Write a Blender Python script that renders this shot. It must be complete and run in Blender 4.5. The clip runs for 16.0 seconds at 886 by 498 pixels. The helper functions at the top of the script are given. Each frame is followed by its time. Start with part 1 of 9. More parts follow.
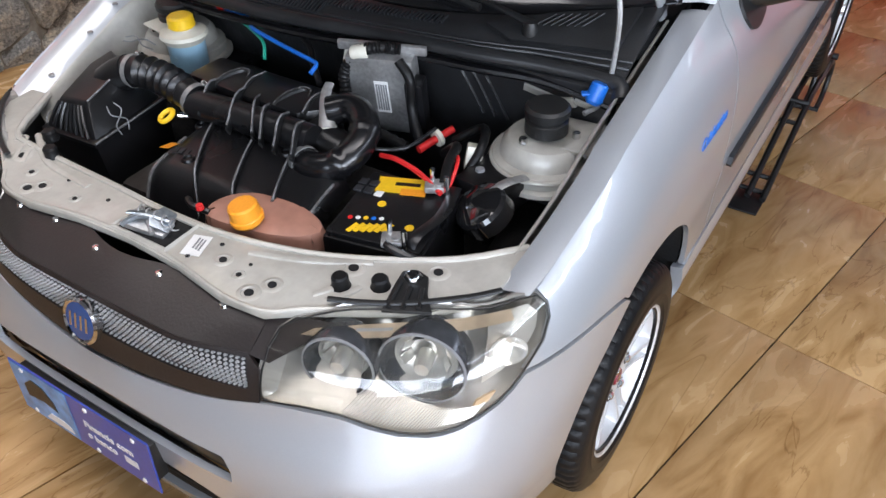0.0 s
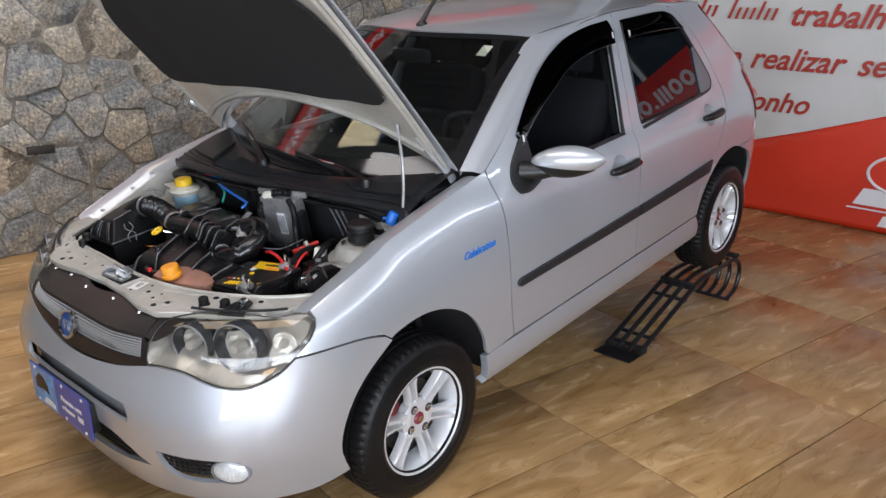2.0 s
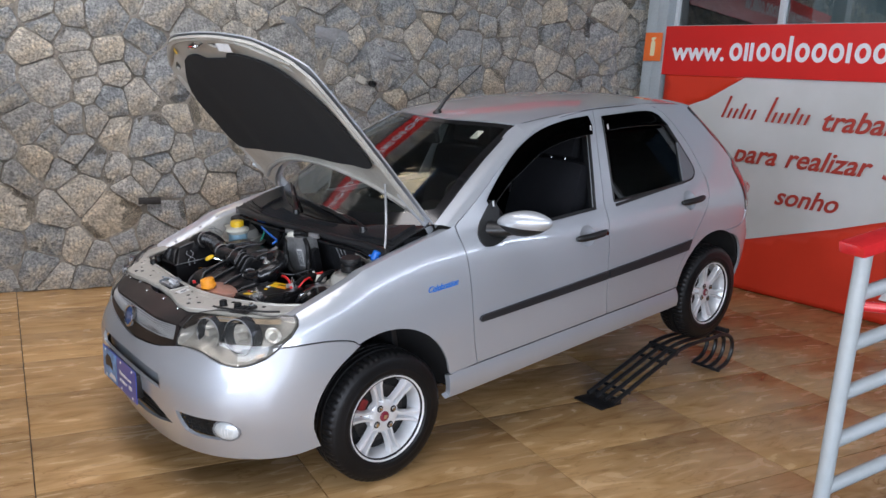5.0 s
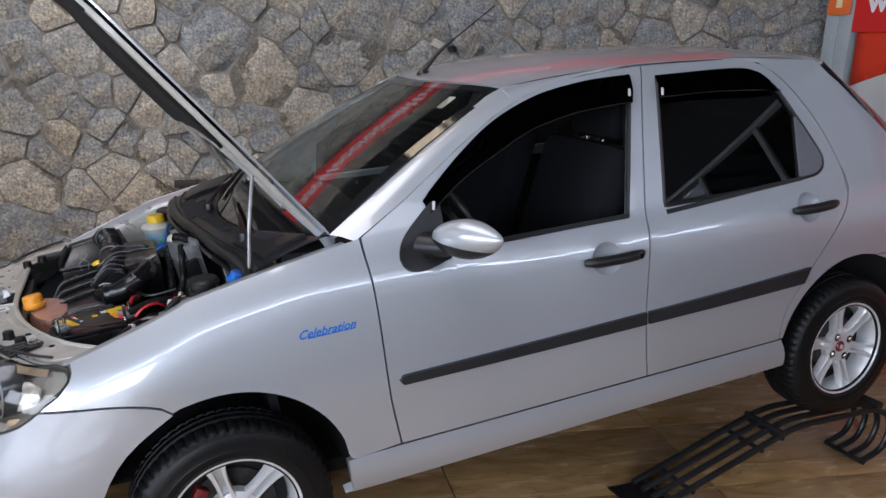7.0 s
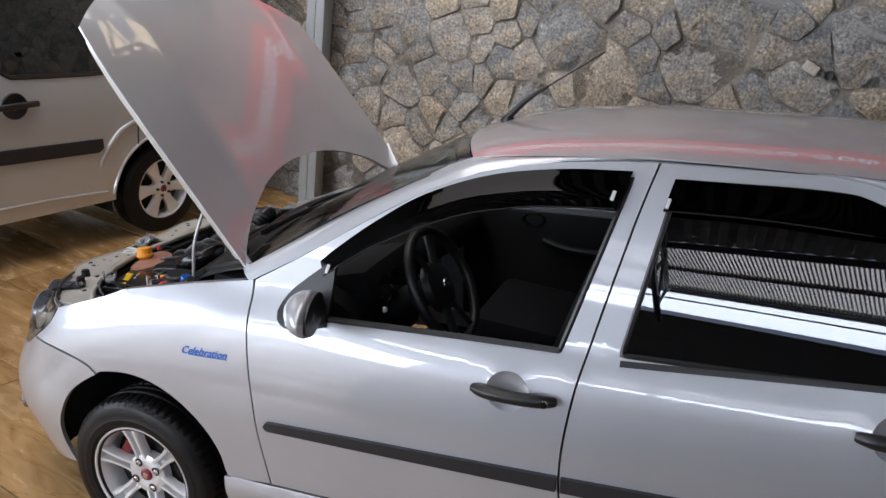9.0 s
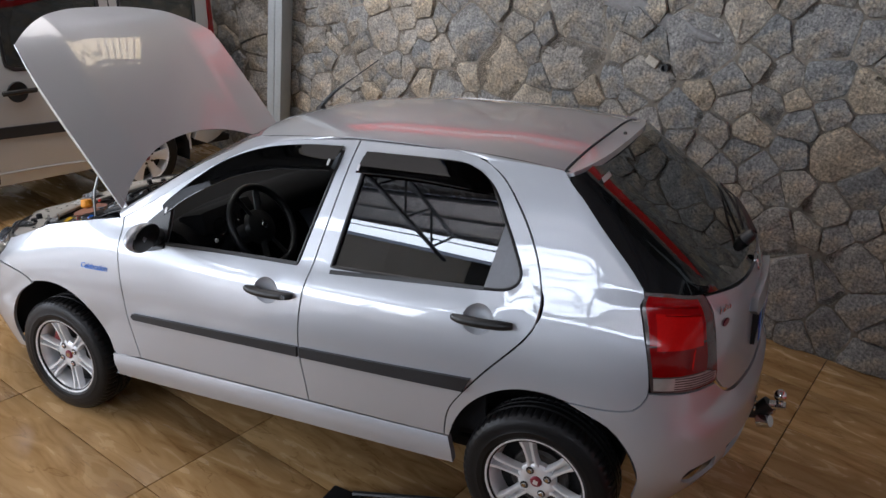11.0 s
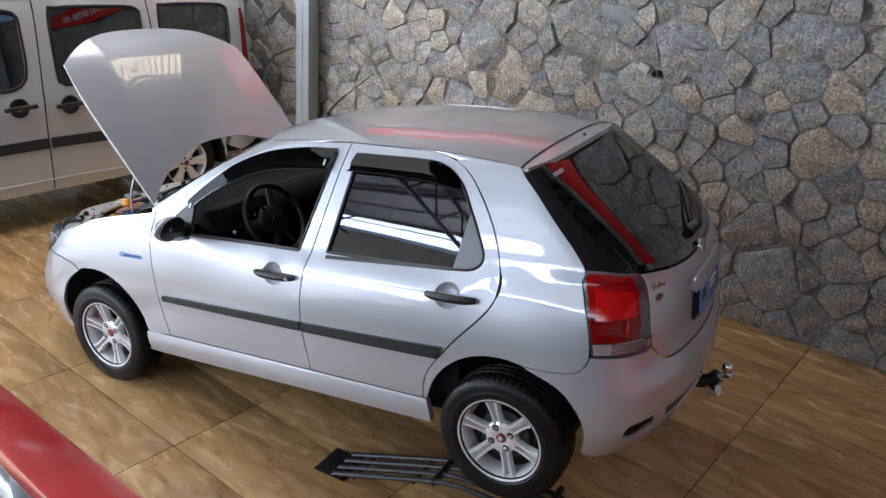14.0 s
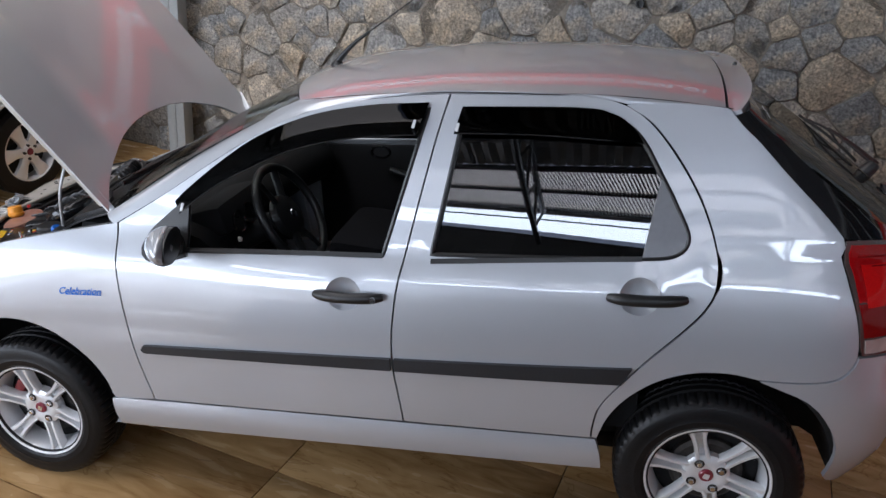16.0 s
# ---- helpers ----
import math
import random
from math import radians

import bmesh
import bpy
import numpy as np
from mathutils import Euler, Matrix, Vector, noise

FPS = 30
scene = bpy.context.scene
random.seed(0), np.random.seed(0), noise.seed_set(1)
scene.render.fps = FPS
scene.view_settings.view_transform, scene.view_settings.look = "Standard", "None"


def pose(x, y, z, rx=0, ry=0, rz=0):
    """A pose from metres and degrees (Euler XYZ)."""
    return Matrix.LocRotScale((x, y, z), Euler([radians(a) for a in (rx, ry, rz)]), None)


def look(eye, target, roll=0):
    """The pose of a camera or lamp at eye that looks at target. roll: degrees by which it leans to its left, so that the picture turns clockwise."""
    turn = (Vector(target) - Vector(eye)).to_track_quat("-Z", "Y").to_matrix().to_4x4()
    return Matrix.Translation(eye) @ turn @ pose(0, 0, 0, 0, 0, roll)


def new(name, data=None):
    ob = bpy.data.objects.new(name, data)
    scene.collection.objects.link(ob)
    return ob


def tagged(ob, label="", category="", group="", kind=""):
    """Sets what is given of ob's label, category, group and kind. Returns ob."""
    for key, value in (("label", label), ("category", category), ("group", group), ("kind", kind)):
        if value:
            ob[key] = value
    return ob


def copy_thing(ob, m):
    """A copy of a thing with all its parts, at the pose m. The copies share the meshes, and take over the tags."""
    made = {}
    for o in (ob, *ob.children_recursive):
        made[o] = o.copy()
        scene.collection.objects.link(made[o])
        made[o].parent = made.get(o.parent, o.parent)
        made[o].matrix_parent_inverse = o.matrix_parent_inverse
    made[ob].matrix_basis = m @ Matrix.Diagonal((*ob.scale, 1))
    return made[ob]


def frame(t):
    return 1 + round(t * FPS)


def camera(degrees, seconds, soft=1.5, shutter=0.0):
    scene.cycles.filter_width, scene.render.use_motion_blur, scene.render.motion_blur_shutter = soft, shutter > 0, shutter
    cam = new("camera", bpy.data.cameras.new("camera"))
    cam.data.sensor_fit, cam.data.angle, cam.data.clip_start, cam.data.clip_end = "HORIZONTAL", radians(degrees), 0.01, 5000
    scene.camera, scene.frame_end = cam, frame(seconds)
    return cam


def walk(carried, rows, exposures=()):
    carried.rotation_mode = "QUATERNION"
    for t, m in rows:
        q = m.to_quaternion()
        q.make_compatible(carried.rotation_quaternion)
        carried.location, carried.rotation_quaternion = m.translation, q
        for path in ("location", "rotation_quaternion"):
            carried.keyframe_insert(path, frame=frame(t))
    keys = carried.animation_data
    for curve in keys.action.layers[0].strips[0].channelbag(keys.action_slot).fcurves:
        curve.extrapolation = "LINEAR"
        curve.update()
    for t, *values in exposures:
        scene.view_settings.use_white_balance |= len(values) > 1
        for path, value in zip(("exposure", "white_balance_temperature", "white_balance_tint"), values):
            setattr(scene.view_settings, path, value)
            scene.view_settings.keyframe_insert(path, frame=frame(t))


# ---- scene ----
cam = camera(58.6, 16.0)
PATH = [
    (0, (-1.38, -1.057, 1.565), (0.031, -0.212, 0.427), 2.4),
    (0.5, (-1.513, -1.388, 1.583), (-0.101, -0.394, 0.574), -1.0),
    (1, (-1.575, -1.689, 1.619), (-0.141, -0.602, 0.745), 0.7),
    (1.5, (-1.542, -2.033, 1.618), (-0.125, -0.843, 0.858), 2.1),
    (2, (-1.729, -2.302, 1.627), (-0.289, -1.053, 1.02), 1.7),
    (2.5, (-1.873, -2.529, 1.651), (-0.409, -1.247, 1.189), 3.5),
    (3, (-1.906, -2.814, 1.635), (-0.483, -1.475, 1.21), 5.2),
    (3.5, (-2.026, -3.035, 1.656), (-0.637, -1.647, 1.277), 4.9),
    (6, (-1.337, -3.214, 1.656), (-0.189, -1.629, 1.243), 3.7),
    (6.5, (-0.876, -3.039, 1.613), (0.16, -1.378, 1.205), 3.7),
    (7, (-0.333, -2.759, 1.582), (0.477, -0.992, 1.108), 3.0),
    (7.5, (0.162, -2.386, 1.599), (0.608, -0.517, 1.041), 2.9),
    (8, (0.625, -2.247, 1.671), (0.439, -0.345, 1.083), 5.4),
    (8.5, (1.052, -2.412, 1.849), (0.551, -0.595, 1.18), 4.8),
    (9, (1.546, -2.51, 2.0), (0.951, -0.727, 1.317), 6.6),
    (9.5, (1.953, -2.65, 2.1), (1.308, -0.906, 1.364), 6.3),
    (10, (2.32, -2.825, 2.208), (1.646, -1.099, 1.455), 6.4),
    (12.5, (3.33, -3.24, 2.497), (2.526, -1.572, 1.741), 4.3),
    (13, (3.376, -3.339, 2.514), (2.556, -1.679, 1.758), 4.3),
    (13.5, (3.401, -3.375, 2.515), (2.567, -1.721, 1.762), 4.3),
    (14, (3.341, -3.312, 2.498), (2.502, -1.661, 1.742), 4.3),
    (14.5, (3.128, -3.2, 2.455), (2.305, -1.541, 1.701), 4.6),
    (15, (2.767, -3.125, 2.35), (1.981, -1.455, 1.578), 4.7),
    (15.5, (2.338, -2.974, 2.217), (1.645, -1.279, 1.411), 5.2),
    (16, (1.859, -2.84, 2.111), (1.531, -1.036, 1.312), 4.5),
]
walk(cam, [(t, look(eye, target, roll)) for t, eye, target, roll in PATH], exposures=[(0.0, 1.16, 6080, 15), (1.0, 0.93, 6180, 15), (3.5, 0.80, 6280, 16), (6.0, 0.70, 5880, 16), (8.0, 0.48, 6180, 17), (8.7, 0.64, 6250, 17), (10.0, 0.48, 6300, 17), (14.0, 0.93, 5900, 15), (16.0, 0.66, 6020, 16)])

from mathutils.geometry import delaunay_2d_cdt

# ---- world and light ----
world = bpy.data.worlds.new("sky")
scene.world = world
world.use_nodes = True
wn = world.node_tree
sky = wn.nodes.new("ShaderNodeTexSky")
sky.sky_type, sky.sun_disc = "NISHITA", False
sky.sun_elevation, sky.sun_rotation = radians(48), radians(200)
wn.links.new(sky.outputs[0], wn.nodes["Background"].inputs[0])
wn.nodes["Background"].inputs[1].default_value = 0.12

sun = new("sun", bpy.data.lights.new("sun", "SUN"))
sun.data.energy, sun.data.angle, sun.data.color = 0.6, radians(12), (1.0, 0.96, 0.9)
sun.matrix_world = look((-3.0, -12.0, 14.0), (0.0, 0.0, 0.0))


def opening_light(name, x, y, z, turn_x, turn_z, wide, high, watts, colour=(0.88, 0.95, 1.0)):
    """Daylight of an opening."""
    ob = new(name, bpy.data.lights.new(name, "AREA"))
    ob.data.shape, ob.data.size, ob.data.size_y, ob.data.energy, ob.data.color = "RECTANGLE", wide, high, watts, colour
    ob.matrix_world = pose(x, y, z, turn_x, 0, turn_z)
    return ob


opening_light("front_opening_daylight", -5.6, -11.0, 2.2, 90, 14, 6.4, 2.5, 400)
opening_light("side_opening_daylight", -8.7, -5.0, 2.45, 90, -90, 10.4, 3.5, 500)
opening_light("rear_opening_daylight", 8.7, -6.4, 2.4, 90, 90, 2.1, 3.0, 40)
opening_light("high_opening_daylight", 0.0, -9.58, 4.95, 90, 14, 18.0, 0.36, 168, (0.82, 0.92, 1.0))
opening_light("skylight_daylight", -0.5, -8.68, 5.12, 0, 14, 16.0, 1.3, 135, (1.0, 0.95, 0.86))
opening_light("skylight_daylight", -1.4, -0.4, 5.12, 0, 0, 2.2, 6.0, 96, (1.0, 0.93, 0.81))
opening_light("warm_skylight_daylight", 0.25, 3.2, 5.12, 0, 0, 0.9, 1.1, 8, (1.0, 0.80, 0.46))


# ---- materials ----
def material(name, colour, rough=0.5, metal=0.0, coat=0.0, grain=60.0, vary=0.12, bump=0.0, stain=3.0, dirt=0.1,
             stretch=(1, 1, 1), island=0.0, coords="Object", spec=0.5, wear_rough=0.08):
    """A surface with two scales of variation: fine grain and broad stains."""
    m = bpy.data.materials.new(name)
    m.use_nodes = True
    n, l = m.node_tree.nodes, m.node_tree.links
    b = n["Principled BSDF"]
    b.inputs["Metallic"].default_value = metal
    b.inputs["Specular IOR Level"].default_value = spec
    if coat:
        b.inputs["Coat Weight"].default_value, b.inputs["Coat Roughness"].default_value = coat, 0.06
    tc, mp = n.new("ShaderNodeTexCoord"), n.new("ShaderNodeMapping")
    mp.inputs["Scale"].default_value = stretch
    l.new(tc.outputs[coords], mp.inputs[0])
    fine, broad = n.new("ShaderNodeTexNoise"), n.new("ShaderNodeTexNoise")
    for node, scale, detail in ((fine, grain, 6), (broad, stain, 4)):
        node.inputs["Scale"].default_value, node.inputs["Detail"].default_value = scale, detail
        l.new(mp.outputs[0], node.inputs["Vector"])
    dark = tuple(c * (1 - vary) for c in colour[:3]) + (1,)
    light = tuple(min(1, c * (1 + vary)) for c in colour[:3]) + (1,)
    r1 = n.new("ShaderNodeValToRGB")
    r1.color_ramp.elements[0].color, r1.color_ramp.elements[1].color = dark, light
    r1.color_ramp.elements[0].position, r1.color_ramp.elements[1].position = 0.3, 0.7
    l.new(fine.outputs[0], r1.inputs[0])
    mix = n.new("ShaderNodeMix")
    mix.data_type, mix.blend_type = "RGBA", "MULTIPLY"
    mix.inputs[0].default_value = 1.0
    r2 = n.new("ShaderNodeValToRGB")
    g = 1 - dirt
    r2.color_ramp.elements[0].color, r2.color_ramp.elements[1].color = (g, g, g * 0.98, 1), (1, 1, 1, 1)
    r2.color_ramp.elements[0].position, r2.color_ramp.elements[1].position = 0.35, 0.65
    l.new(broad.outputs[0], r2.inputs[0])
    l.new(r1.outputs[0], mix.inputs[6])
    l.new(r2.outputs[0], mix.inputs[7])
    out = mix.outputs[2]
    if island:
        info, hsv, sub = n.new("ShaderNodeObjectInfo"), n.new("ShaderNodeHueSaturation"), n.new("ShaderNodeMapRange")
        l.new(info.outputs["Random"], sub.inputs[0])
        sub.inputs[3].default_value, sub.inputs[4].default_value = 1 - island, 1 + island
        l.new(sub.outputs[0], hsv.inputs["Value"])
        l.new(out, hsv.inputs["Color"])
        out = hsv.outputs[0]
    l.new(out, b.inputs["Base Color"])
    rr = n.new("ShaderNodeMapRange")
    rr.inputs[3].default_value, rr.inputs[4].default_value = max(0.0, rough - wear_rough), min(1, rough + wear_rough)
    l.new(broad.outputs[0], rr.inputs[0])
    l.new(rr.outputs[0], b.inputs["Roughness"])
    if bump:
        bp = n.new("ShaderNodeBump")
        bp.inputs["Strength"].default_value, bp.inputs["Distance"].default_value = 1.0, bump
        l.new(fine.outputs[0], bp.inputs["Height"])
        l.new(bp.outputs[0], b.inputs["Normal"])
    return m


def pane_material(name, tint, gloss_rough=0.0, base=0.04, ior=1.5, thick=False, most=0.75):
    """Glass: tinted see-through with Fresnel gloss."""
    m = bpy.data.materials.new(name)
    m.use_nodes = True
    n, l = m.node_tree.nodes, m.node_tree.links
    n.remove(n["Principled BSDF"])
    tr, gl, mx, fr = n.new("ShaderNodeBsdfTransparent"), n.new("ShaderNodeBsdfGlossy"), n.new("ShaderNodeMixShader"), n.new("ShaderNodeFresnel")
    tr.inputs[0].default_value = (*tint, 1)
    gl.inputs["Roughness"].default_value = gloss_rough
    fr.inputs[0].default_value = ior
    if thick:
        # two faces: gloss from the angle alone, the same on either face
        lw, pw, mr = n.new("ShaderNodeLayerWeight"), n.new("ShaderNodeMath"), n.new("ShaderNodeMapRange")
        lw.inputs[0].default_value = 0.5
        pw.operation = "POWER"
        pw.inputs[1].default_value = 4.0
        mr.inputs[3].default_value, mr.inputs[4].default_value = base, most
        l.new(lw.outputs["Facing"], pw.inputs[0])
        l.new(pw.outputs[0], mr.inputs[0])
        l.new(mr.outputs[0], mx.inputs[0])
    else:
        l.new(fr.outputs[0], mx.inputs[0])
    l.new(tr.outputs[0], mx.inputs[1])
    l.new(gl.outputs[0], mx.inputs[2])
    l.new(mx.outputs[0], n["Material Output"].inputs[0])
    return m


def paint_material(name, colour, metal, rough):
    """Metallic car paint: flakes under a clear coat, with faint dust."""
    m = material(name, colour, rough, metal, 1.0, 900.0, 0.06, 0.0, 1.4, 0.05, wear_rough=0.03)
    m.node_tree.nodes["Principled BSDF"].inputs["Coat IOR"].default_value = 1.65
    m.node_tree.nodes["Principled BSDF"].inputs["Coat Roughness"].default_value = 0.03
    return m


def stone_material(name, island=False):
    """Rough grey fieldstone with rusty and pale pieces."""
    m = bpy.data.materials.new(name)
    m.use_nodes = True
    n, l = m.node_tree.nodes, m.node_tree.links
    b = n["Principled BSDF"]
    tc, info = n.new("ShaderNodeTexCoord"), n.new("ShaderNodeObjectInfo")
    fine, mid, broad = (n.new("ShaderNodeTexNoise") for _ in range(3))
    for node, scale, detail, rough in ((fine, 62, 8, 0.78), (mid, 13, 10, 0.76), (broad, 3.6, 6, 0.66)):
        node.inputs["Scale"].default_value, node.inputs["Detail"].default_value, node.inputs["Roughness"].default_value = scale, detail, rough
        l.new(tc.outputs["Object"], node.inputs["Vector"])
    pick = n.new("ShaderNodeValToRGB")
    pick.color_ramp.interpolation = "LINEAR"
    e = pick.color_ramp.elements
    e[0].color, e[1].color = (0.215, 0.224, 0.226, 1), (0.430, 0.368, 0.285, 1)
    for pos, col in ((0.22, (0.335, 0.336, 0.330)), (0.42, (0.250, 0.264, 0.272)), (0.58, (0.395, 0.374, 0.340)), (0.74, (0.285, 0.282, 0.270)), (0.88, (0.470, 0.432, 0.370))):
        x = e.new(pos)
        x.color = (*col, 1)
    l.new(n.new("ShaderNodeNewGeometry").outputs["Random Per Island"] if island else info.outputs["Random"], pick.inputs[0])
    stain = n.new("ShaderNodeMix")
    stain.data_type, stain.blend_type = "RGBA", "MIX"
    sr = n.new("ShaderNodeValToRGB")
    sr.color_ramp.elements[0].position, sr.color_ramp.elements[1].position = 0.50, 0.60
    l.new(broad.outputs[0], sr.inputs[0])
    sm = n.new("ShaderNodeMath")
    sm.operation = "MULTIPLY"
    sm.inputs[1].default_value = 0.55
    l.new(sr.outputs[0], sm.inputs[0])
    l.new(sm.outputs[0], stain.inputs[0])
    l.new(pick.outputs[0], stain.inputs[6])
    stain.inputs[7].default_value = (0.37, 0.305, 0.215, 1)
    speck = n.new("ShaderNodeValToRGB")
    speck.color_ramp.elements[0].color, speck.color_ramp.elements[1].color = (0.34, 0.34, 0.35, 1), (2.30, 2.32, 2.28, 1)
    speck.color_ramp.elements[0].position, speck.color_ramp.elements[1].position = 0.37, 0.67
    l.new(fine.outputs[0], speck.inputs[0])
    mm = n.new("ShaderNodeMix")
    mm.data_type, mm.blend_type = "RGBA", "MULTIPLY"
    mm.inputs[0].default_value = 0.9
    l.new(stain.outputs[2], mm.inputs[6])
    l.new(speck.outputs[0], mm.inputs[7])
    patch, mm2 = n.new("ShaderNodeValToRGB"), n.new("ShaderNodeMix")
    patch.color_ramp.elements[0].color, patch.color_ramp.elements[1].color = (0.62, 0.62, 0.63, 1), (1.38, 1.36, 1.32, 1)
    patch.color_ramp.elements[0].position, patch.color_ramp.elements[1].position = 0.36, 0.64
    mm2.data_type, mm2.blend_type = "RGBA", "MULTIPLY"
    mm2.inputs[0].default_value = 1.0
    l.new(mid.outputs[0], patch.inputs[0])
    l.new(mm.outputs[2], mm2.inputs[6])
    l.new(patch.outputs[0], mm2.inputs[7])
    l.new(mm2.outputs[2], b.inputs["Base Color"])
    b.inputs["Roughness"].default_value = 0.82
    add = n.new("ShaderNodeMath")
    add.operation = "MULTIPLY_ADD"
    add.inputs[1].default_value = 0.5
    l.new(fine.outputs[0], add.inputs[0])
    l.new(mid.outputs[0], add.inputs[2])
    bp = n.new("ShaderNodeBump")
    bp.inputs["Strength"].default_value, bp.inputs["Distance"].default_value = 1.0, 0.042
    l.new(add.outputs[0], bp.inputs["Height"])
    l.new(bp.outputs[0], b.inputs["Normal"])
    return m


def tile_material(name, island=False):
    """Polished beige-brown floor slab with streaks along one way and thin dark veins."""
    m = bpy.data.materials.new(name)
    m.use_nodes = True
    n, l = m.node_tree.nodes, m.node_tree.links
    b = n["Principled BSDF"]
    tc, info, mp, off = n.new("ShaderNodeTexCoord"), n.new("ShaderNodeObjectInfo"), n.new("ShaderNodeMapping"), n.new("ShaderNodeVectorMath")
    sc = n.new("ShaderNodeMath")
    sc.operation = "MULTIPLY"
    sc.inputs[1].default_value = 37.0
    l.new(n.new("ShaderNodeNewGeometry").outputs["Random Per Island"] if island else info.outputs["Random"], sc.inputs[0])
    l.new(tc.outputs["Object"], off.inputs[0])
    l.new(sc.outputs[0], off.inputs[1])
    l.new(off.outputs[0], mp.inputs[0])
    mp.inputs["Scale"].default_value = (1.0, 3.6, 1.0)
    mp.inputs["Rotation"].default_value = (0, 0, radians(9))
    streak, cloud, grain, vein = (n.new("ShaderNodeTexNoise") for _ in range(4))
    for node, scale, detail, dist in ((streak, 3.0, 9, 1.2), (cloud, 0.9, 4, 0.6), (grain, 30, 6, 0.3), (vein, 1.3, 5, 1.6)):
        node.inputs["Scale"].default_value, node.inputs["Detail"].default_value, node.inputs["Distortion"].default_value = scale, detail, dist
        l.new(mp.outputs[0], node.inputs["Vector"])
    ramp = n.new("ShaderNodeValToRGB")
    e = ramp.color_ramp.elements
    e[0].position, e[0].color, e[1].position, e[1].color = 0.28, (0.300, 0.168, 0.063, 1), 0.75, (0.575, 0.382, 0.190, 1)
    x = e.new(0.5)
    x.color = (0.450, 0.279, 0.121, 1)
    l.new(streak.outputs[0], ramp.inputs[0])
    soft = n.new("ShaderNodeValToRGB")
    soft.color_ramp.elements[0].color, soft.color_ramp.elements[1].color = (0.82, 0.80, 0.78, 1), (1.12, 1.10, 1.06, 1)
    soft.color_ramp.elements[0].position, soft.color_ramp.elements[1].position = 0.3, 0.7
    l.new(cloud.outputs[0], soft.inputs[0])
    m1 = n.new("ShaderNodeMix")
    m1.data_type, m1.blend_type = "RGBA", "MULTIPLY"
    m1.inputs[0].default_value = 1.0
    l.new(ramp.outputs[0], m1.inputs[6])
    l.new(soft.outputs[0], m1.inputs[7])
    vr = n.new("ShaderNodeValToRGB")
    e = vr.color_ramp.elements
    e[0].position, e[0].color, e[1].position, e[1].color = 0.490, (1, 1, 1, 1), 0.510, (1, 1, 1, 1)
    x = e.new(0.5)
    x.color = (0.62, 0.56, 0.50, 1)
    l.new(vein.outputs[0], vr.inputs[0])
    m2 = n.new("ShaderNodeMix")
    m2.data_type, m2.blend_type = "RGBA", "MULTIPLY"
    m2.inputs[0].default_value = 0.8
    l.new(m1.outputs[2], m2.inputs[6])
    l.new(vr.outputs[0], m2.inputs[7])
    l.new(m2.outputs[2], b.inputs["Base Color"])
    rr = n.new("ShaderNodeMapRange")
    rr.inputs[3].default_value, rr.inputs[4].default_value = 0.17, 0.34
    l.new(streak.outputs[0], rr.inputs[0])
    l.new(rr.outputs[0], b.inputs["Roughness"])
    b.inputs["Specular IOR Level"].default_value = 0.4
    bp = n.new("ShaderNodeBump")
    bp.inputs["Strength"].default_value, bp.inputs["Distance"].default_value = 0.6, 0.0012
    l.new(grain.outputs[0], bp.inputs["Height"])
    l.new(bp.outputs[0], b.inputs["Normal"])
    return m


STONE, STONE_REST = stone_material("fieldstone"), stone_material("joined fieldstone", True)
TILE, TILE_REST = tile_material("floor slab"), tile_material("joined floor slab", True)
MORTAR = material("mortar", (0.225, 0.200, 0.165), 0.95, 0, 0, 40, 0.3, 0.008, 4, 0.3)
CHIP = material("pale stone", (0.42, 0.39, 0.33), 0.85, 0, 0, 60, 0.2, 0.004, 8, 0.2)
CEMENT = material("smeared cement", (0.245, 0.245, 0.245), 0.9, 0, 0, 45, 0.15, 0.006, 5, 0.2)
GROUT = material("grout", (0.10, 0.07, 0.045), 0.9, 0, 0, 80, 0.2, 0.001)
STEEL_GREY = material("grey painted steel", (0.36, 0.40, 0.42), 0.45, 0, 0, 50, 0.06, 0.0004, 3, 0.12)
RAIL_WHITE = material("pale grey enamel", (0.37, 0.40, 0.415), 0.32, 0, 0.3, 40, 0.04, 0.0003, 4, 0.08)
RAIL_RED = material("glossy red enamel", (0.56, 0.020, 0.022), 0.22, 0, 0.6, 50, 0.06, 0.0003, 5, 0.15)
BANNER_RED = material("red banner vinyl", (0.62, 0.035, 0.010), 0.45, 0, 0, 300, 0.05, 0.0003, 2, 0.12)
STRIP_RED = material("red sign vinyl", (0.66, 0.022, 0.018), 0.35, 0, 0, 300, 0.04, 0.0002, 2, 0.06)
BANNER_WHITE = material("white banner vinyl", (0.58, 0.585, 0.575), 0.45, 0, 0, 300, 0.03, 0.0003, 1.6, 0.12)
LETTER_WHITE = material("white sign lettering", (0.74, 0.75, 0.78), 0.4, 0, 0, 200, 0.03, 0, 3, 0.05)
LETTER_RED = material("dark red script lettering", (0.38, 0.035, 0.02), 0.5, 0, 0, 200, 0.08, 0, 3, 0.1)
ORANGE_SIGN = material("orange sign", (0.80, 0.16, 0.03), 0.4, 0, 0, 100, 0.04, 0, 3, 0.06)
CREAM = material("cream plastic", (0.75, 0.68, 0.42), 0.45, 0, 0, 100, 0.04, 0, 3, 0.06)
ALU = material("painted window frame", (0.55, 0.58, 0.60), 0.4, 0.1, 0, 60, 0.05, 0.0003, 3, 0.1)
PLASTER = material("plastered wall", (0.42, 0.41, 0.38), 0.85, 0, 0, 30, 0.08, 0.002, 1, 0.15)
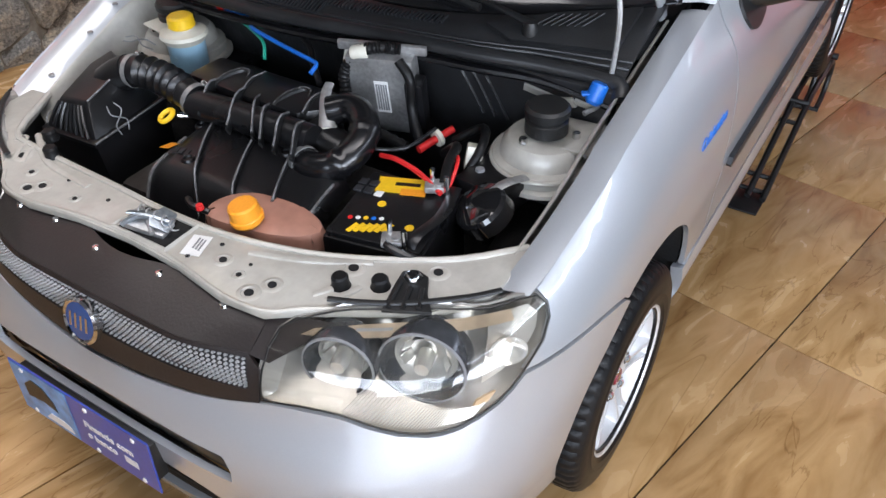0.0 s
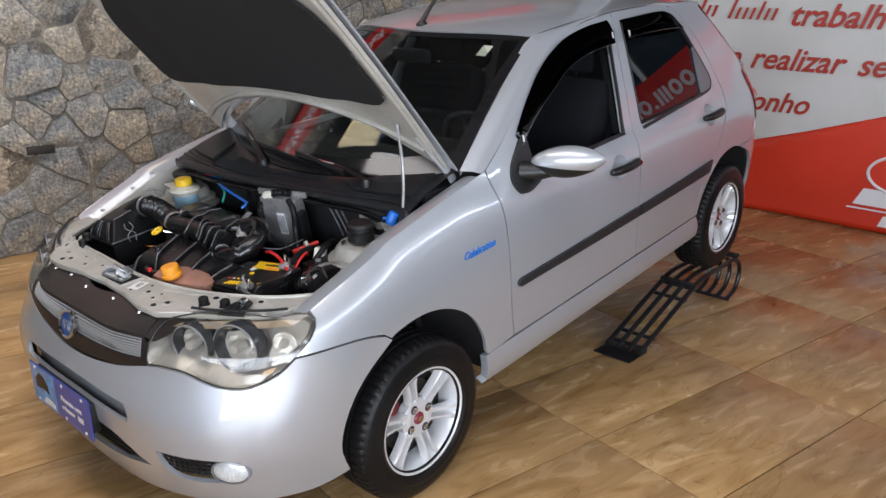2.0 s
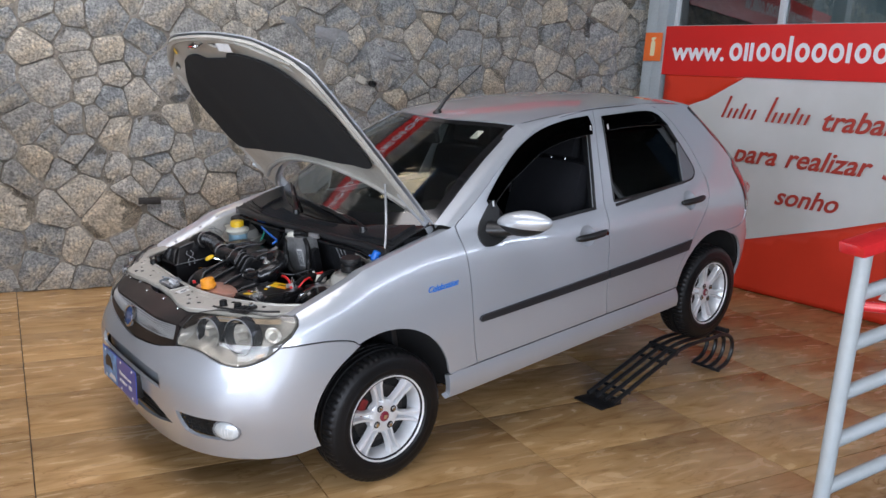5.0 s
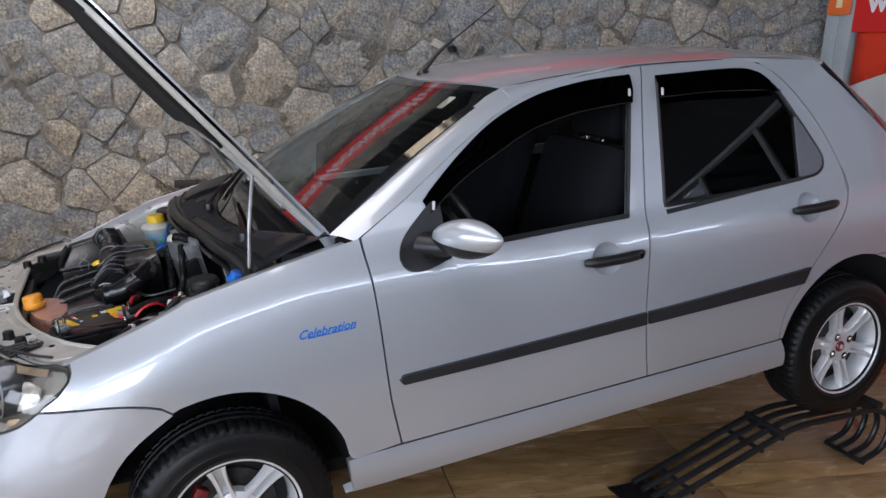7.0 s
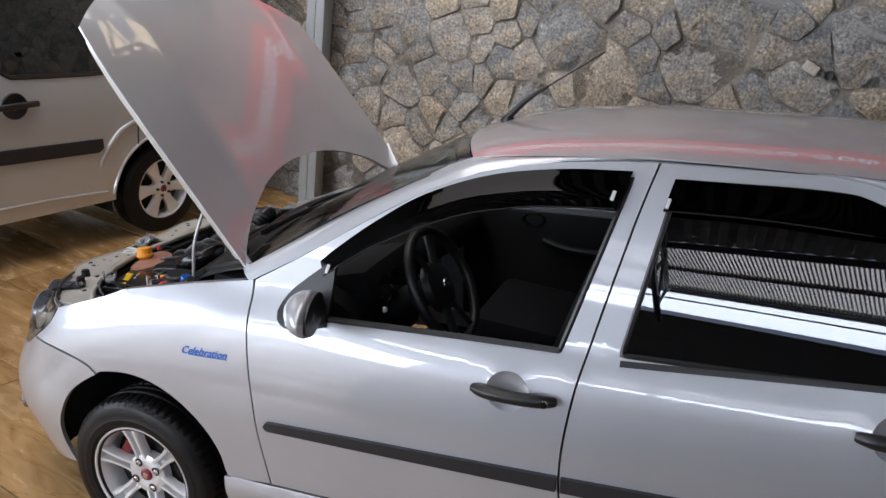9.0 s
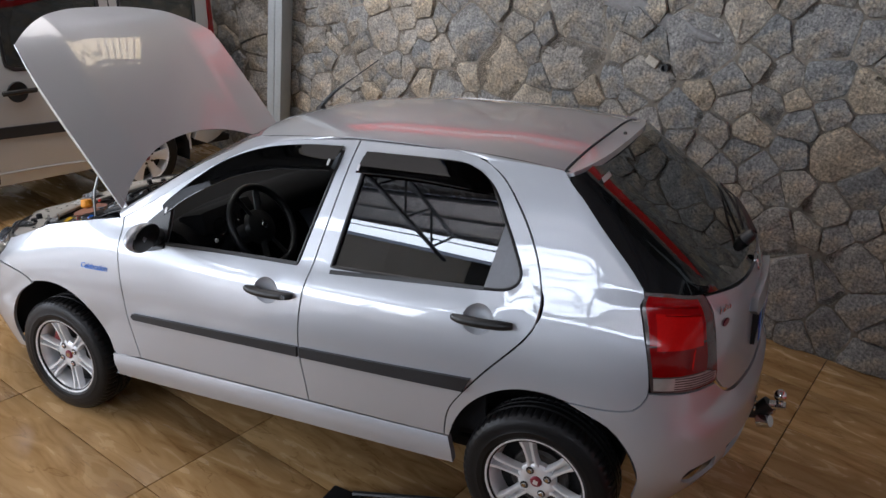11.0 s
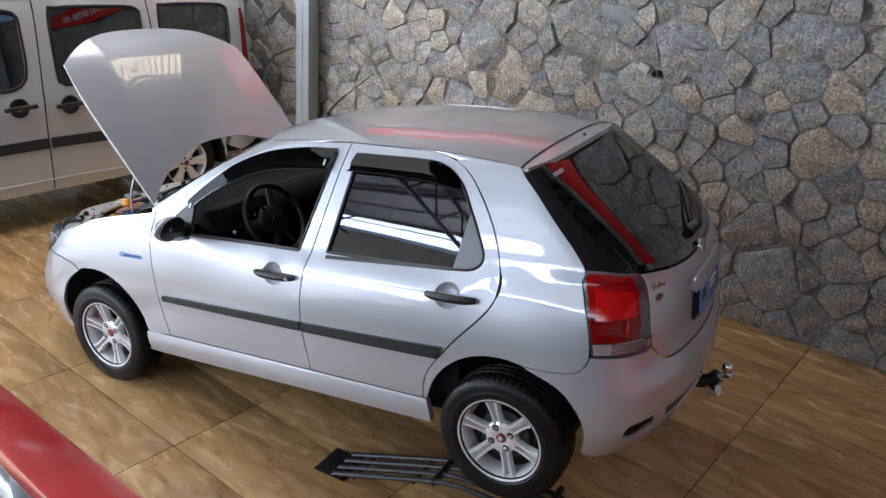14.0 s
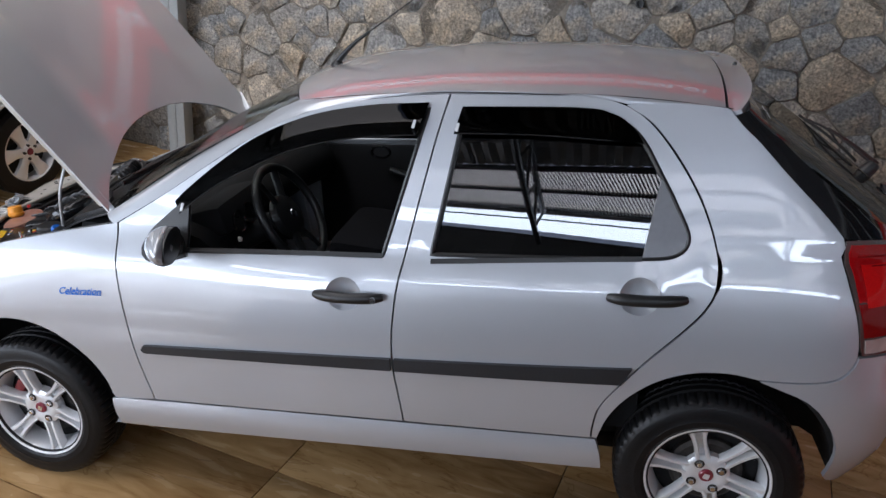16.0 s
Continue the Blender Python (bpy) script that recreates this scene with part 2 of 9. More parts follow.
ROOF_SHEET = material("dull zinc roof sheet", (0.20, 0.207, 0.215), 0.5, 0.2, 0, 30, 0.08, 0, 1, 0.15)
TRUSS = material("dark truss steel", (0.06, 0.065, 0.075), 0.5, 0.2, 0, 30, 0.1, 0, 3, 0.1)
ASPHALT = material("dark ramp coating", (0.022, 0.022, 0.024), 0.75, 0, 0, 200, 0.3, 0.002, 3, 0.2)
PAINT = paint_material("silver metallic paint", (0.432, 0.454, 0.489), 0.42, 0.38)
VAN_PAINT = paint_material("pale silver van paint", (0.50, 0.51, 0.51), 0.35, 0.36)
PRIMER = material("cream engine-bay paint", (0.43, 0.415, 0.375), 0.42, 0.1, 0.3, 60, 0.06, 0.0003, 6, 0.22)
BLACK_PLASTIC = material("black plastic", (0.010, 0.0105, 0.011), 0.40, 0, 0, 250, 0.2, 0.0004, 6, 0.2)
ENGINE_BLACK = material("black engine plastic", (0.0075, 0.0075, 0.0085), 0.30, 0, 0, 250, 0.25, 0.0004, 6, 0.3)
# patchy grey that stands in for the gloss on black moulded edges
EDGE_GLINT = material("painted edge highlight", (0.17, 0.17, 0.175), 0.35, 0, 0, 120, 0.4, 0, 25, 0.5)
HOSE_GLOSS = material("glossy black hose", (0.006, 0.006, 0.007), 0.22, 0, 0.0, 100, 0.2, 0, 8, 0.2)
TRIM = material("charcoal trim plastic", (0.015, 0.016, 0.019), 0.50, 0, 0, 300, 0.2, 0.0004, 5, 0.2)
GREY_PLASTIC = material("grey satin plastic", (0.20, 0.205, 0.215), 0.45, 0, 0, 200, 0.08, 0.0002, 5, 0.1)
DOT_GREY = material("worn grey plastic", (0.34, 0.345, 0.35), 0.35, 0.2, 0.2, 200, 0.1, 0.0002, 5, 0.1)
ZINC = material("dull zinc plate", (0.36, 0.40, 0.44), 0.34, 0.9, 0, 120, 0.2, 0.0004, 9, 0.3)
FIN_GREY = material("smooth dark grey plastic", (0.115, 0.12, 0.13), 0.34, 0, 0.1, 60, 0.05, 0, 4, 0.08)
# real felt, and also black put where hollows lie in shade
MATTE_BLACK = material("matte black of felt and shaded hollows", (0.006, 0.006, 0.0065), 0.95, 0, 0, 120, 0.3, 0.002, 5, 0.3)
SCUTTLE_BLACK = material("aged black scuttle plastic", (0.017, 0.0175, 0.019), 0.34, 0, 0, 220, 0.25, 0.0005, 9, 0.35)
FELT_BLACK = material("creased black insulation", (0.015, 0.0155, 0.017), 0.36, 0, 0, 16, 0.3, 0.006, 5, 0.3)
RUBBER = material("tyre rubber", (0.0085, 0.0085, 0.009), 0.38, 0, 0, 120, 0.2, 0.0006, 6, 0.25, spec=0.2)
ALLOY = material("silver alloy", (0.74, 0.75, 0.77), 0.32, 0.32, 0.5, 200, 0.04, 0, 7, 0.12)
CHROME = material("chrome", (0.75, 0.76, 0.78), 0.12, 1.0, 0, 60, 0.05, 0, 6, 0.15)
IRON = material("worn dark iron", (0.05, 0.045, 0.042), 0.6, 0.6, 0, 60, 0.3, 0.0008, 9, 0.4)
BLACK_STEEL = material("black painted steel", (0.014, 0.014, 0.015), 0.38, 0.1, 0, 90, 0.25, 0.0005, 8, 0.3)
BLACK_GLOSS = material("black gloss", (0.008, 0.008, 0.009), 0.08, 0, 0.6, 60, 0.1, 0, 4, 0.1)
MESH_BLACK = material("black grille mesh", (0.010, 0.010, 0.011), 0.5, 0, 0, 100, 0.2)
LAMP_SHELL = material("aged lamp housing", (0.42, 0.408, 0.382), 0.20, 0.35, 0.3, 40, 0.08, 0.0006, 12, 0.2)
REFLECTOR = material("aged bright reflector", (0.78, 0.77, 0.74), 0.16, 0.55, 0.4, 60, 0.05, 0, 14, 0.15)
# nearly black, so that glass and paint mirror a dim hall
DARK_WALL = material("wall darkened for reflections", (0.05, 0.052, 0.055), 0.8, 0, 0, 30, 0.1, 0.002, 1, 0.2)
COVER_BROWN = material("faded black-brown plastic", (0.018, 0.0135, 0.0125), 0.42, 0, 0, 200, 0.2, 0.0004, 6, 0.2)
GLASS = pane_material("clear glass", (0.80, 0.84, 0.82), base=0.055, thick=True)
TINT = pane_material("dark tinted glass", (0.16, 0.17, 0.18), base=0.092, thick=True)
TINT_REAR = pane_material("rear tinted glass", (0.24, 0.26, 0.25), base=0.115, thick=True)
LIP_BLACK = material("glossy black acrylic", (0.012, 0.012, 0.013), 0.12, 0, 0.5, 100, 0.05)
CLIP = material("clear plastic clip", (0.62, 0.63, 0.64), 0.25, 0, 0.3, 100, 0.05)
VISOR = pane_material("smoked acrylic", (0.05, 0.05, 0.055), base=0.014, thick=True, most=0.10)
LENS = pane_material("aged clear lens", (0.95, 0.94, 0.915), 0.03, thick=True)
FOG_CLEAR = material("clear fluted fog lens", (0.66, 0.70, 0.72), 0.14, 0.15, 0.6, 60, 0.06, 0, 30, 0.25)
LAMP_DARK = material("smoked lamp barrel", (0.085, 0.09, 0.10), 0.22, 0.6, 0.3, 60, 0.1, 0, 12, 0.3)
LAMP_TAN = material("yellowed lamp strip", (0.30, 0.235, 0.165), 0.35, 0.1, 0.3, 60, 0.12, 0.0004, 25, 0.3)
BAND_GREY = material("dark grey grille band", (0.045, 0.046, 0.049), 0.45, 0, 0, 200, 0.1, 0.0003, 6, 0.15)
RED_LENS = material("red lamp lens", (0.50, 0.006, 0.005), 0.08, 0, 0.12, 300, 0.15, 0, 5, 0.1, spec=0.22, wear_rough=0.02)
DEEP_RED_LENS = material("deep red lamp lens", (0.28, 0.003, 0.004), 0.08, 0, 0.12, 300, 0.15, 0, 5, 0.1, spec=0.22, wear_rough=0.02)
DARK_RED_LENS = material("dark red lamp lens", (0.16, 0.002, 0.002), 0.08, 0, 0.12, 300, 0.15, 0, 5, 0.1, spec=0.22, wear_rough=0.02)
SMOKE_LENS = material("smoked lamp lens", (0.06, 0.045, 0.042), 0.15, 0.2, 0.8, 300, 0.1, 0.0006, 5, 0.1)
AMBER = material("amber lens", (0.52, 0.37, 0.22), 0.2, 0, 0.6, 200, 0.1)
YELLOW = material("yellow cap", (0.80, 0.50, 0.01), 0.4, 0, 0.2, 200, 0.06, 0, 9, 0.12)
ORANGE = material("orange cap", (0.78, 0.30, 0.015), 0.42, 0, 0.2, 200, 0.06, 0, 9, 0.15)
BLUE = material("blue plastic", (0.01, 0.13, 0.55), 0.4, 0, 0.2, 200, 0.08)
GREEN = material("green hose", (0.02, 0.33, 0.22), 0.4, 0, 0.2, 200, 0.08)
RED = material("red plastic", (0.60, 0.02, 0.02), 0.4, 0, 0.2, 200, 0.08)
COOLANT = material("pinkish coolant tank", (0.40, 0.20, 0.145), 0.35, 0, 0.3, 40, 0.1, 0, 9, 0.25)
WASHER_BLUE = material("blue fluid in a milky tank", (0.32, 0.52, 0.66), 0.35, 0, 0.3, 40, 0.05, 0, 5, 0.1)
MILKY = material("milky plastic", (0.62, 0.60, 0.52), 0.4, 0, 0.2, 60, 0.05, 0, 6, 0.1)
CAST = material("cast aluminium", (0.42, 0.42, 0.42), 0.45, 0.7, 0, 120, 0.15, 0.0006, 9, 0.3)
FABRIC = material("dark seat fabric", (0.010, 0.0105, 0.013), 0.95, 0, 0, 300, 0.3, 0.001, 4, 0.2, spec=0.12)
DASH = material("dark dashboard plastic", (0.009, 0.0095, 0.0105), 0.8, 0, 0, 400, 0.2, 0.0005, 4, 0.2, spec=0.2)
PLATE_BLUE = material("blue plate sheet", (0.03, 0.06, 0.33), 0.3, 0, 0.3, 60, 0.1, 0, 5, 0.1)
PLATE_SKY = material("light blue plate print", (0.10, 0.30, 0.62), 0.3, 0, 0.3, 30, 0.35, 0, 9, 0.2)
WHITE = material("white plastic", (0.72, 0.72, 0.72), 0.4, 0, 0.2, 60, 0.04, 0, 5, 0.08)
BADGE_BLUE = material("blue badge", (0.010, 0.15, 0.58), 0.3, 0, 0.4, 60, 0.1)
CALIPER_RED = material("faded red caliper paint", (0.20, 0.012, 0.012), 0.5, 0, 0, 60, 0.2, 0, 30, 0.4)
NOSE_BLUE = material("dark blue enamel", (0.012, 0.06, 0.22), 0.2, 0, 0.6, 60, 0.1)
BADGE_RED = material("red badge", (0.18, 0.012, 0.028), 0.35, 0, 0.4, 60, 0.1)


# ---- helpers of this scene ----
def part(name, bm, mat, parent=None, label="", smooth=True, at=None):
    """One mesh object, under a thing or a part."""
    me = bpy.data.meshes.new(name)
    bm.to_mesh(me)
    bm.free()
    if smooth:
        me.shade_smooth()
    me.materials.append(mat)
    ob = new(name, me)
    if at is not None:
        ob.matrix_basis = at
    if parent is not None:
        ob.parent = parent
    if label:
        tagged(ob, label)
    return ob


def crease(bm, degrees=32):
    """Marks hard edges sharp."""
    bm.normal_update()
    lim = radians(degrees)
    for e in bm.edges:
        e.smooth = len(e.link_faces) == 2 and e.calc_face_angle(0) < lim
    return bm


def add_box(bm, sx, sy, sz, m=Matrix(), bevel=0.0):
    """A box centred on its pose m, with rounded edges."""
    g = bmesh.ops.create_cube(bm, size=1.0, matrix=m @ Matrix.Diagonal((sx, sy, sz, 1)))
    if bevel:
        es = list({e for v in g["verts"] for e in v.link_edges})
        bmesh.ops.bevel(bm, geom=es, offset=bevel, segments=2, profile=0.6, affect="EDGES")
    return bm


def boxed(sx, sy, sz, m=Matrix(), bevel=0.0):
    return crease(add_box(bmesh.new(), sx, sy, sz, m, bevel))


def lathe(rows, m=Matrix(), n=24, bm=None, closed=False):
    """Turns a profile of (radius, height) about the z axis of m."""
    bm = bm or bmesh.new()
    rings = []
    for r, h in rows:
        if r < 1e-6:
            rings.append([bm.verts.new(m @ Vector((0, 0, h)))])
        else:
            rings.append([bm.verts.new(m @ Vector((r * math.cos(2 * math.pi * i / n), r * math.sin(2 * math.pi * i / n), h))) for i in range(n)])
    pairs = list(zip(rings, rings[1:])) + ([(rings[-1], rings[0])] if closed else [])
    for a, b in pairs:
        for i in range(n):
            j = (i + 1) % n
            if len(a) == 1 and len(b) > 1:
                bm.faces.new((a[0], b[j], b[i]))
            elif len(b) == 1 and len(a) > 1:
                bm.faces.new((a[i], a[j], b[0]))
            elif len(a) > 1:
                bm.faces.new((a[i], a[j], b[j], b[i]))
    bmesh.ops.recalc_face_normals(bm, faces=bm.faces)
    return crease(bm)


def smooth_line(points, steps=6, closed=False):
    """A smooth line through the points (Catmull-Rom)."""
    pts = [Vector(p) for p in points]
    n, out = len(pts), []
    for i in range(n if closed else n - 1):
        p1, p2 = pts[i], pts[(i + 1) % n]
        p0 = pts[i - 1] if (i or closed) else p1 * 2 - p2
        p3 = pts[(i + 2) % n] if (closed or i + 2 < n) else p2 * 2 - p1
        for k in range(steps):
            t = k / steps
            out.append(0.5 * (2 * p1 + (p2 - p0) * t + (2 * p0 - 5 * p1 + 4 * p2 - p3) * t * t + (3 * p1 - p0 - 3 * p2 + p3) * t ** 3))
    if not closed:
        out.append(pts[-1])
    return out


def tube(points, r, n=10, bm=None, steps=6, closed=False, radii=None, flat=1.0, caps=True):
    """A round bar or hose along a smooth line."""
    bm = bm or bmesh.new()
    line = smooth_line(points, steps, closed) if steps > 1 else [Vector(p) for p in points]
    rings, up = [], None
    m = len(line)
    for i, p in enumerate(line):
        d = (line[(i + 1) % m] - line[i - 1]) if closed else (line[min(i + 1, m - 1)] - line[max(i - 1, 0)])
        d = d.normalized()
        if up is None:
            up = d.orthogonal().normalized() if abs(d.z) > 0.95 else Vector((0, 0, 1))
        side = d.cross(up).normalized()
        up = side.cross(d).normalized()
        rr = radii(i / (m - 1)) if radii else r
        rings.append([bm.verts.new(p + side * (rr * math.cos(2 * math.pi * k / n)) + up * (rr * flat * math.sin(2 * math.pi * k / n))) for k in range(n)])
    for a, b in list(zip(rings, rings[1:])) + ([(rings[-1], rings[0])] if closed else []):
        for k in range(n):
            j = (k + 1) % n
            bm.faces.new((a[k], a[j], b[j], b[k]))
    if caps and not closed:
        bm.faces.new(rings[0][::-1])
        bm.faces.new(rings[-1])
    bmesh.ops.recalc_face_normals(bm, faces=bm.faces)
    return crease(bm, 40)


def slab(poly, thick, m=Matrix(), bm=None, bevel=0.0):
    """A flat plate of the given outline in the xy plane of m, thick along z."""
    bm = bm or bmesh.new()
    f = bm.faces.new([bm.verts.new(m @ Vector((x, y, 0))) for x, y in poly])
    up = (m.to_3x3() @ Vector((0, 0, thick)))
    g = bmesh.ops.extrude_face_region(bm, geom=[f])
    bmesh.ops.translate(bm, vec=up, verts=[v for v in g["geom"] if isinstance(v, bmesh.types.BMVert)])
    bmesh.ops.recalc_face_normals(bm, faces=bm.faces)
    if bevel:
        bmesh.ops.bevel(bm, geom=[e for e in bm.edges if e.calc_face_angle(0) > 0.6], offset=bevel, segments=2, profile=0.6, affect="EDGES")
    return crease(bm)


def empty(name, label, category, group="", at=None):
    ob = new(name)
    ob.empty_display_size = 0.1
    if at is not None:
        ob.matrix_basis = at
    return tagged(ob, label, category, group)


# ---- the place: floor, stone wall, column, banner wall, roof ----
SLOPE = -0.19
ALONG = Vector((1, SLOPE, 0)).normalized()
ACROSS = Vector((-ALONG.y, ALONG.x, 0))
YAW = math.degrees(math.atan2(ALONG.y, ALONG.x))
TILE_L = 1.035


def wall_spot(s, z, out=0.0):
    """A place on the stone wall: s metres along from its spot beside the front axle, z up, out towards the hall."""
    p = Vector((0, 2.84, 0)) + ALONG * s - ACROSS * out
    return Vector((p.x, p.y, z))


def build_floor():
    """Oblong slabs in a plain grid; those round the car are pieces, the far ones are joined."""
    m = Matrix((( ALONG.x, ACROSS.x, 0, 0.735), (ALONG.y, ACROSS.y, 0, -0.99), (0, 0, 1, 0), (0, 0, 0, 1)))
    floor = part("floor", boxed(26, 30, 0.2, m @ pose(0, -3.5, -0.112)), GROUT)
    tagged(floor, "polished beige-brown stone slab floor with dark joints", "floor", kind="structure")
    long, wide = TILE_L, TILE_L / 2
    first, rest = None, bmesh.new()
    for i in range(-7, 6):
        for j in range(-18, 12):
            at = m @ pose((i + 0.5) * long, (j + 0.5) * wide, 0)
            if -6 <= i <= 3 and -8 <= j <= 8:
                if first is None:
                    first = part("slab", boxed(long - 0.005, wide - 0.005, 0.012, pose(0, 0, -0.006), 0.0012), TILE, floor, at=at)
                else:
                    ob = new("slab", first.data)
                    ob.parent = floor
                    ob.matrix_basis = at
            else:
                add_box(rest, long - 0.005, wide - 0.005, 0.012, at @ pose(0, 0, -0.006))
    tagged(part("slab_rest", crease(rest), TILE_REST, floor), kind="stuff")
    return floor


def clip(poly, a, b, c):
    """Keeps the side a x + b y <= c of a convex outline."""
    out = []
    for k in range(len(poly)):
        p, q = poly[k - 1], poly[k]
        dp, dq = a * p[0] + b * p[1] - c, a * q[0] + b * q[1] - c
        if dp * dq < 0:
            t = dp / (dp - dq)
            out.append((p[0] + (q[0] - p[0]) * t, p[1] + (q[1] - p[1]) * t))
        if dq <= 0:
            out.append(q)
    return out


def stone_cells(s0, s1, z0, z1, rng):
    """Irregular stone outlines that fill a stretch of wall."""
    seeds, tries = [], 0
    while tries < 16000:
        tries += 1
        p = (rng.uniform(s0, s1), rng.uniform(z0, z1))
        gap = rng.choice((0.14, 0.17, 0.20, 0.24, 0.29, 0.36))
        if all(((p[0] - q[0]) * 0.80) ** 2 + ((p[1] - q[1]) * 1.06) ** 2 > (0.42 * (gap + q[2])) ** 2 for q in seeds):
            seeds.append((*p, gap))
    cells = []
    for p in seeds:
        poly = [(s0, z0), (s1, z0), (s1, z1), (s0, z1)]
        for q in seeds:
            dx, dy = q[0] - p[0], q[1] - p[1]
            if q is p or dx * dx + dy * dy > 0.9:
                continue
            bias = 0.5 + 0.11 * (p[2] - q[2]) / 0.10
            poly = clip(poly, dx, dy, dx * (p[0] + dx * bias) + dy * (p[1] + dy * bias))
            if len(poly) < 3:
                break
        if len(poly) >= 3:
            cells.append((p, poly))
    return cells


def stone_bm(poly, rng):
    """One stone: hewn rim with broken corners, a face of a few tilted facets. Coordinates: s, out, z about its middle."""
    area = 0.5 * sum(poly[k - 1][0] * poly[k][1] - poly[k][0] * poly[k - 1][1] for k in range(len(poly)))
    cx, cz = sum(p[0] for p in poly) / len(poly), sum(p[1] for p in poly) / len(poly)
    # straight edges set back from the joint's middle; short edges drop out, corners are cut
    inset = rng.uniform(0.0025, 0.0065)
    cut = list(poly)
    n = len(poly)
    for k in range(n):
        (x0, y0), (x1, y1) = poly[k], poly[(k + 1) % n]
        d = math.hypot(x1 - x0, y1 - y0)
        if d > 1e-6:
            f = 1 if area > 0 else -1
            a, b = f * (y1 - y0) / d, -f * (x1 - x0) / d
            cut = clip(cut, a, b, a * x0 + b * y0 - inset)
            if len(cut) < 3:
                return None, 0, 0
    pts = [Vector((p[0] - cx, p[1] - cz)) for p in cut]
    pts = [p for k, p in enumerate(pts) if (p - pts[k - 1]).length > 0.012]
    if len(pts) < 3:
        return None, 0, 0
    rim = []
    for k in range(len(pts)):
        a, b, c = pts[k - 1], pts[k], pts[(k + 1) % len(pts)]
        r = min(0.020, 0.30 * (a - b).length, 0.32 * (c - b).length) * rng.uniform(0.55, 1.0)
        rim += [b + (a - b).normalized() * r, b + (a + c - b * 2) * 0.04, b + (c - b).normalized() * r]
        gap = (c - b).length - 2 * r
        for t in range(1, 1 + int(gap / 0.055)):
            rim.append((b + (c - b).normalized() * r).lerp(c + (b - c).normalized() * r, t / (1 + int(gap / 0.055))) + Vector((rng.uniform(-0.006, 0.006), rng.uniform(-0.006, 0.006))))
    proud = rng.uniform(0.016, 0.048)
    # the face is the lower envelope of a few tilted planes
    planes = []
    for _ in range(rng.choice((2, 3, 3, 4))):
        t = rng.uniform(0, 2 * math.pi)
        slope = rng.uniform(0.08, 0.42)
        planes.append((math.cos(t) * slope, math.sin(t) * slope, rng.uniform(0.0, 0.020)))
    planes.append((rng.uniform(-0.08, 0.08), rng.uniform(-0.10, 0.10), 0.010))

    def face(x, z):
        return proud + min(a * x + b * z + c for a, b, c in planes)
    bm = bmesh.new()
    rings = []
    for keep, low, jit in ((1.0, None, 0.0), (0.994, 0.50, 0.002), (0.962, 0.93, 0.004), (0.72, 1.0, 0.005), (0.38, 1.0, 0.005)):
        ring = []
        for p in rim:
            x, z = p.x * keep, p.y * keep
            out = -0.05 if low is None else max(0.006, face(x, z) * low + rng.uniform(-jit, jit))
            ring.append(bm.verts.new((x, -out, z)))
        rings.append(ring)
    mid = bm.verts.new((0, -face(0, 0), 0))
    m = len(rim)
    for a, b in zip(rings, rings[1:]):
        for k in range(m):
            bm.faces.new((a[k], a[(k + 1) % m], b[(k + 1) % m], b[k]))
    for k in range(m):
        bm.faces.new((rings[-1][k], rings[-1][(k + 1) % m], mid))
    bmesh.ops.recalc_face_normals(bm, faces=bm.faces)
    return crease(bm, 24), cx, cz


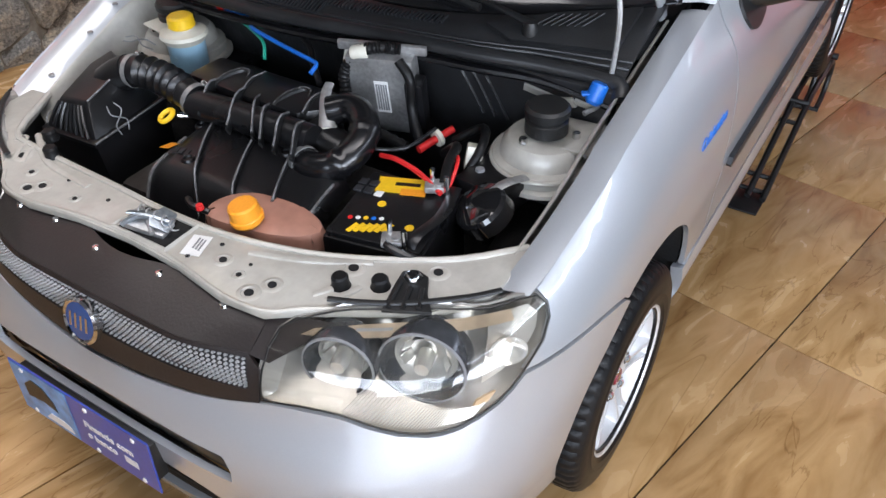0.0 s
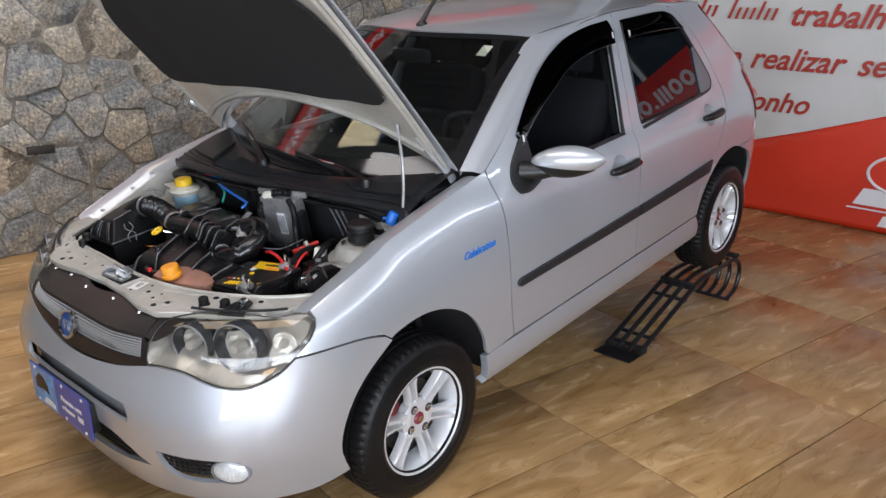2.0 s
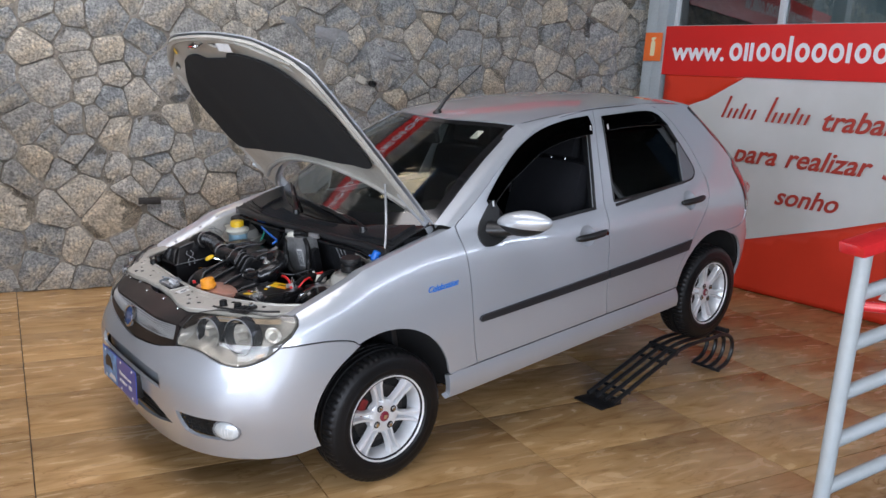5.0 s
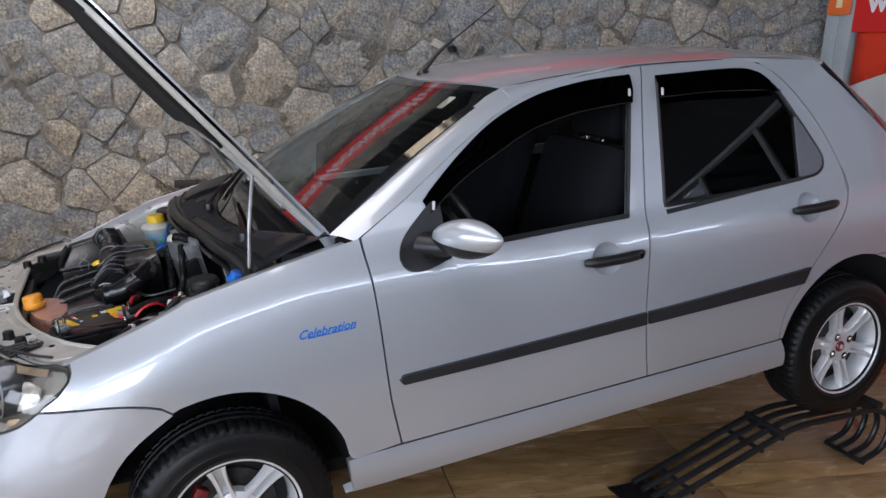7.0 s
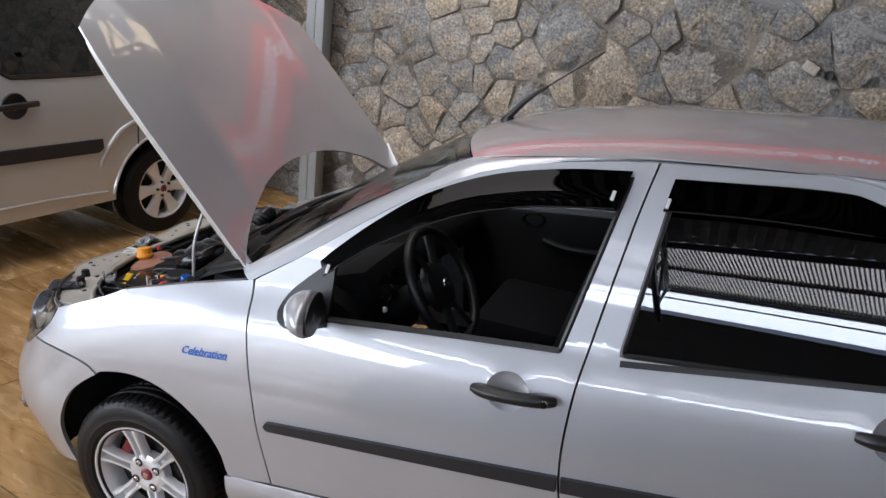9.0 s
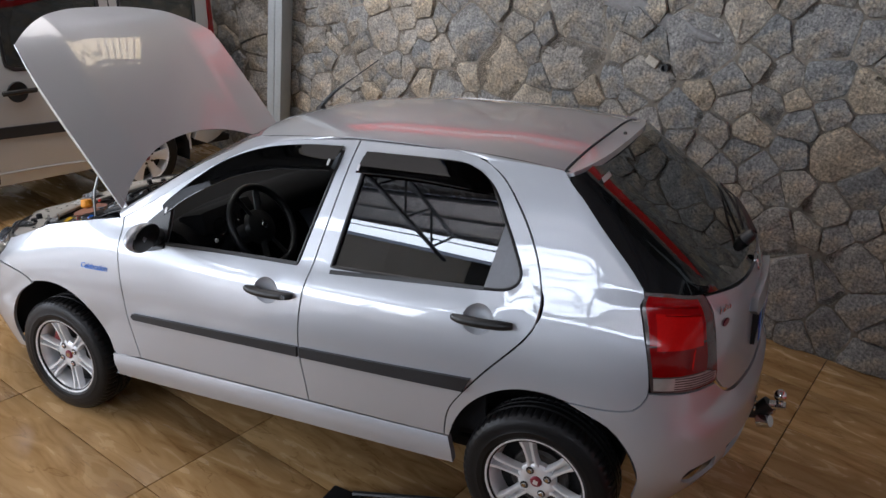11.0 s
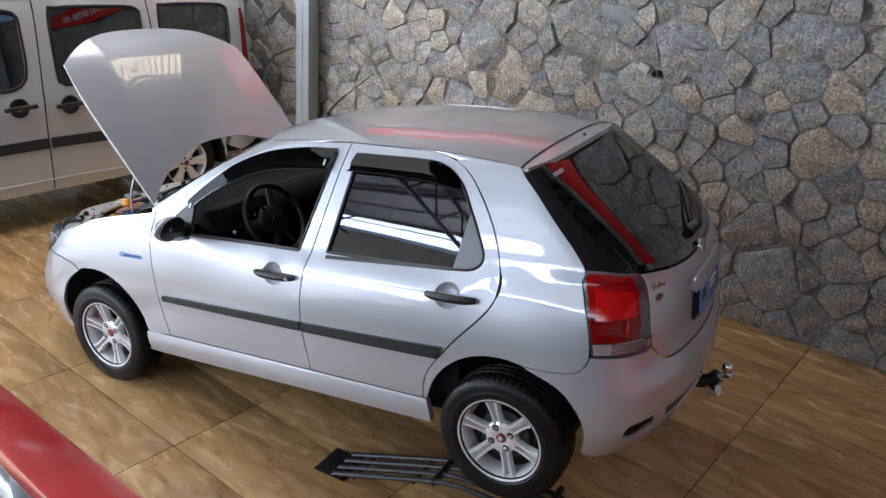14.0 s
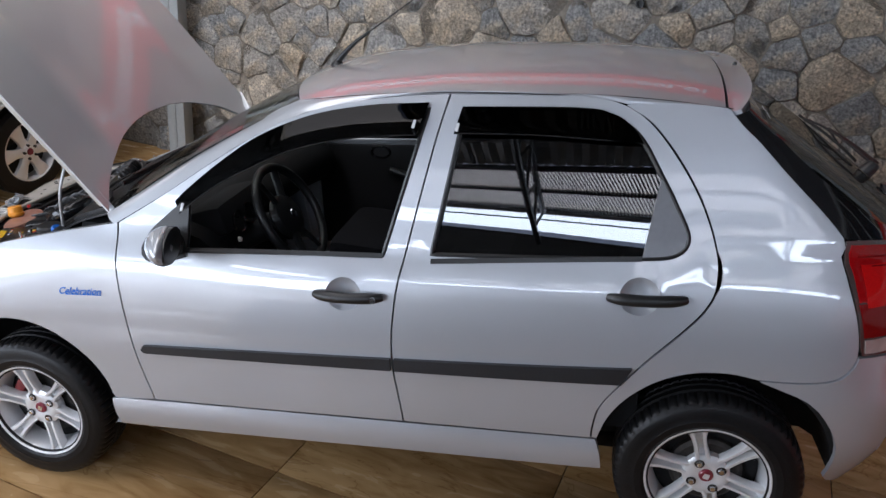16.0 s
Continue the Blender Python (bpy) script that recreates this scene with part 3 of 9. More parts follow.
def build_stone_wall():
    rng = random.Random(23)
    s0, s1, high = -7.0, 7.6, 3.6
    c = wall_spot((s0 + s1) / 2, 0, -0.134)
    wall = part("wall_north", boxed(s1 - s0, 0.28, high, pose(c.x, c.y, high / 2, 0, 0, YAW)), MORTAR)
    tagged(wall, "rough grey fieldstone wall with brownish recessed mortar joints", "wall", kind="structure")
    near, rest = [], bmesh.new()
    for p, poly in stone_cells(s0, s1, 0.0, high, rng):
        bm, cx, cz = stone_bm(poly, rng)
        if bm is None:
            continue
        spot = wall_spot(cx, cz)
        m = pose(spot.x, spot.y, spot.z, 0, 0, YAW)
        if -1.7 < cx < 4.6 and cz < 2.9 and len(near) < 560:
            near.append(part("stone", bm, STONE, wall, at=m))
        else:
            bm.transform(m)
            me = bpy.data.meshes.new("tmp")
            bm.to_mesh(me)
            bm.free()
            rest.from_mesh(me)
            bpy.data.meshes.remove(me)
    tagged(part("stone_rest", rest, STONE_REST, wall), kind="stuff")
    # a sloping smear of cement over the stones
    top, low = [], []
    for k in range(15):
        f = k / 14
        s, z = 1.08 + 1.32 * f, 2.14 - 0.30 * f
        w = 0.062 * min(1.0, 5 * f + 0.15, 5 * (1 - f) + 0.15)
        top.append((s, z + w + rng.uniform(-0.026, 0.020)))
        low.append((s, z - w + rng.uniform(-0.020, 0.026)))
    bm = bmesh.new()
    rows = [[bm.verts.new(wall_spot(a[0] + (b[0] - a[0]) * t, a[1] + (b[1] - a[1]) * t, out + (rng.uniform(-0.012, 0.010) if 0 < t < 1 else 0))) for a, b in zip(top, low)] for t, out in ((0.0, 0.0), (0.10, 0.026), (0.35, 0.038), (0.65, 0.036), (0.90, 0.026), (1.0, 0.0))]
    for a, b in zip(rows, rows[1:]):
        for k in range(14):
            bm.faces.new((a[k], a[k + 1], b[k + 1], b[k]))
    bm.faces.new([r[0] for r in rows])
    bm.faces.new([r[-1] for r in rows])
    bmesh.ops.recalc_face_normals(bm, faces=bm.faces)
    part("cement_smear", crease(bm, 50), CEMENT, wall, "grey smear of cement across the stones")
    # a low rusty slot, a pipe end in a hole and the pale chip beside it
    p = wall_spot(0.28, 0.66, 0.05)
    part("wall_slot", boxed(0.16, 0.03, 0.05, pose(p.x, p.y, p.z, 0, 0, YAW), 0.006), IRON, wall, "small dark metal slot")
    p = wall_spot(2.07, 1.635, 0.05)
    part("wall_pipe", lathe([(0.0, -0.03), (0.026, -0.03), (0.026, 0.030), (0.020, 0.030), (0.020, -0.01), (0, -0.01)], pose(p.x, p.y, p.z, 90, 0, YAW), 14), BLACK_PLASTIC, wall, "short black drain pipe end")
    p = wall_spot(1.97, 1.66, 0.03)
    part("stone_chip", boxed(0.09, 0.06, 0.06, pose(p.x, p.y, p.z, 0, 24, YAW), 0.012), CHIP, wall, "pale broken stone chip")
    return wall


def build_column():
    """Steel column of two welded channels."""
    base = pose(-1.43, 2.90, 0, 0, 0, 13)
    col = empty("column_1", "grey painted steel column of two welded channels", "column", at=base)
    tagged(col, kind="structure")
    for k, x in enumerate((-0.033, 0.033)):
        part("channel", boxed(0.0635, 0.24, 4.9, pose(x, 0, 2.45), 0.004), STEEL_GREY, col)
    for z in (0.55, 1.15, 1.75, 2.35):
        part("weld", boxed(0.012, 0.012, 0.05, pose(0, -0.119, z), 0.003), STEEL_GREY, col)
    part("base_plate", boxed(0.20, 0.34, 0.012, pose(0, 0, 0.006), 0.002), STEEL_GREY, col)
    return col


def text_bm(words, size, thick=0.003, shear=0.0, bold=0.0):
    """Raised lettering with Blender's own font, flat in xy, standing out along z."""
    cu = bpy.data.curves.new("text", "FONT")
    cu.body, cu.size, cu.extrude, cu.shear, cu.offset, cu.resolution_u = words, size, thick / 2, shear, bold, 3
    ob = bpy.data.objects.new("text", cu)
    scene.collection.objects.link(ob)
    dg = bpy.context.evaluated_depsgraph_get()
    me = bpy.data.meshes.new_from_object(ob.evaluated_get(dg))
    bm = bmesh.new()
    bm.from_mesh(me)
    bpy.data.objects.remove(ob)
    bpy.data.curves.remove(cu)
    bpy.data.meshes.remove(me)
    return bm


BX = 4.89       # plane of the banner wall


def on_banner(y, z, out=0.0):
    """Pose on the banner wall: x to the right as seen from the hall, z out of the wall."""
    return pose(BX - out, y, z) @ Matrix(((0, 0, -1, 0), (-1, 0, 0, 0), (0, 1, 0, 0), (0, 0, 0, 1)))


MARKS = "oudotoborxomultimoroxs.oom.br"      # order of round, upright and double marks along the name


def name_marks(parent, place):
    """Plain round and upright white marks in a row, in place of a trade name."""
    x = 0.0
    for c in MARKS:
        if c == ".":
            part("mark", slab([(0, 0), (0.035, 0), (0.035, 0.035), (0, 0.035)], 0.003, place(x, 0)), LETTER_WHITE, parent, smooth=False)
            x += 0.06
        elif c in "obdxs":
            bm = bmesh.new()
            ring = [[bm.verts.new(place(x, 0) @ Vector((0.063 + rx * math.cos(a), 0.078 + rz * math.sin(a), h))) for a in (2 * math.pi * k / 18 for k in range(18))] for rx, rz, h in ((0.063, 0.080, 0), (0.063, 0.080, 0.003), (0.028, 0.042, 0.003), (0.028, 0.042, 0))]
            for a, b in zip(ring, ring[1:]):
                for k in range(18):
                    bm.faces.new((a[k], a[(k + 1) % 18], b[(k + 1) % 18], b[k]))
            bmesh.ops.recalc_face_normals(bm, faces=bm.faces)
            part("mark", bm, LETTER_WHITE, parent, smooth=False)
            x += 0.142
        else:
            n = {"u": 2, "m": 3}.get(c, 1)
            high = 0.215 if c in "lt" else 0.158
            for k in range(n):
                part("mark", slab([(0.004, 0), (0.038, 0), (0.038, high), (0.004, high)], 0.003, place(x, 0)), LETTER_WHITE, parent, smooth=False)
                x += 0.052
            x += 0.016


def build_wall_sign():
    """A second red strip, high on the stone wall."""
    sign = empty("wall_sign_strip", "long red sign strip high on the stone wall", "sign", at=Matrix())
    c = wall_spot(1.5, 2.92, 0.085)
    part("board", boxed(5.6, 0.03, 0.46, pose(c.x, c.y, c.z, 0, 0, YAW), 0.004), STRIP_RED, sign)

    def place(x, z):
        p = wall_spot(-0.8 + x, 2.84 + z, 0.103)
        return pose(p.x, p.y, p.z, 90, 0, YAW)
    name_marks(sign, place)


def build_banner_wall():
    # pillar at the wall's end, with the fire sign
    pil = empty("column_2", "grey painted steel column beside the banner", "column", at=pose(4.93, 1.66, 0))
    tagged(pil, kind="structure")
    for k, y in enumerate((-0.07, 0.045)):
        part("channel", boxed(0.20, 0.113, 4.9, pose(0, y, 2.45), 0.004), STEEL_GREY, pil)
    # parapet wall behind the banners and window band above
    wall = part("wall_east", boxed(0.15, 7.0, 2.36, pose(BX + 0.12, -1.9, 1.18)), PLASTER)
    tagged(wall, "plastered low wall behind the vinyl banners", "wall", kind="structure")
    # dark colour here keeps the bonnet's reflection dim
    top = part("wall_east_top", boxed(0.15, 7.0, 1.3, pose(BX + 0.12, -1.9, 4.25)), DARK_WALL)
    tagged(top, "wall above the window band, darkened to dim reflections", "wall", kind="structure")
    win = empty("window_1", "window band in pale grey frames above the sign", "window", at=pose(BX + 0.10, 0, 2.36))
    tagged(win, kind="structure")
    for y in (1.53, 0.45, -0.50, -1.45, -2.4, -3.35, -4.3):
        part("mullion", boxed(0.06, 0.055, 1.24, pose(0, y, 0.62), 0.004), ALU, win)
    part("sill", boxed(0.12, 7.0, 0.03, pose(-0.01, -1.9, 0.0), 0.004), ALU, win)
    part("head", boxed(0.10, 7.0, 0.05, pose(0, -1.9, 1.22), 0.004), ALU, win)
    for a, b in ((1.53, 0.45), (0.45, -0.50), (-0.50, -1.45), (-1.45, -2.4), (-2.4, -3.35), (-3.35, -4.3)):
        pane = part("pane", boxed(0.005, a - b - 0.05, 1.2, pose(0.01, (a + b) / 2, 0.62)), TINT_REAR, win, smooth=False)
        pane.visible_shadow = False

    # large banner: white middle, red sweep above left and below
    banner = empty("vinyl_banner", "large red and white vinyl banner with red script lettering", "banner", at=Matrix())

    def wavy(poly, out, step=0.09, amp=0.012):
        bm = bmesh.new()
        pts, tris = fill(poly, step)
        vs = [bm.verts.new((BX - out - amp * (math.sin(y * 5.1 + z * 2.3) * 0.5 + math.sin(y * 2.1 - z * 4.4) * 0.5 + 1.2), y, z)) for y, z in pts]
        for t in tris:
            bm.faces.new([vs[k] for k in t])
        bmesh.ops.recalc_face_normals(bm, faces=bm.faces)
        g = bmesh.ops.extrude_face_region(bm, geom=bm.faces[:])
        bmesh.ops.translate(bm, vec=(0.0015, 0, 0), verts=[v for v in g["geom"] if isinstance(v, bmesh.types.BMVert)])
        bmesh.ops.recalc_face_normals(bm, faces=bm.faces)
        return bm

    sheet = dense([(1.50, 1.93), (-4.2, 1.93), (-4.2, 0.03), (1.50, 0.03)], 0.12)
    part("sheet", wavy(sheet, 0.012), BANNER_WHITE, banner)
    part("red_field", wavy(dense([(1.495, 1.925), (0.62, 1.925), (1.0, 1.70), (1.495, 1.52)], 0.1), 0.016), BANNER_RED, banner)
    part("red_field", wavy(dense([(1.495, 0.20), (0.40, 0.475), (-0.35, 0.70), (-1.10, 0.95), (-2.4, 1.30), (-4.19, 1.55), (-4.19, 0.006), (1.495, 0.006)], 0.1), 0.016), BANNER_RED, banner)

    def script(words, y, z, size, mat, bold=0.004):
        for word in words.split():
            bm = text_bm(word, size, 0.002, 0.32, bold)
            wide = max(v.co.x for v in bm.verts)
            bm.transform(on_banner(y, z, 0.046))
            part("lettering", bm, mat, banner, "slanted red lettering", smooth=False)
            y -= wide + size * 0.30

    # the trader's name stands as plain slanted strokes
    for y, z, talls in ((0.83, 1.54, (0.20, 0.09, 0.09, 0.14, 0.09, 0.09)), (0.40, 1.53, (0.22, 0.09, 0.09, 0.09, 0.14, 0.09, 0.09))):
        for k, h in enumerate(talls):
            m = on_banner(y - k * 0.058, z, 0.048)
            part("name_stroke", slab([(0, 0), (0.024, 0), (0.024 + h * 0.35, h), (h * 0.35, h)], 0.002, m), LETTER_RED, banner, "dark red slanted stroke", smooth=False)
    script("trabalh", -0.09, 1.50, 0.24, LETTER_RED)
    script("para realizar seu", 0.66, 1.16, 0.235, LETTER_RED)
    script("sonho", 0.21, 0.83, 0.22, LETTER_RED)
    # emblem and name block low on the red field, as plain shapes
    ring = [(0.30 * math.cos(a) , 0.155 * math.sin(a)) for a in (2 * math.pi * k / 40 for k in range(40))]
    part("emblem_ring", tube([on_banner(-1.15, 0.46, 0.05) @ Vector((x, y, 0)) for x, y in ring], 0.012, 6, steps=1, closed=True), LETTER_WHITE, banner, "white oval outline")
    part("name_bar", slab([(0, 0), (0.92, 0), (0.98, 0.13), (0.06, 0.13)], 0.002, on_banner(-0.78, 0.20, 0.046)), LETTER_WHITE, banner, "white bar", smooth=False)
    part("name_bar", slab([(0, 0), (0.98, 0), (0.985, 0.012), (0.005, 0.012)], 0.002, on_banner(-0.74, 0.165, 0.046)), LETTER_WHITE, banner, "thin white bar", smooth=False)
    part("name_bar", slab([(0, 0), (0.60, 0), (0.63, 0.085), (0.03, 0.085)], 0.002, on_banner(-0.98, 0.055, 0.046)), LETTER_WHITE, banner, "white bar", smooth=False)

    # red sign strip with an address in bold white, kept as bars
    strip = empty("sign_strip", "long red sign strip with bold white lettering", "sign", at=Matrix())
    part("board", boxed(0.03, 5.8, 0.455, pose(BX - 0.035, -1.35, 2.135), 0.004), STRIP_RED, strip)
    bm = text_bm("www.", 0.235, 0.003, 0, 0.006)
    wide = max(v.co.x for v in bm.verts)
    bm.transform(on_banner(1.43, 2.05, 0.051))
    tagged(part("lettering", bm, LETTER_WHITE, strip, "bold white letters", smooth=False), kind="stuff")
    name_marks(strip, lambda x, z: on_banner(1.43 - wide - 0.05 - x, 2.05 + z, 0.051))
    # fire extinguisher sign on the pillar
    sign = empty("fire_sign", "small orange sign with a cream extinguisher picture", "sign", at=on_banner(1.74, 2.03, 0.085))
    part("board", boxed(0.20, 0.27, 0.004, pose(0.1, 0.135, 0.002), 0.001), ORANGE_SIGN, sign)
    part("picture", slab([(0.075, 0.05), (0.125, 0.05), (0.125, 0.17), (0.115, 0.19), (0.105, 0.20), (0.13, 0.215), (0.13, 0.225), (0.085, 0.225), (0.07, 0.205), (0.09, 0.20), (0.078, 0.185), (0.075, 0.17)], 0.002, pose(0, 0, 0.004)), CREAM, sign, "cream extinguisher shape", smooth=False)


def inside(poly, x, y):
    hit, j = False, len(poly) - 1
    for i in range(len(poly)):
        xi, yi = poly[i]
        xj, yj = poly[j]
        if (yi > y) != (yj > y) and x < (xj - xi) * (y - yi) / (yj - yi) + xi:
            hit = not hit
        j = i
    return hit


def dense(poly, step):
    """Even steps along a closed outline."""
    out = []
    for k in range(len(poly)):
        a, b = poly[k], poly[(k + 1) % len(poly)]
        n = max(1, round(math.hypot(b[0] - a[0], b[1] - a[1]) / step))
        out += [(a[0] + (b[0] - a[0]) * t / n, a[1] + (b[1] - a[1]) * t / n) for t in range(n)]
    return out


def fill(poly, step, holes=()):
    """Points and triangles that fill an outline, with holes."""
    verts, edges = [], []
    for loop in (poly, *holes):
        s, n = len(verts), len(loop)
        verts += [Vector(p) for p in loop]
        edges += [(s + k, s + (k + 1) % n) for k in range(n)]
    x0, x1 = min(p[0] for p in poly), max(p[0] for p in poly)
    y0, y1 = min(p[1] for p in poly), max(p[1] for p in poly)
    rim = np.array([v[:] for v in verts])
    row, y = 0, y0 + step / 2
    while y < y1:
        x = x0 + (step / 2 if row % 2 else 0) + 1e-4
        while x < x1:
            if inside(poly, x, y) and not any(inside(h, x, y) for h in holes):
                if ((rim - (x, y)) ** 2).sum(1).min() > (0.45 * step) ** 2:
                    verts.append(Vector((x, y)))
            x += step
        y += step * 0.866
        row += 1
    pts, _, tris, _, _, _ = delaunay_2d_cdt(verts, edges, [], 0, 1e-6)
    keep = []
    for t in tris:
        cx, cy = sum(pts[k].x for k in t) / 3, sum(pts[k].y for k in t) / 3
        if inside(poly, cx, cy) and not any(inside(h, cx, cy) for h in holes):
            keep.append(tuple(t))
    return [(p.x, p.y) for p in pts], keep


def build_railing():
    """Sloping handrail beside the ramp: red top, pale tubes and posts."""
    a, d = Vector((0.775, -2.143, 1.224)), Vector((1.0, -0.326, 0.250))
    rail = empty("handrail", "pale grey tube railing with a glossy red top rail", "railing", at=Matrix())
    flat = Vector((d.x, d.y, 0)).normalized()
    side = Vector((-flat.y, flat.x, 0))
    run, k = 5.4, d.normalized()
    up = side.cross(k) * -1
    bm = bmesh.new()
    mid = a + k * (run / 2)
    m = Matrix(((k.x, side.x, up.x, mid.x), (k.y, side.y, up.y, mid.y), (k.z, side.z, up.z, mid.z), (0, 0, 0, 1)))
    add_box(bm, run, 0.10, 0.042, m, 0.008)
    part("top_rail", crease(bm), RAIL_RED, rail, "glossy red top rail")
    for i in range(5):
        p = a + d * (0.06 + i * 1.28)
        part("post", tube([(p.x, p.y, max(-0.02, p.z - 1.30)), (p.x, p.y, p.z - 0.022)], 0.027, 14, steps=1), RAIL_WHITE, rail)
    for j in range(5):
        drop = 0.17 + j * 0.175
        p, q = a + d * 0.06, a + d * 5.2
        part("tube", tube([(p.x, p.y, p.z - drop), (q.x, q.y, q.z - drop)], 0.024, 14, steps=1), RAIL_WHITE, rail)
    p = a + d * 0.06
    part("stub", tube([(p.x + 0.02, p.y - 0.02, p.z - 0.205), (p.x + 0.05, p.y - 0.10, p.z - 0.198)], 0.018, 12, steps=1), RAIL_RED, rail, "red stub pipe")
    # the ramp that the railing follows
    bm = bmesh.new()
    f0 = a - d * 0.62
    v = []
    for s, h in ((0.0, 0.02), (6.2, 0.02 + 6.2 * 0.274)):
        for w in (-0.04, -2.6):
            b = f0 + d * s
            v.append((b.x + side.x * w, b.y + side.y * w, h))
    low = [bm.verts.new((x, y, 0.004)) for x, y, z in v]
    high = [bm.verts.new(p) for p in v]
    for idx in ((0, 1, 3, 2),):
        bm.faces.new([high[k] for k in idx])
        bm.faces.new([low[k] for k in idx])
    for p, q in ((0, 1), (1, 3), (3, 2), (2, 0)):
        bm.faces.new((low[p], low[q], high[q], high[p]))
    bmesh.ops.recalc_face_normals(bm, faces=bm.faces)
    tagged(part("ramp", bm, ASPHALT, smooth=False), "dark coated ramp beside the railing", "ramp", kind="structure")


def build_roof():
    """Corrugated sheet roof with light strips, trusses below, closing walls with open sides."""
    bm = bmesh.new()
    z0 = 5.2
    spans = [(-9.2, -2.5), (-2.5, -0.3), (-0.3, -0.2), (-0.2, 0.7), (0.7, 9.2)]
    for x0, x1 in spans:
        n = max(2, round((x1 - x0) / 0.10))
        cuts = [-9.85, -9.25, -7.87, -3.4, 2.6, 2.65, 3.75, 6.0]
        rows = [[bm.verts.new((x0 + (x1 - x0) * i / n, y + (0.25 * (x0 + (x1 - x0) * i / n) if y < -5 else 0.0), z0 + (0.035 if i % 2 else 0.0))) for i in range(n + 1)] for y in cuts]
        for y, a, b in zip(cuts, rows, rows[1:]):
            if y == -9.25 or (x0 == -2.5 and y == -3.4) or (x0 == -0.2 and y == 2.65):
                continue          # light sheets
            for i in range(n):
                bm.faces.new((a[i], a[i + 1], b[i + 1], b[i]))
    roof = part("ceiling", bm, ROOF_SHEET, smooth=False)
    tagged(roof, "corrugated zinc roof sheets with open light strips", "ceiling", kind="structure")
    # ribs of the clear sheets and purlins across the hall
    bm = bmesh.new()
    for i in range(380):
        x = -9.1 + i * 0.048
        add_box(bm, 0.019, 1.40, 0.012, pose(x, -8.56 + 0.25 * x, 5.09, 0, 0, 14))
    for i in range(9):
        add_box(bm, 0.9, 0.022, 0.012, pose(0.25, 2.68 + i * 0.13, 5.09))
    tagged(part("roof_ribs", crease(bm), ROOF_SHEET), "zinc ribs of the light sheets", "roof ribs", kind="structure")
    for y in (-9.3, -8.56, -7.8, -6.9, -6.0):
        tagged(part("purlin", tube([(-9.0, y - 2.25, 5.12), (9.0, y + 2.25, 5.12)], 0.05, 8, steps=1), TRUSS), "dark steel purlin under the roof", "purlin", kind="structure")
    for x in (-6.4, -2.9, 0.6, 4.1):
        truss = empty("roof_truss", "dark welded steel roof truss", "truss", "roof trusses", at=Matrix())
        part("chord", tube([(x, -9.4 + 0.25 * x, 5.08), (x, 5.4, 5.08)], 0.045, 8, steps=1), TRUSS, truss)
        part("chord", tube([(x, -9.4 + 0.25 * x, 4.50), (x, 5.4, 4.50)], 0.045, 8, steps=1), TRUSS, truss)
        bm = bmesh.new()
        for i in range(24):
            y = -9.4 + 0.25 * x + i * 0.6
            tube([(x, y, 4.50 if i % 2 else 5.08), (x, y + 0.6, 5.08 if i % 2 else 4.50)], 0.022, 6, bm, 1)
        part("web", bm, TRUSS, truss)
    tagged(part("eaves_rail", tube([(-9.0, -11.75, 4.98), (9.0, -7.25, 4.98)], 0.014, 8, steps=1), TRUSS), "thin dark rail across the high opening", "rail", kind="structure")
    shut = "plain plastered wall that closes the hall"
    for name, sx, sy, high, x, y, z, label in (
            ("wall_west", 0.2, 5.6, 5.2, -8.95, 2.8, 2.6, shut), ("wall_west_low", 0.2, 11.9, 0.6, -8.95, -5.95, 0.3, "low plastered wall under the side opening"),
            ("wall_west_top", 0.2, 11.9, 0.9, -8.95, -5.95, 4.75, "plastered beam over the side opening"), ("wall_back", 18.0, 0.2, 5.2, 0.0, 5.6, 2.6, shut),
            ("wall_front_low", 6.8, 0.2, 0.9, -5.7, -11.15, 0.45, "low plastered wall at the open front"), ("wall_front_beam", 6.8, 0.2, 1.2, -5.7, -11.15, 4.10, "plastered beam over the open front"),
            # unseen wall, added to give the side glass its dark lower reflection
            ("wall_front", 11.8, 0.2, 4.72, 3.3, -8.90, 2.35, "added dark wall, out of view, for dim reflections of the far end"),
            ("wall_south_east", 0.2, 2.2, 0.9, 8.9, -6.4, 0.45, "low plastered wall under the rear opening"),
            ("wall_south_east_top", 0.2, 2.2, 1.3, 8.9, -6.4, 4.55, "plastered beam over the rear opening")):
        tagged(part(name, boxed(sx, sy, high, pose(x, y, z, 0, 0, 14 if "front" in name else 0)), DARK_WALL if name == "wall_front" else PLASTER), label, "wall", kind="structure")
    tagged(part("ground", boxed(400, 400, 0.1, pose(0, 0, -0.32)), PLASTER), "grey concrete ground around the hall", "ground", kind="structure")


build_floor()
build_column()
build_banner_wall()
build_wall_sign()
build_railing()
build_roof()
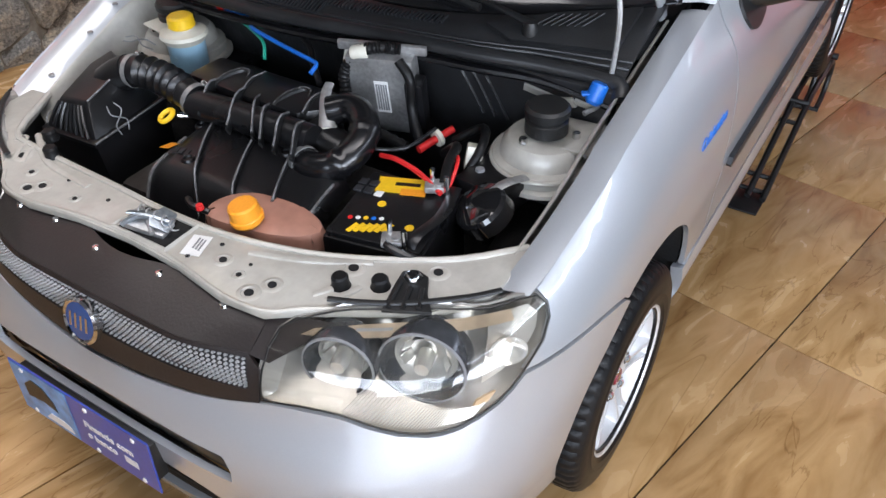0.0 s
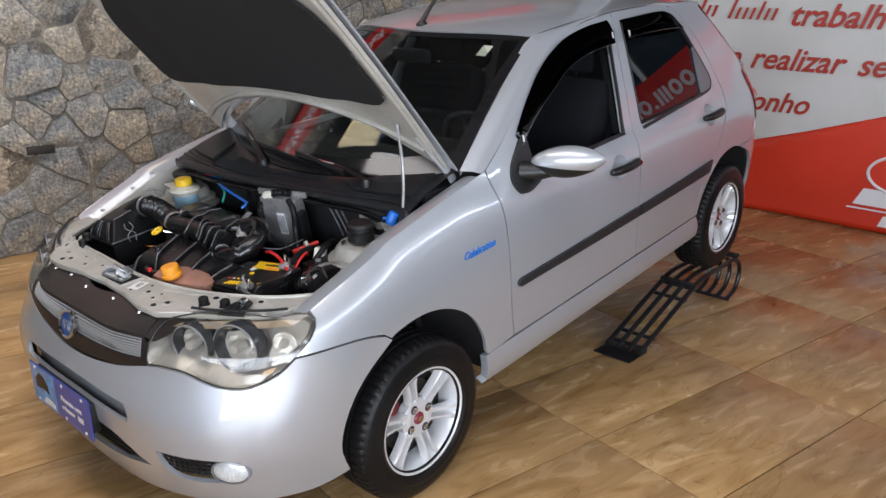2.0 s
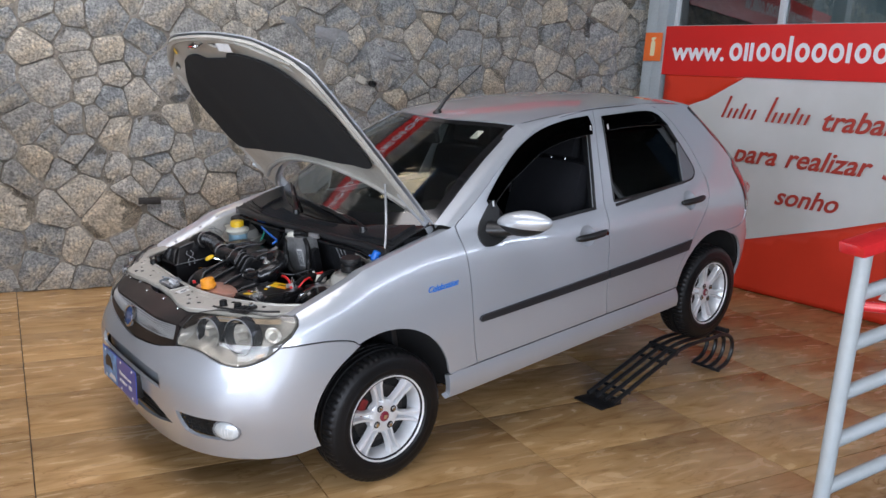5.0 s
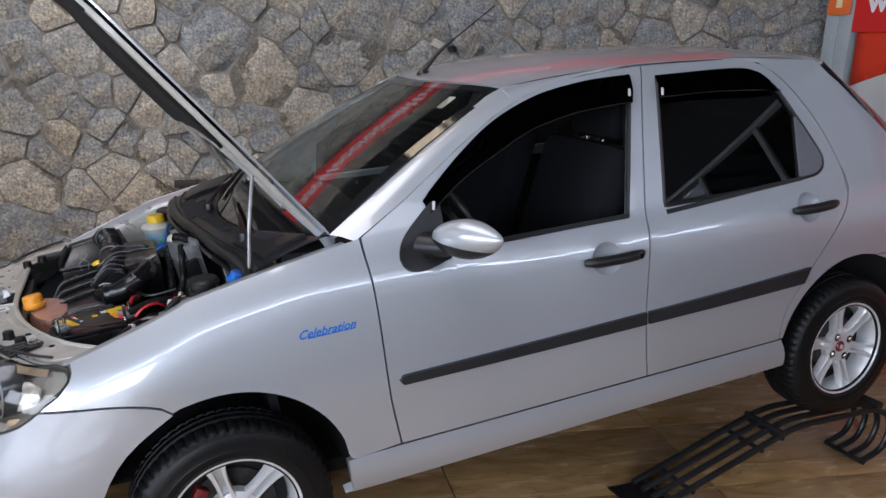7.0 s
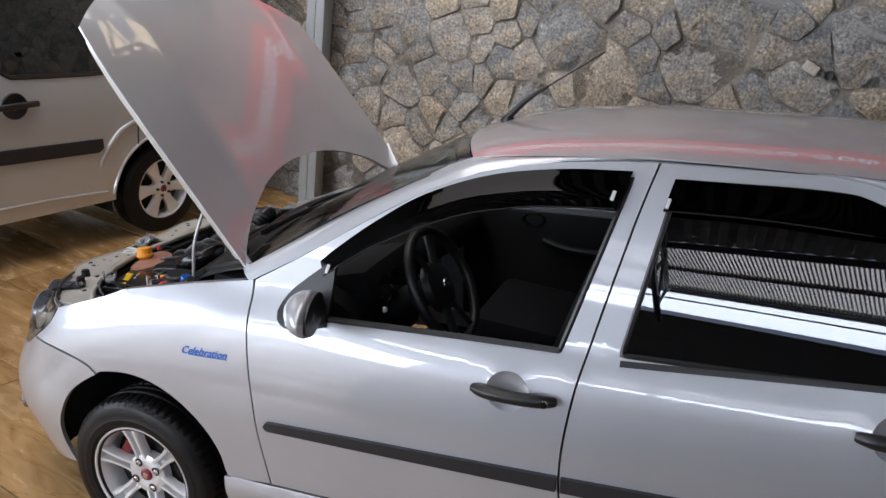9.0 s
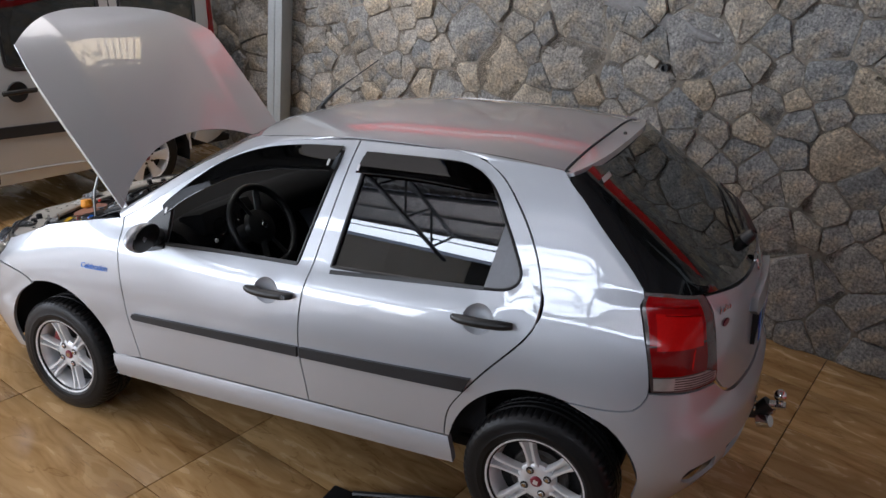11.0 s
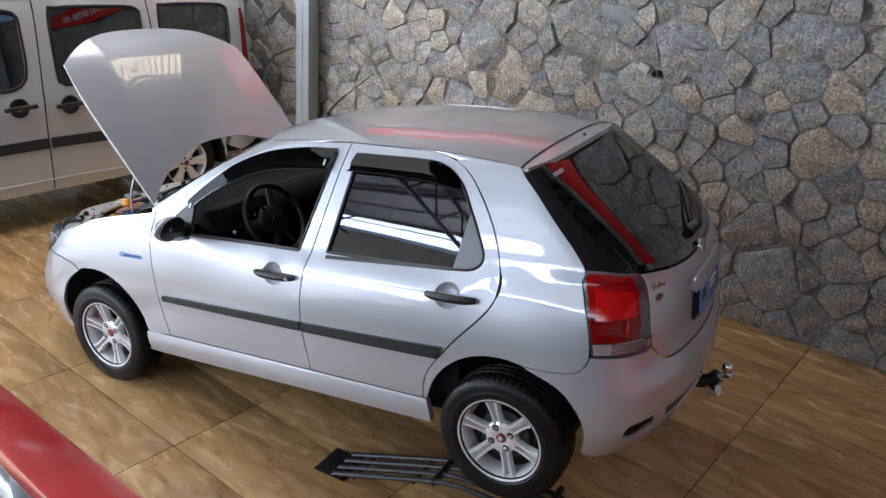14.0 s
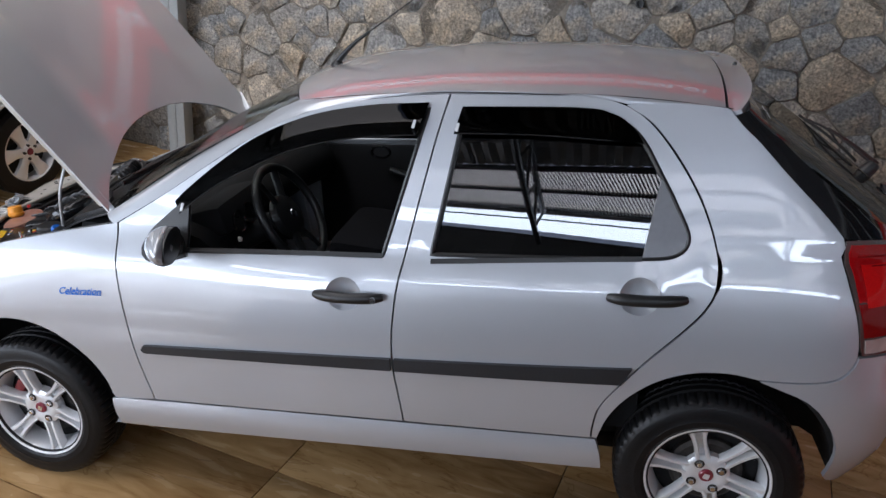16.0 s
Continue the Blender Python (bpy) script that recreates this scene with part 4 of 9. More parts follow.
# ---- the car's skin ----
def table(x, rows):
    """Smooth (monotone cubic) reading of a small table of (x, y)."""
    if x <= rows[0][0]:
        return rows[0][1]
    if x >= rows[-1][0]:
        return rows[-1][1]
    n = len(rows)
    for i in range(n - 1):
        x0, y0 = rows[i]
        x1, y1 = rows[i + 1]
        if x0 <= x <= x1:
            d = (y1 - y0) / (x1 - x0)
            da = d if i == 0 else (y0 - rows[i - 1][1]) / (x0 - rows[i - 1][0])
            db = d if i == n - 2 else (rows[i + 2][1] - y1) / (rows[i + 2][0] - x1)
            m0 = 0 if da * d <= 0 else 2 * da * d / (da + d)
            m1 = 0 if db * d <= 0 else 2 * db * d / (db + d)
            h, s = x1 - x0, (x - x0) / (x1 - x0)
            return (y0 * (1 + 2 * s) * (1 - s) ** 2 + h * m0 * s * (1 - s) ** 2
                    + y1 * s * s * (3 - 2 * s) + h * m1 * s * s * (s - 1))
    return rows[-1][1]


UF, UR = -0.05, 2.35          # where the straight flank begins and ends
SPAN_F, SPAN_R = 1.2, 1.2     # length of the unrolled corner in q


def unrolled(p, long, wide):
    """Angles at even steps of length round a corner of a rounded plan outline."""
    e, spots, total = 2 / p, [(0.0, 0.0)], 0.0
    last = (0.0, long)
    for i in range(1, 401):
        ang = i / 400 * math.pi / 2
        here = (wide * math.sin(ang) ** e, long * max(0.0, math.cos(ang)) ** e)
        total += math.hypot(here[0] - last[0], here[1] - last[1])
        spots.append((total, ang))
        last = here
    return [(s / total, ang) for s, ang in spots]


ANG_F, ANG_R = unrolled(2.8, 0.72, 0.77), unrolled(4.2, 0.60, 0.75)


def corner_angle(rows, a):
    lo, hi = 0, 400
    while hi - lo > 1:
        mid = (lo + hi) // 2
        if rows[mid][0] <= a:
            lo = mid
        else:
            hi = mid
    (s0, a0), (s1, a1) = rows[lo], rows[hi]
    return a0 + (a1 - a0) * (a - s0) / (s1 - s0)


HALF = [(0.14, 0.700), (0.20, 0.735), (0.27, 0.752), (0.36, 0.760), (0.50, 0.768), (0.62, 0.776), (0.72, 0.776), (0.80, 0.770),
        (0.87, 0.758), (0.92, 0.736), (0.95, 0.7125), (0.965, 0.7055), (1.066, 0.667), (1.20, 0.6145), (1.37, 0.545), (1.42, 0.520), (1.45, 0.49)]
NOSE = [(0.14, -0.66), (0.20, -0.72), (0.30, -0.755), (0.42, -0.772), (0.52, -0.775), (0.58, -0.765), (0.64, -0.735), (0.72, -0.715), (0.78, -0.66), (0.85, -0.57), (0.95, -0.40)]
TAIL = [(0.14, 2.78), (0.22, 2.86), (0.32, 2.95), (0.45, 3.00), (0.58, 3.00), (0.63, 2.975), (0.70, 2.965), (0.86, 2.965), (0.95, 2.955), (1.00, 2.93), (1.03, 2.90), (1.20, 2.69), (1.36, 2.47), (1.45, 2.36)]
TAIL_BOW = [(0.14, 0.03), (0.35, 0.048), (0.62, 0.050), (0.88, 0.040), (1.0, 0.025), (1.12, 0.006), (1.25, 0.0)]
P_FRONT = [(0.2, 2.8), (0.33, 3.2), (0.45, 3.7), (0.62, 3.1), (0.9, 2.5)]
P_REAR = [(0.2, 3.6), (0.5, 4.2), (0.8, 4.4), (1.0, 4.0), (1.05, 5.0), (1.4, 6.0)]


HALF_WING = HALF[:8] + [(0.87, 0.758), (0.92, 0.739), (0.95, 0.7225), (0.98, 0.701), (1.02, 0.664), (1.06, 0.615)]
TOP = [(-0.62, 0.15), (-0.40, 0.122), (-0.20, 0.082), (0.0, 0.040), (0.2, 0.004), (0.40, -0.022), (0.55, -0.026), (0.75, -0.018), (1.1, 0.0)]


def soft(x, points, d):
    """The table's value, its bends rounded over a width of about 4 d."""
    return sum(k * table(x + s * d, points) for s, k in ((-2, 0.1), (-1, 0.2), (0, 0.4), (1, 0.2), (2, 0.1)))


def flank(u, w):
    """Half width of the straight flank at u, w, without the corners; the shoulder falls along the front wing."""
    s = min(1.0, max(0.0, (w - 0.60) / 0.28))
    we = w + soft(u, TOP, 0.05) * s * s * (3 - 2 * s)
    f = min(1.0, max(0.0, (0.45 - u) / 0.22))
    f = f * f * (3 - 2 * f)
    y = soft(we, HALF, 0.012) * (1 - f) + (soft(we, HALF_WING, 0.012) * f if f else 0.0)
    g = min(1.0, max(0.0, (u - 1.92) / 0.38))
    if g:
        g = g * g * (3 - 2 * g)
        y += (soft(we, HALF, 0.062) - y) * g
    return y - 0.006 * max(0.0, (0.9 - u)) ** 2 - 0.010 * max(0.0, u - 1.6) ** 2


def shell(q, w, side=-1):
    """A place on the car's skin: q runs from the nose's middle round the corner, along the flank and round to the tail,
    and past the middle of nose and tail on to the other flank."""
    if q < UF - SPAN_F:
        q, side = 2 * (UF - SPAN_F) - q, -side
    if q > UR + SPAN_R:
        q, side = 2 * (UR + SPAN_R) - q, -side
    if q < UF:
        a = max(0.0, 1 - (UF - q) / SPAN_F)
        e, ang = 2 / table(w, P_FRONT), corner_angle(ANG_F, a)
        u = UF - (UF - table(w, NOSE)) * max(0.0, math.cos(ang)) ** e
        return u, side * flank(max(q, -0.62), w) * math.sin(ang) ** e, w
    if q > UR:
        a = max(0.0, 1 - (q - UR) / SPAN_R)
        e, ang = 2 / table(w, P_REAR), corner_angle(ANG_R, a)
        u = UR + (table(w, TAIL) - UR) * max(0.0, math.cos(ang)) ** e
        v = flank(UR, w) * math.sin(ang) ** e
        return u + table(w, TAIL_BOW) * max(0.0, 1 - (v / 0.58) ** 2) ** 1.5, side * v, w
    return q, side * flank(q, w), w


def outline(points, step=0.035):
    """A closed outline through (q, w) points; those with a third value are corners."""
    n, out = len(points), []
    for i in range(n):
        p0, p1, p2, p3 = points[i - 1], points[i], points[(i + 1) % n], points[(i + 2) % n]
        a, b = Vector(p1[:2]), Vector(p2[:2])
        pre = Vector(p0[:2]) if len(p1) < 3 else a * 2 - b
        post = Vector(p3[:2]) if len(p2) < 3 else b * 2 - a
        k = max(1, round((b - a).length / step))
        for j in range(k):
            t = j / k
            p = 0.5 * (2 * a + (b - pre) * t + (2 * pre - 5 * a + 4 * b - post) * t * t + (3 * a - pre - 3 * b + post) * t ** 3)
            out.append((p.x, p.y))
    return out


def grown(poly, d):
    """The outline moved outwards by d."""
    n, out = len(poly), []
    area = sum(poly[k - 1][0] * poly[k][1] - poly[k][0] * poly[k - 1][1] for k in range(n))
    for k in range(n):
        (x0, y0), (x1, y1) = poly[k - 1], poly[(k + 1) % n]
        dx, dy = x1 - x0, y1 - y0
        r = math.hypot(dx, dy) or 1.0
        f = d / r if area > 0 else -d / r
        out.append((poly[k][0] + dy * f, poly[k][1] - dx * f))
    return out


CENTRE = Vector((1.1, 0, 0.7))


def skin(poly, mapper, thick=0.012, lift=0.0, step=0.05, holes=(), facing=None):
    """A curved panel: the outline filled, laid on the mapper's surface, with an inner face and a rim."""
    pts, tris = fill(poly, step, holes)
    bm = bmesh.new()
    outer, inner = [], []
    for q, w in pts:
        p = Vector(mapper(q, w))
        d = 0.004
        n = (Vector(mapper(q + d, w)) - Vector(mapper(q - d, w))).cross(Vector(mapper(q, w + d)) - Vector(mapper(q, w - d)))
        n = n.normalized() if n.length > 1e-12 else Vector((0, 0, 1))
        ref = facing if facing is not None else p - CENTRE
        if n.dot(ref) < 0:
            n = -n
        outer.append(bm.verts.new(p + n * lift))
        inner.append(bm.verts.new(p + n * (lift - thick)))
    count = {}
    for t in tris:
        for k in range(3):
            e = (t[k], t[(k + 1) % 3])
            count[e] = t
    for t in tris:
        try:
            bm.faces.new([outer[k] for k in t])
            bm.faces.new([inner[k] for k in reversed(t)])
        except ValueError:
            pass
    rim = [e for e in count if (e[1], e[0]) not in count]
    for a, b in rim:
        bm.faces.new((outer[b], outer[a], inner[a], inner[b]))
    loose = [v for v in bm.verts if not v.link_faces]
    bmesh.ops.delete(bm, geom=loose, context="VERTS")
    bm.normal_update()
    flip = 0.0
    for f in bm.faces:
        if f.verts[0] in outer[:1] or len(f.verts) == 3:
            c = f.calc_center_median()
            ref = facing if facing is not None else c - CENTRE
            flip += f.normal.dot(ref)
            break
    bmesh.ops.recalc_face_normals(bm, faces=bm.faces)
    return crease(bm, 40)


PITCH = 6.26
CAR = pose(0.0311, 0.02, 0.0017, 0, -PITCH, 0)
car = empty("silver_hatchback", "silver hatchback car with open bonnet, rear wheels on ramps", "car", at=CAR)


def arc(cx, cz, r, a0, a1, n):
    return [(cx + r * math.cos(radians(a0 + (a1 - a0) * k / n)), cz + r * math.sin(radians(a0 + (a1 - a0) * k / n))) for k in range(n + 1)]


WINGTOP = [(-0.45, 0.802), (-0.32, 0.850), (-0.18, 0.892), (0.0, 0.934), (0.2, 0.976), (0.43, 1.018)]
HEADLIGHT = [(-0.899, 0.685, 1), (-0.893, 0.735), (-0.872, 0.785), (-0.781, 0.811), (-0.69, 0.816), (-0.61, 0.814), (-0.52, 0.806), (-0.469, 0.807), (-0.427, 0.804), (-0.410, 0.790),
             (-0.404, 0.771), (-0.414, 0.743), (-0.438, 0.720), (-0.497, 0.673), (-0.57, 0.648), (-0.623, 0.646), (-0.674, 0.654), (-0.722, 0.669), (-0.767, 0.685), (-0.833, 0.690)]
FRONT_WINDOW = [(0.70, 0.948, 1), (1.362, 0.958, 1), (1.487, 1.379, 1), (1.28, 1.366), (1.13, 1.338), (0.96, 1.272), (0.83, 1.198), (0.70, 1.112, 1)]
REAR_WINDOW = [(1.515, 0.968, 1), (1.9, 0.975), (2.14, 0.984), (2.235, 0.998), (2.266, 1.045), (2.225, 1.135), (2.185, 1.205), (2.12, 1.308), (2.04, 1.362), (1.94, 1.381), (1.60, 1.381, 1)]
FARCH, RARCH = (0.0, 0.325, 0.352), (2.373, 0.325, 0.350)
FRONT_DOOR = [(0.452, 1.022, 1), (0.60, 1.105), (0.80, 1.226), (0.95, 1.308), (1.10, 1.366), (1.30, 1.404), (1.546, 1.421, 1), (1.505, 1.28), (1.437, 1.0), (1.404, 0.84), (1.386, 0.64), (1.407, 0.398, 1),
              (0.95, 0.393), (0.508, 0.389, 1), (0.482, 0.55), (0.468, 0.73), (0.459, 0.89)]
REAR_DOOR = [(1.555, 1.421, 1), (1.80, 1.424), (1.98, 1.413), (2.07, 1.393), (2.145, 1.346), (2.222, 1.256), (2.29, 1.148), (2.335, 1.035), (2.347, 0.945), (2.315, 0.858), (2.16, 0.69), (2.045, 0.54), (2.018, 0.46), (2.012, 0.402, 1),
             (1.416, 0.398, 1), (1.395, 0.64), (1.413, 0.84), (1.446, 1.0), (1.514, 1.28)]
FRONT_WING = [(0.4425, 1.020, 1), (0.451, 0.89), (0.460, 0.73), (0.474, 0.55), (0.50, 0.389, 1), (0.40, 0.380, 1), *arc(*FARCH, 9, 106, 9), (-0.114, 0.655, 1), (-0.141, 0.676), (-0.21, 0.696), (-0.30, 0.707), (-0.447, 0.709, 1),
              (-0.409, 0.740), (-0.398, 0.771), (-0.404, 0.793), (-0.424, 0.811, 1), *[(q, w) for q, w in WINGTOP[1:-1]]]
QUARTER = [(2.078, 1.396, 1), (2.20, 1.398), (2.30, 1.392), (2.40, 1.380, 1), (2.50, 1.335), (2.57, 1.298), (2.62, 1.222), (2.672, 1.13), (2.697, 1.058, 1), (2.697, 0.96), (2.705, 0.88), (2.722, 0.76), (2.715, 0.715), (2.68, 0.676), (2.60, 0.662),
           (2.47, 0.661, 1), *arc(*RARCH, 83, 167, 9), (2.022, 0.402, 1), (2.028, 0.46), (2.055, 0.54), (2.17, 0.685), (2.325, 0.852), (2.357, 0.943), (2.345, 1.037), (2.30, 1.152), (2.232, 1.262), (2.153, 1.352)]
SILL = [(0.335, 0.376, 1), (0.5, 0.382), (1.3, 0.389), (2.03, 0.394, 1), (2.045, 0.34), (2.05, 0.285, 1), (1.3, 0.278), (0.40, 0.262), (0.345, 0.27, 1), (0.338, 0.32)]


def panel(mapper, ns, nt, thick, facing):
    """A grid panel: mapper(s, t) for s, t from 0 to 1, with thickness."""
    bm = bmesh.new()
    grid = [[Vector(mapper(i / ns, j / nt)) for j in range(nt + 1)] for i in range(ns + 1)]
    top = [[bm.verts.new(p) for p in row] for row in grid]
    for i in range(ns):
        for j in range(nt):
            bm.faces.new((top[i][j], top[i + 1][j], top[i + 1][j + 1], top[i][j + 1]))
    bm.normal_update()
    if sum(f.normal.dot(facing) for f in bm.faces) < 0:
        bmesh.ops.reverse_faces(bm, faces=bm.faces)
    bm.normal_update()
    off = {v: v.normal.copy() for v in bm.verts}
    g = bmesh.ops.extrude_face_region(bm, geom=bm.faces[:], use_keep_orig=True)
    new_v = [v for v in g["geom"] if isinstance(v, bmesh.types.BMVert)]
    src = {tuple(round(c, 6) for c in v.co): n for v, n in off.items()}
    for v in new_v:
        v.co -= src[tuple(round(c, 6) for c in v.co)] * thick
    bmesh.ops.recalc_face_normals(bm, faces=bm.faces)
    return crease(bm, 40)


ROOF_W = [(0.90, 1.352), (1.038, 1.387), (1.2, 1.408), (1.55, 1.426), (2.0, 1.421), (2.25, 1.400), (2.40, 1.378), (2.52, 1.352)]
ROOF_Y = [(0.90, 0.47), (1.038, 0.473), (1.2, 0.498), (1.55, 0.513), (2.05, 0.512), (2.40, 0.503), (2.52, 0.490)]


def side_panels(side):
    def on(q, w):
        return shell(q, w, side)

    part("front_wing", skin(grown(outline(FRONT_WING, 0.025), 0.001), on, step=0.03), PAINT, car)

    def bowed(q, w):
        u, v, z = shell(q, w, side)
        return u, v + side * (0.013 * math.sin(math.pi * min(1.0, max(0.0, (w - 0.255) / 0.14))) ** 0.8 - 0.002), z
    part("sill", skin(outline(SILL, 0.03), bowed, 0.03, 0.0, 0.024), PAINT, car)
    part("rear_quarter", skin(grown(outline(QUARTER, 0.025), 0.003), on, step=0.03), PAINT, car)
    for name, rim, hole in (("front_door", FRONT_DOOR, FRONT_WINDOW), ("rear_door", REAR_DOOR, REAR_WINDOW)):
        win = outline(hole, 0.016)
        hq, hw = (1.262, 0.846) if name == "front_door" else (2.158, 0.886)
        dish = [(hq - 0.02 + 0.058 * math.cos(a), hw + 0.052 * math.sin(a)) for a in (2 * math.pi * k / 28 for k in range(28))]
        door = part(name, skin(grown(outline(rim, 0.025), 0.0015), on, 0.02, holes=(win, dish)), PAINT, car)
        if side > 0 or name == "rear_door":     # the driver's window is wound down
            def pane(q, w):
                # bent only up and down
                a, b, c = [(shell(q0, k, side)[1] * (q1 - q) + shell(q1, k, side)[1] * (q - q0)) / (q1 - q0) for k in (1.0, 1.15, 1.3)]
                t = (w - 1.15) / 0.15
                return q, b + t * (c - a) / 2 + t * t * (a + c - 2 * b) / 2, w
            q0, q1 = (0.9, 1.4) if name == "front_door" else (1.55, 2.10)
            glass = part("door_glass", skin(win, pane, 0.004, -0.010, 0.06), TINT, door, "dark tinted side glass")
            glass.visible_shadow = False
        # rubber seal round the glass
        line = [shell(q, w, side) for q, w in win]
        part("window_seal", tube([(p[0], p[1] + side * -0.004, p[2]) for p in line], 0.008, 6, steps=1, closed=True), BLACK_PLASTIC, door)
        q0, q1 = (0.70, 1.362) if name == "front_door" else (1.515, 2.14)
        strip = [(q0, 0.944, 1), (q1, 0.952 if q0 < 1 else 0.978, 1), (q1, 0.966 if q0 < 1 else 0.992, 1), (q0, 0.958, 1)]
        part("belt_seal", skin(outline(strip, 0.06), on, 0.01, 0.004, 0.06), BLACK_PLASTIC, door, "black rubber belt seal")
        # rub strip
        if name == "front_door":
            rub = [(0.505, 0.600, 1), (0.515, 0.614), (0.60, 0.618), (1.0, 0.629), (1.386, 0.640, 1), (1.386, 0.598, 1), (1.0, 0.592), (0.60, 0.588), (0.515, 0.588)]
        else:
            rub = [(1.398, 0.640, 1), (1.75, 0.652), (2.128, 0.668, 1), (2.098, 0.612, 1), (1.75, 0.604), (1.398, 0.598, 1)]
        part("rub_strip", skin(outline(rub, 0.03), on, 0.02, 0.012, 0.03), TRIM, door, "charcoal plastic rub strip")
        # handle with its round dish

        def dished(q, w, hq=hq, hw=hw):
            u, v, z = shell(q, w, side)
            r = math.hypot((q - hq + 0.02) / 0.058, (w - hw) / 0.052)
            return u, v - side * (0.024 * max(0.0, 1 - r * r) ** 0.7), z
        part("handle_dish", skin(dish, dished, 0.002, 0.0, 0.014), PAINT, door)
        grip = []
        for k in range(9):
            t = k / 8
            u, v, z = shell(hq - 0.112 + 0.224 * t, hw + 0.002, side)
            grip.append((u, v + side * (0.010 + 0.018 * math.sin(math.pi * t) ** 0.6), z))
        handle = part("handle", tube(grip, 0.0165, 12, radii=lambda t: 0.010 + 0.0075 * min(1, 5 * t, 5 * (1 - t)) ** 0.5), BLACK_PLASTIC, door, "black plastic pull handle")
        if name == "front_door":
            u, v, z = shell(hq + 0.085, hw + 0.002, side)
            part("lock", lathe([(0, 0.004), (0.0095, 0.004), (0.0105, 0.0), (0.0105, -0.01)], pose(u, v + side * 0.034, z, 90 if side < 0 else -90), 16), CHROME, handle, "chrome lock cylinder")
        # smoked wind deflector over the glass
        if name == "front_door":
            vis = [(0.672, 1.062, 1), (0.79, 1.143), (0.90, 1.199), (1.05, 1.261), (1.20, 1.294), (1.31, 1.306), (1.456, 1.314, 1), (1.488, 1.400, 1), (1.30, 1.391), (1.11, 1.361), (0.94, 1.300), (0.81, 1.221), (0.70, 1.138), (0.655, 1.098, 1)]
        else:
            vis = [(1.574, 1.320, 1), (1.80, 1.320), (2.015, 1.309), (2.130, 1.297, 1), (2.092, 1.342), (2.04, 1.373), (1.94, 1.388), (1.592, 1.389, 1)]

        def flared(q, w):
            u, v, z = shell(q, w, side)
            edge = table(q, [(0.66, 1.105), (0.81, 1.222), (0.94, 1.302), (1.11, 1.363), (1.30, 1.392), (1.50, 1.402)] if q < 1.5 else [(1.5, 1.389), (1.94, 1.387), (2.04, 1.368), (2.13, 1.305)])
            return u, v + side * (0.006 + 0.026 * min(1.0, max(0.0, (q - 0.66) / 0.25)) * min(1, max(0.0, (edge - w) / 0.05)) ** 0.7), z
        visor = part("wind_deflector", skin(outline(vis, 0.014), flared, 0.003, 0.0, 0.014), VISOR, door, "smoked acrylic wind deflector")
        lip = [flared(*p[:2]) for p in (vis[:7] if name == "front_door" else vis[:4])]
        part("lip", tube(lip, 0.0022, 6, steps=3), LIP_BLACK, visor, "glossy rolled lower edge")
        for q, w in ((0.684, 1.082), (1.450, 1.345)) if name == "front_door" else ((1.584, 1.338),):
            p = Vector(flared(q, w)) + Vector((0, side * 0.003, 0))
            part("clip", boxed(0.009, 0.003, 0.026, pose(*p, 20 * side, 14, 0), 0.001), CLIP, visor, "clear plastic fixing clip")
        if name == "rear_door":
            fin = [(2.14, 0.988, 1), (2.232, 1.000), (2.262, 1.046), (2.222, 1.135), (2.183, 1.20, 1)]
            part("window_fin", skin(outline(fin, 0.03), on, 0.01, 0.0015, 0.03), FIN_GREY, door, "smooth dark grey corner filler")
        else:
            part("sail_panel", skin(outline([(0.548, 0.952), (0.572, 1.002), (0.625, 1.050), (0.68, 1.092), (0.706, 1.105, 1), (0.706, 0.932, 1), (0.62, 0.912), (0.566, 0.920)], 0.02), on, 0.014, 0.007, 0.02), BLACK_PLASTIC, door, "black mirror base panel")
            door_mirror(door, side)
    # windscreen pillar between door frame and glass
    bm = bmesh.new()
    rows = []
    for k in range(13):
        t = k / 12
        q = 0.43 + t * 0.87
        w = table(q, [(0.43, 1.016), (0.60, 1.108), (0.80, 1.229), (0.95, 1.311), (1.10, 1.369), (1.30, 1.407)])
        a = Vector(shell(q, w, side))
        u2 = 0.372 + t * 0.80
        b = Vector((u2, side * table(u2, [(0.37, 0.640), (0.70, 0.556), (1.038, 0.474), (1.172, 0.492)]), table(u2, [(0.37, 1.030), (0.70, 1.222), (0.9, 1.325), (1.038, 1.389), (1.172, 1.407)])))
        mid = (a + b) / 2 + Vector((-0.004, side * 0.012, 0.012)) * math.sin(math.pi * min(1, 0.15 + t))
        rows.append([bm.verts.new(p) for p in (a - Vector((0, side * 0.02, 0)), a, a.lerp(mid, 0.6), mid, b.lerp(mid, 0.4), b, b + Vector((0.01, -side * 0.004, -0.02)))])
    for r, s in zip(rows, rows[1:]):
        for i in range(6):
            bm.faces.new((r[i], r[i + 1], s[i + 1], s[i]))
    bmesh.ops.recalc_face_normals(bm, faces=bm.faces)
    part("screen_pillar", crease(bm, 50), PAINT, car)
    # painted cant rail between the doors and the roof
    def cant(a, t):
        u = 1.03 + 1.328 * a
        top = table(u, [(1.03, 1.345), (1.10, 1.371), (1.30, 1.409), (1.55, 1.425), (1.98, 1.417), (2.08, 1.399), (2.30, 1.388), (2.40, 1.372)])
        p, r = Vector(shell(u, top, side)), Vector((u, side * table(u, ROOF_Y), table(u, ROOF_W) - 0.0006))
        return p.lerp(r, t) + Vector((0, side, 1.2)) * (0.004 * math.sin(math.pi * t) - 0.0015 * (1 - t))
    part("cant_rail", panel(cant, 24, 4, 0.006, Vector((0, side, 1))), PAINT, car)
    # dark wheel-house liners
    for cx, cz, r in (FARCH, RARCH):
        bm = bmesh.new()
        rings = []
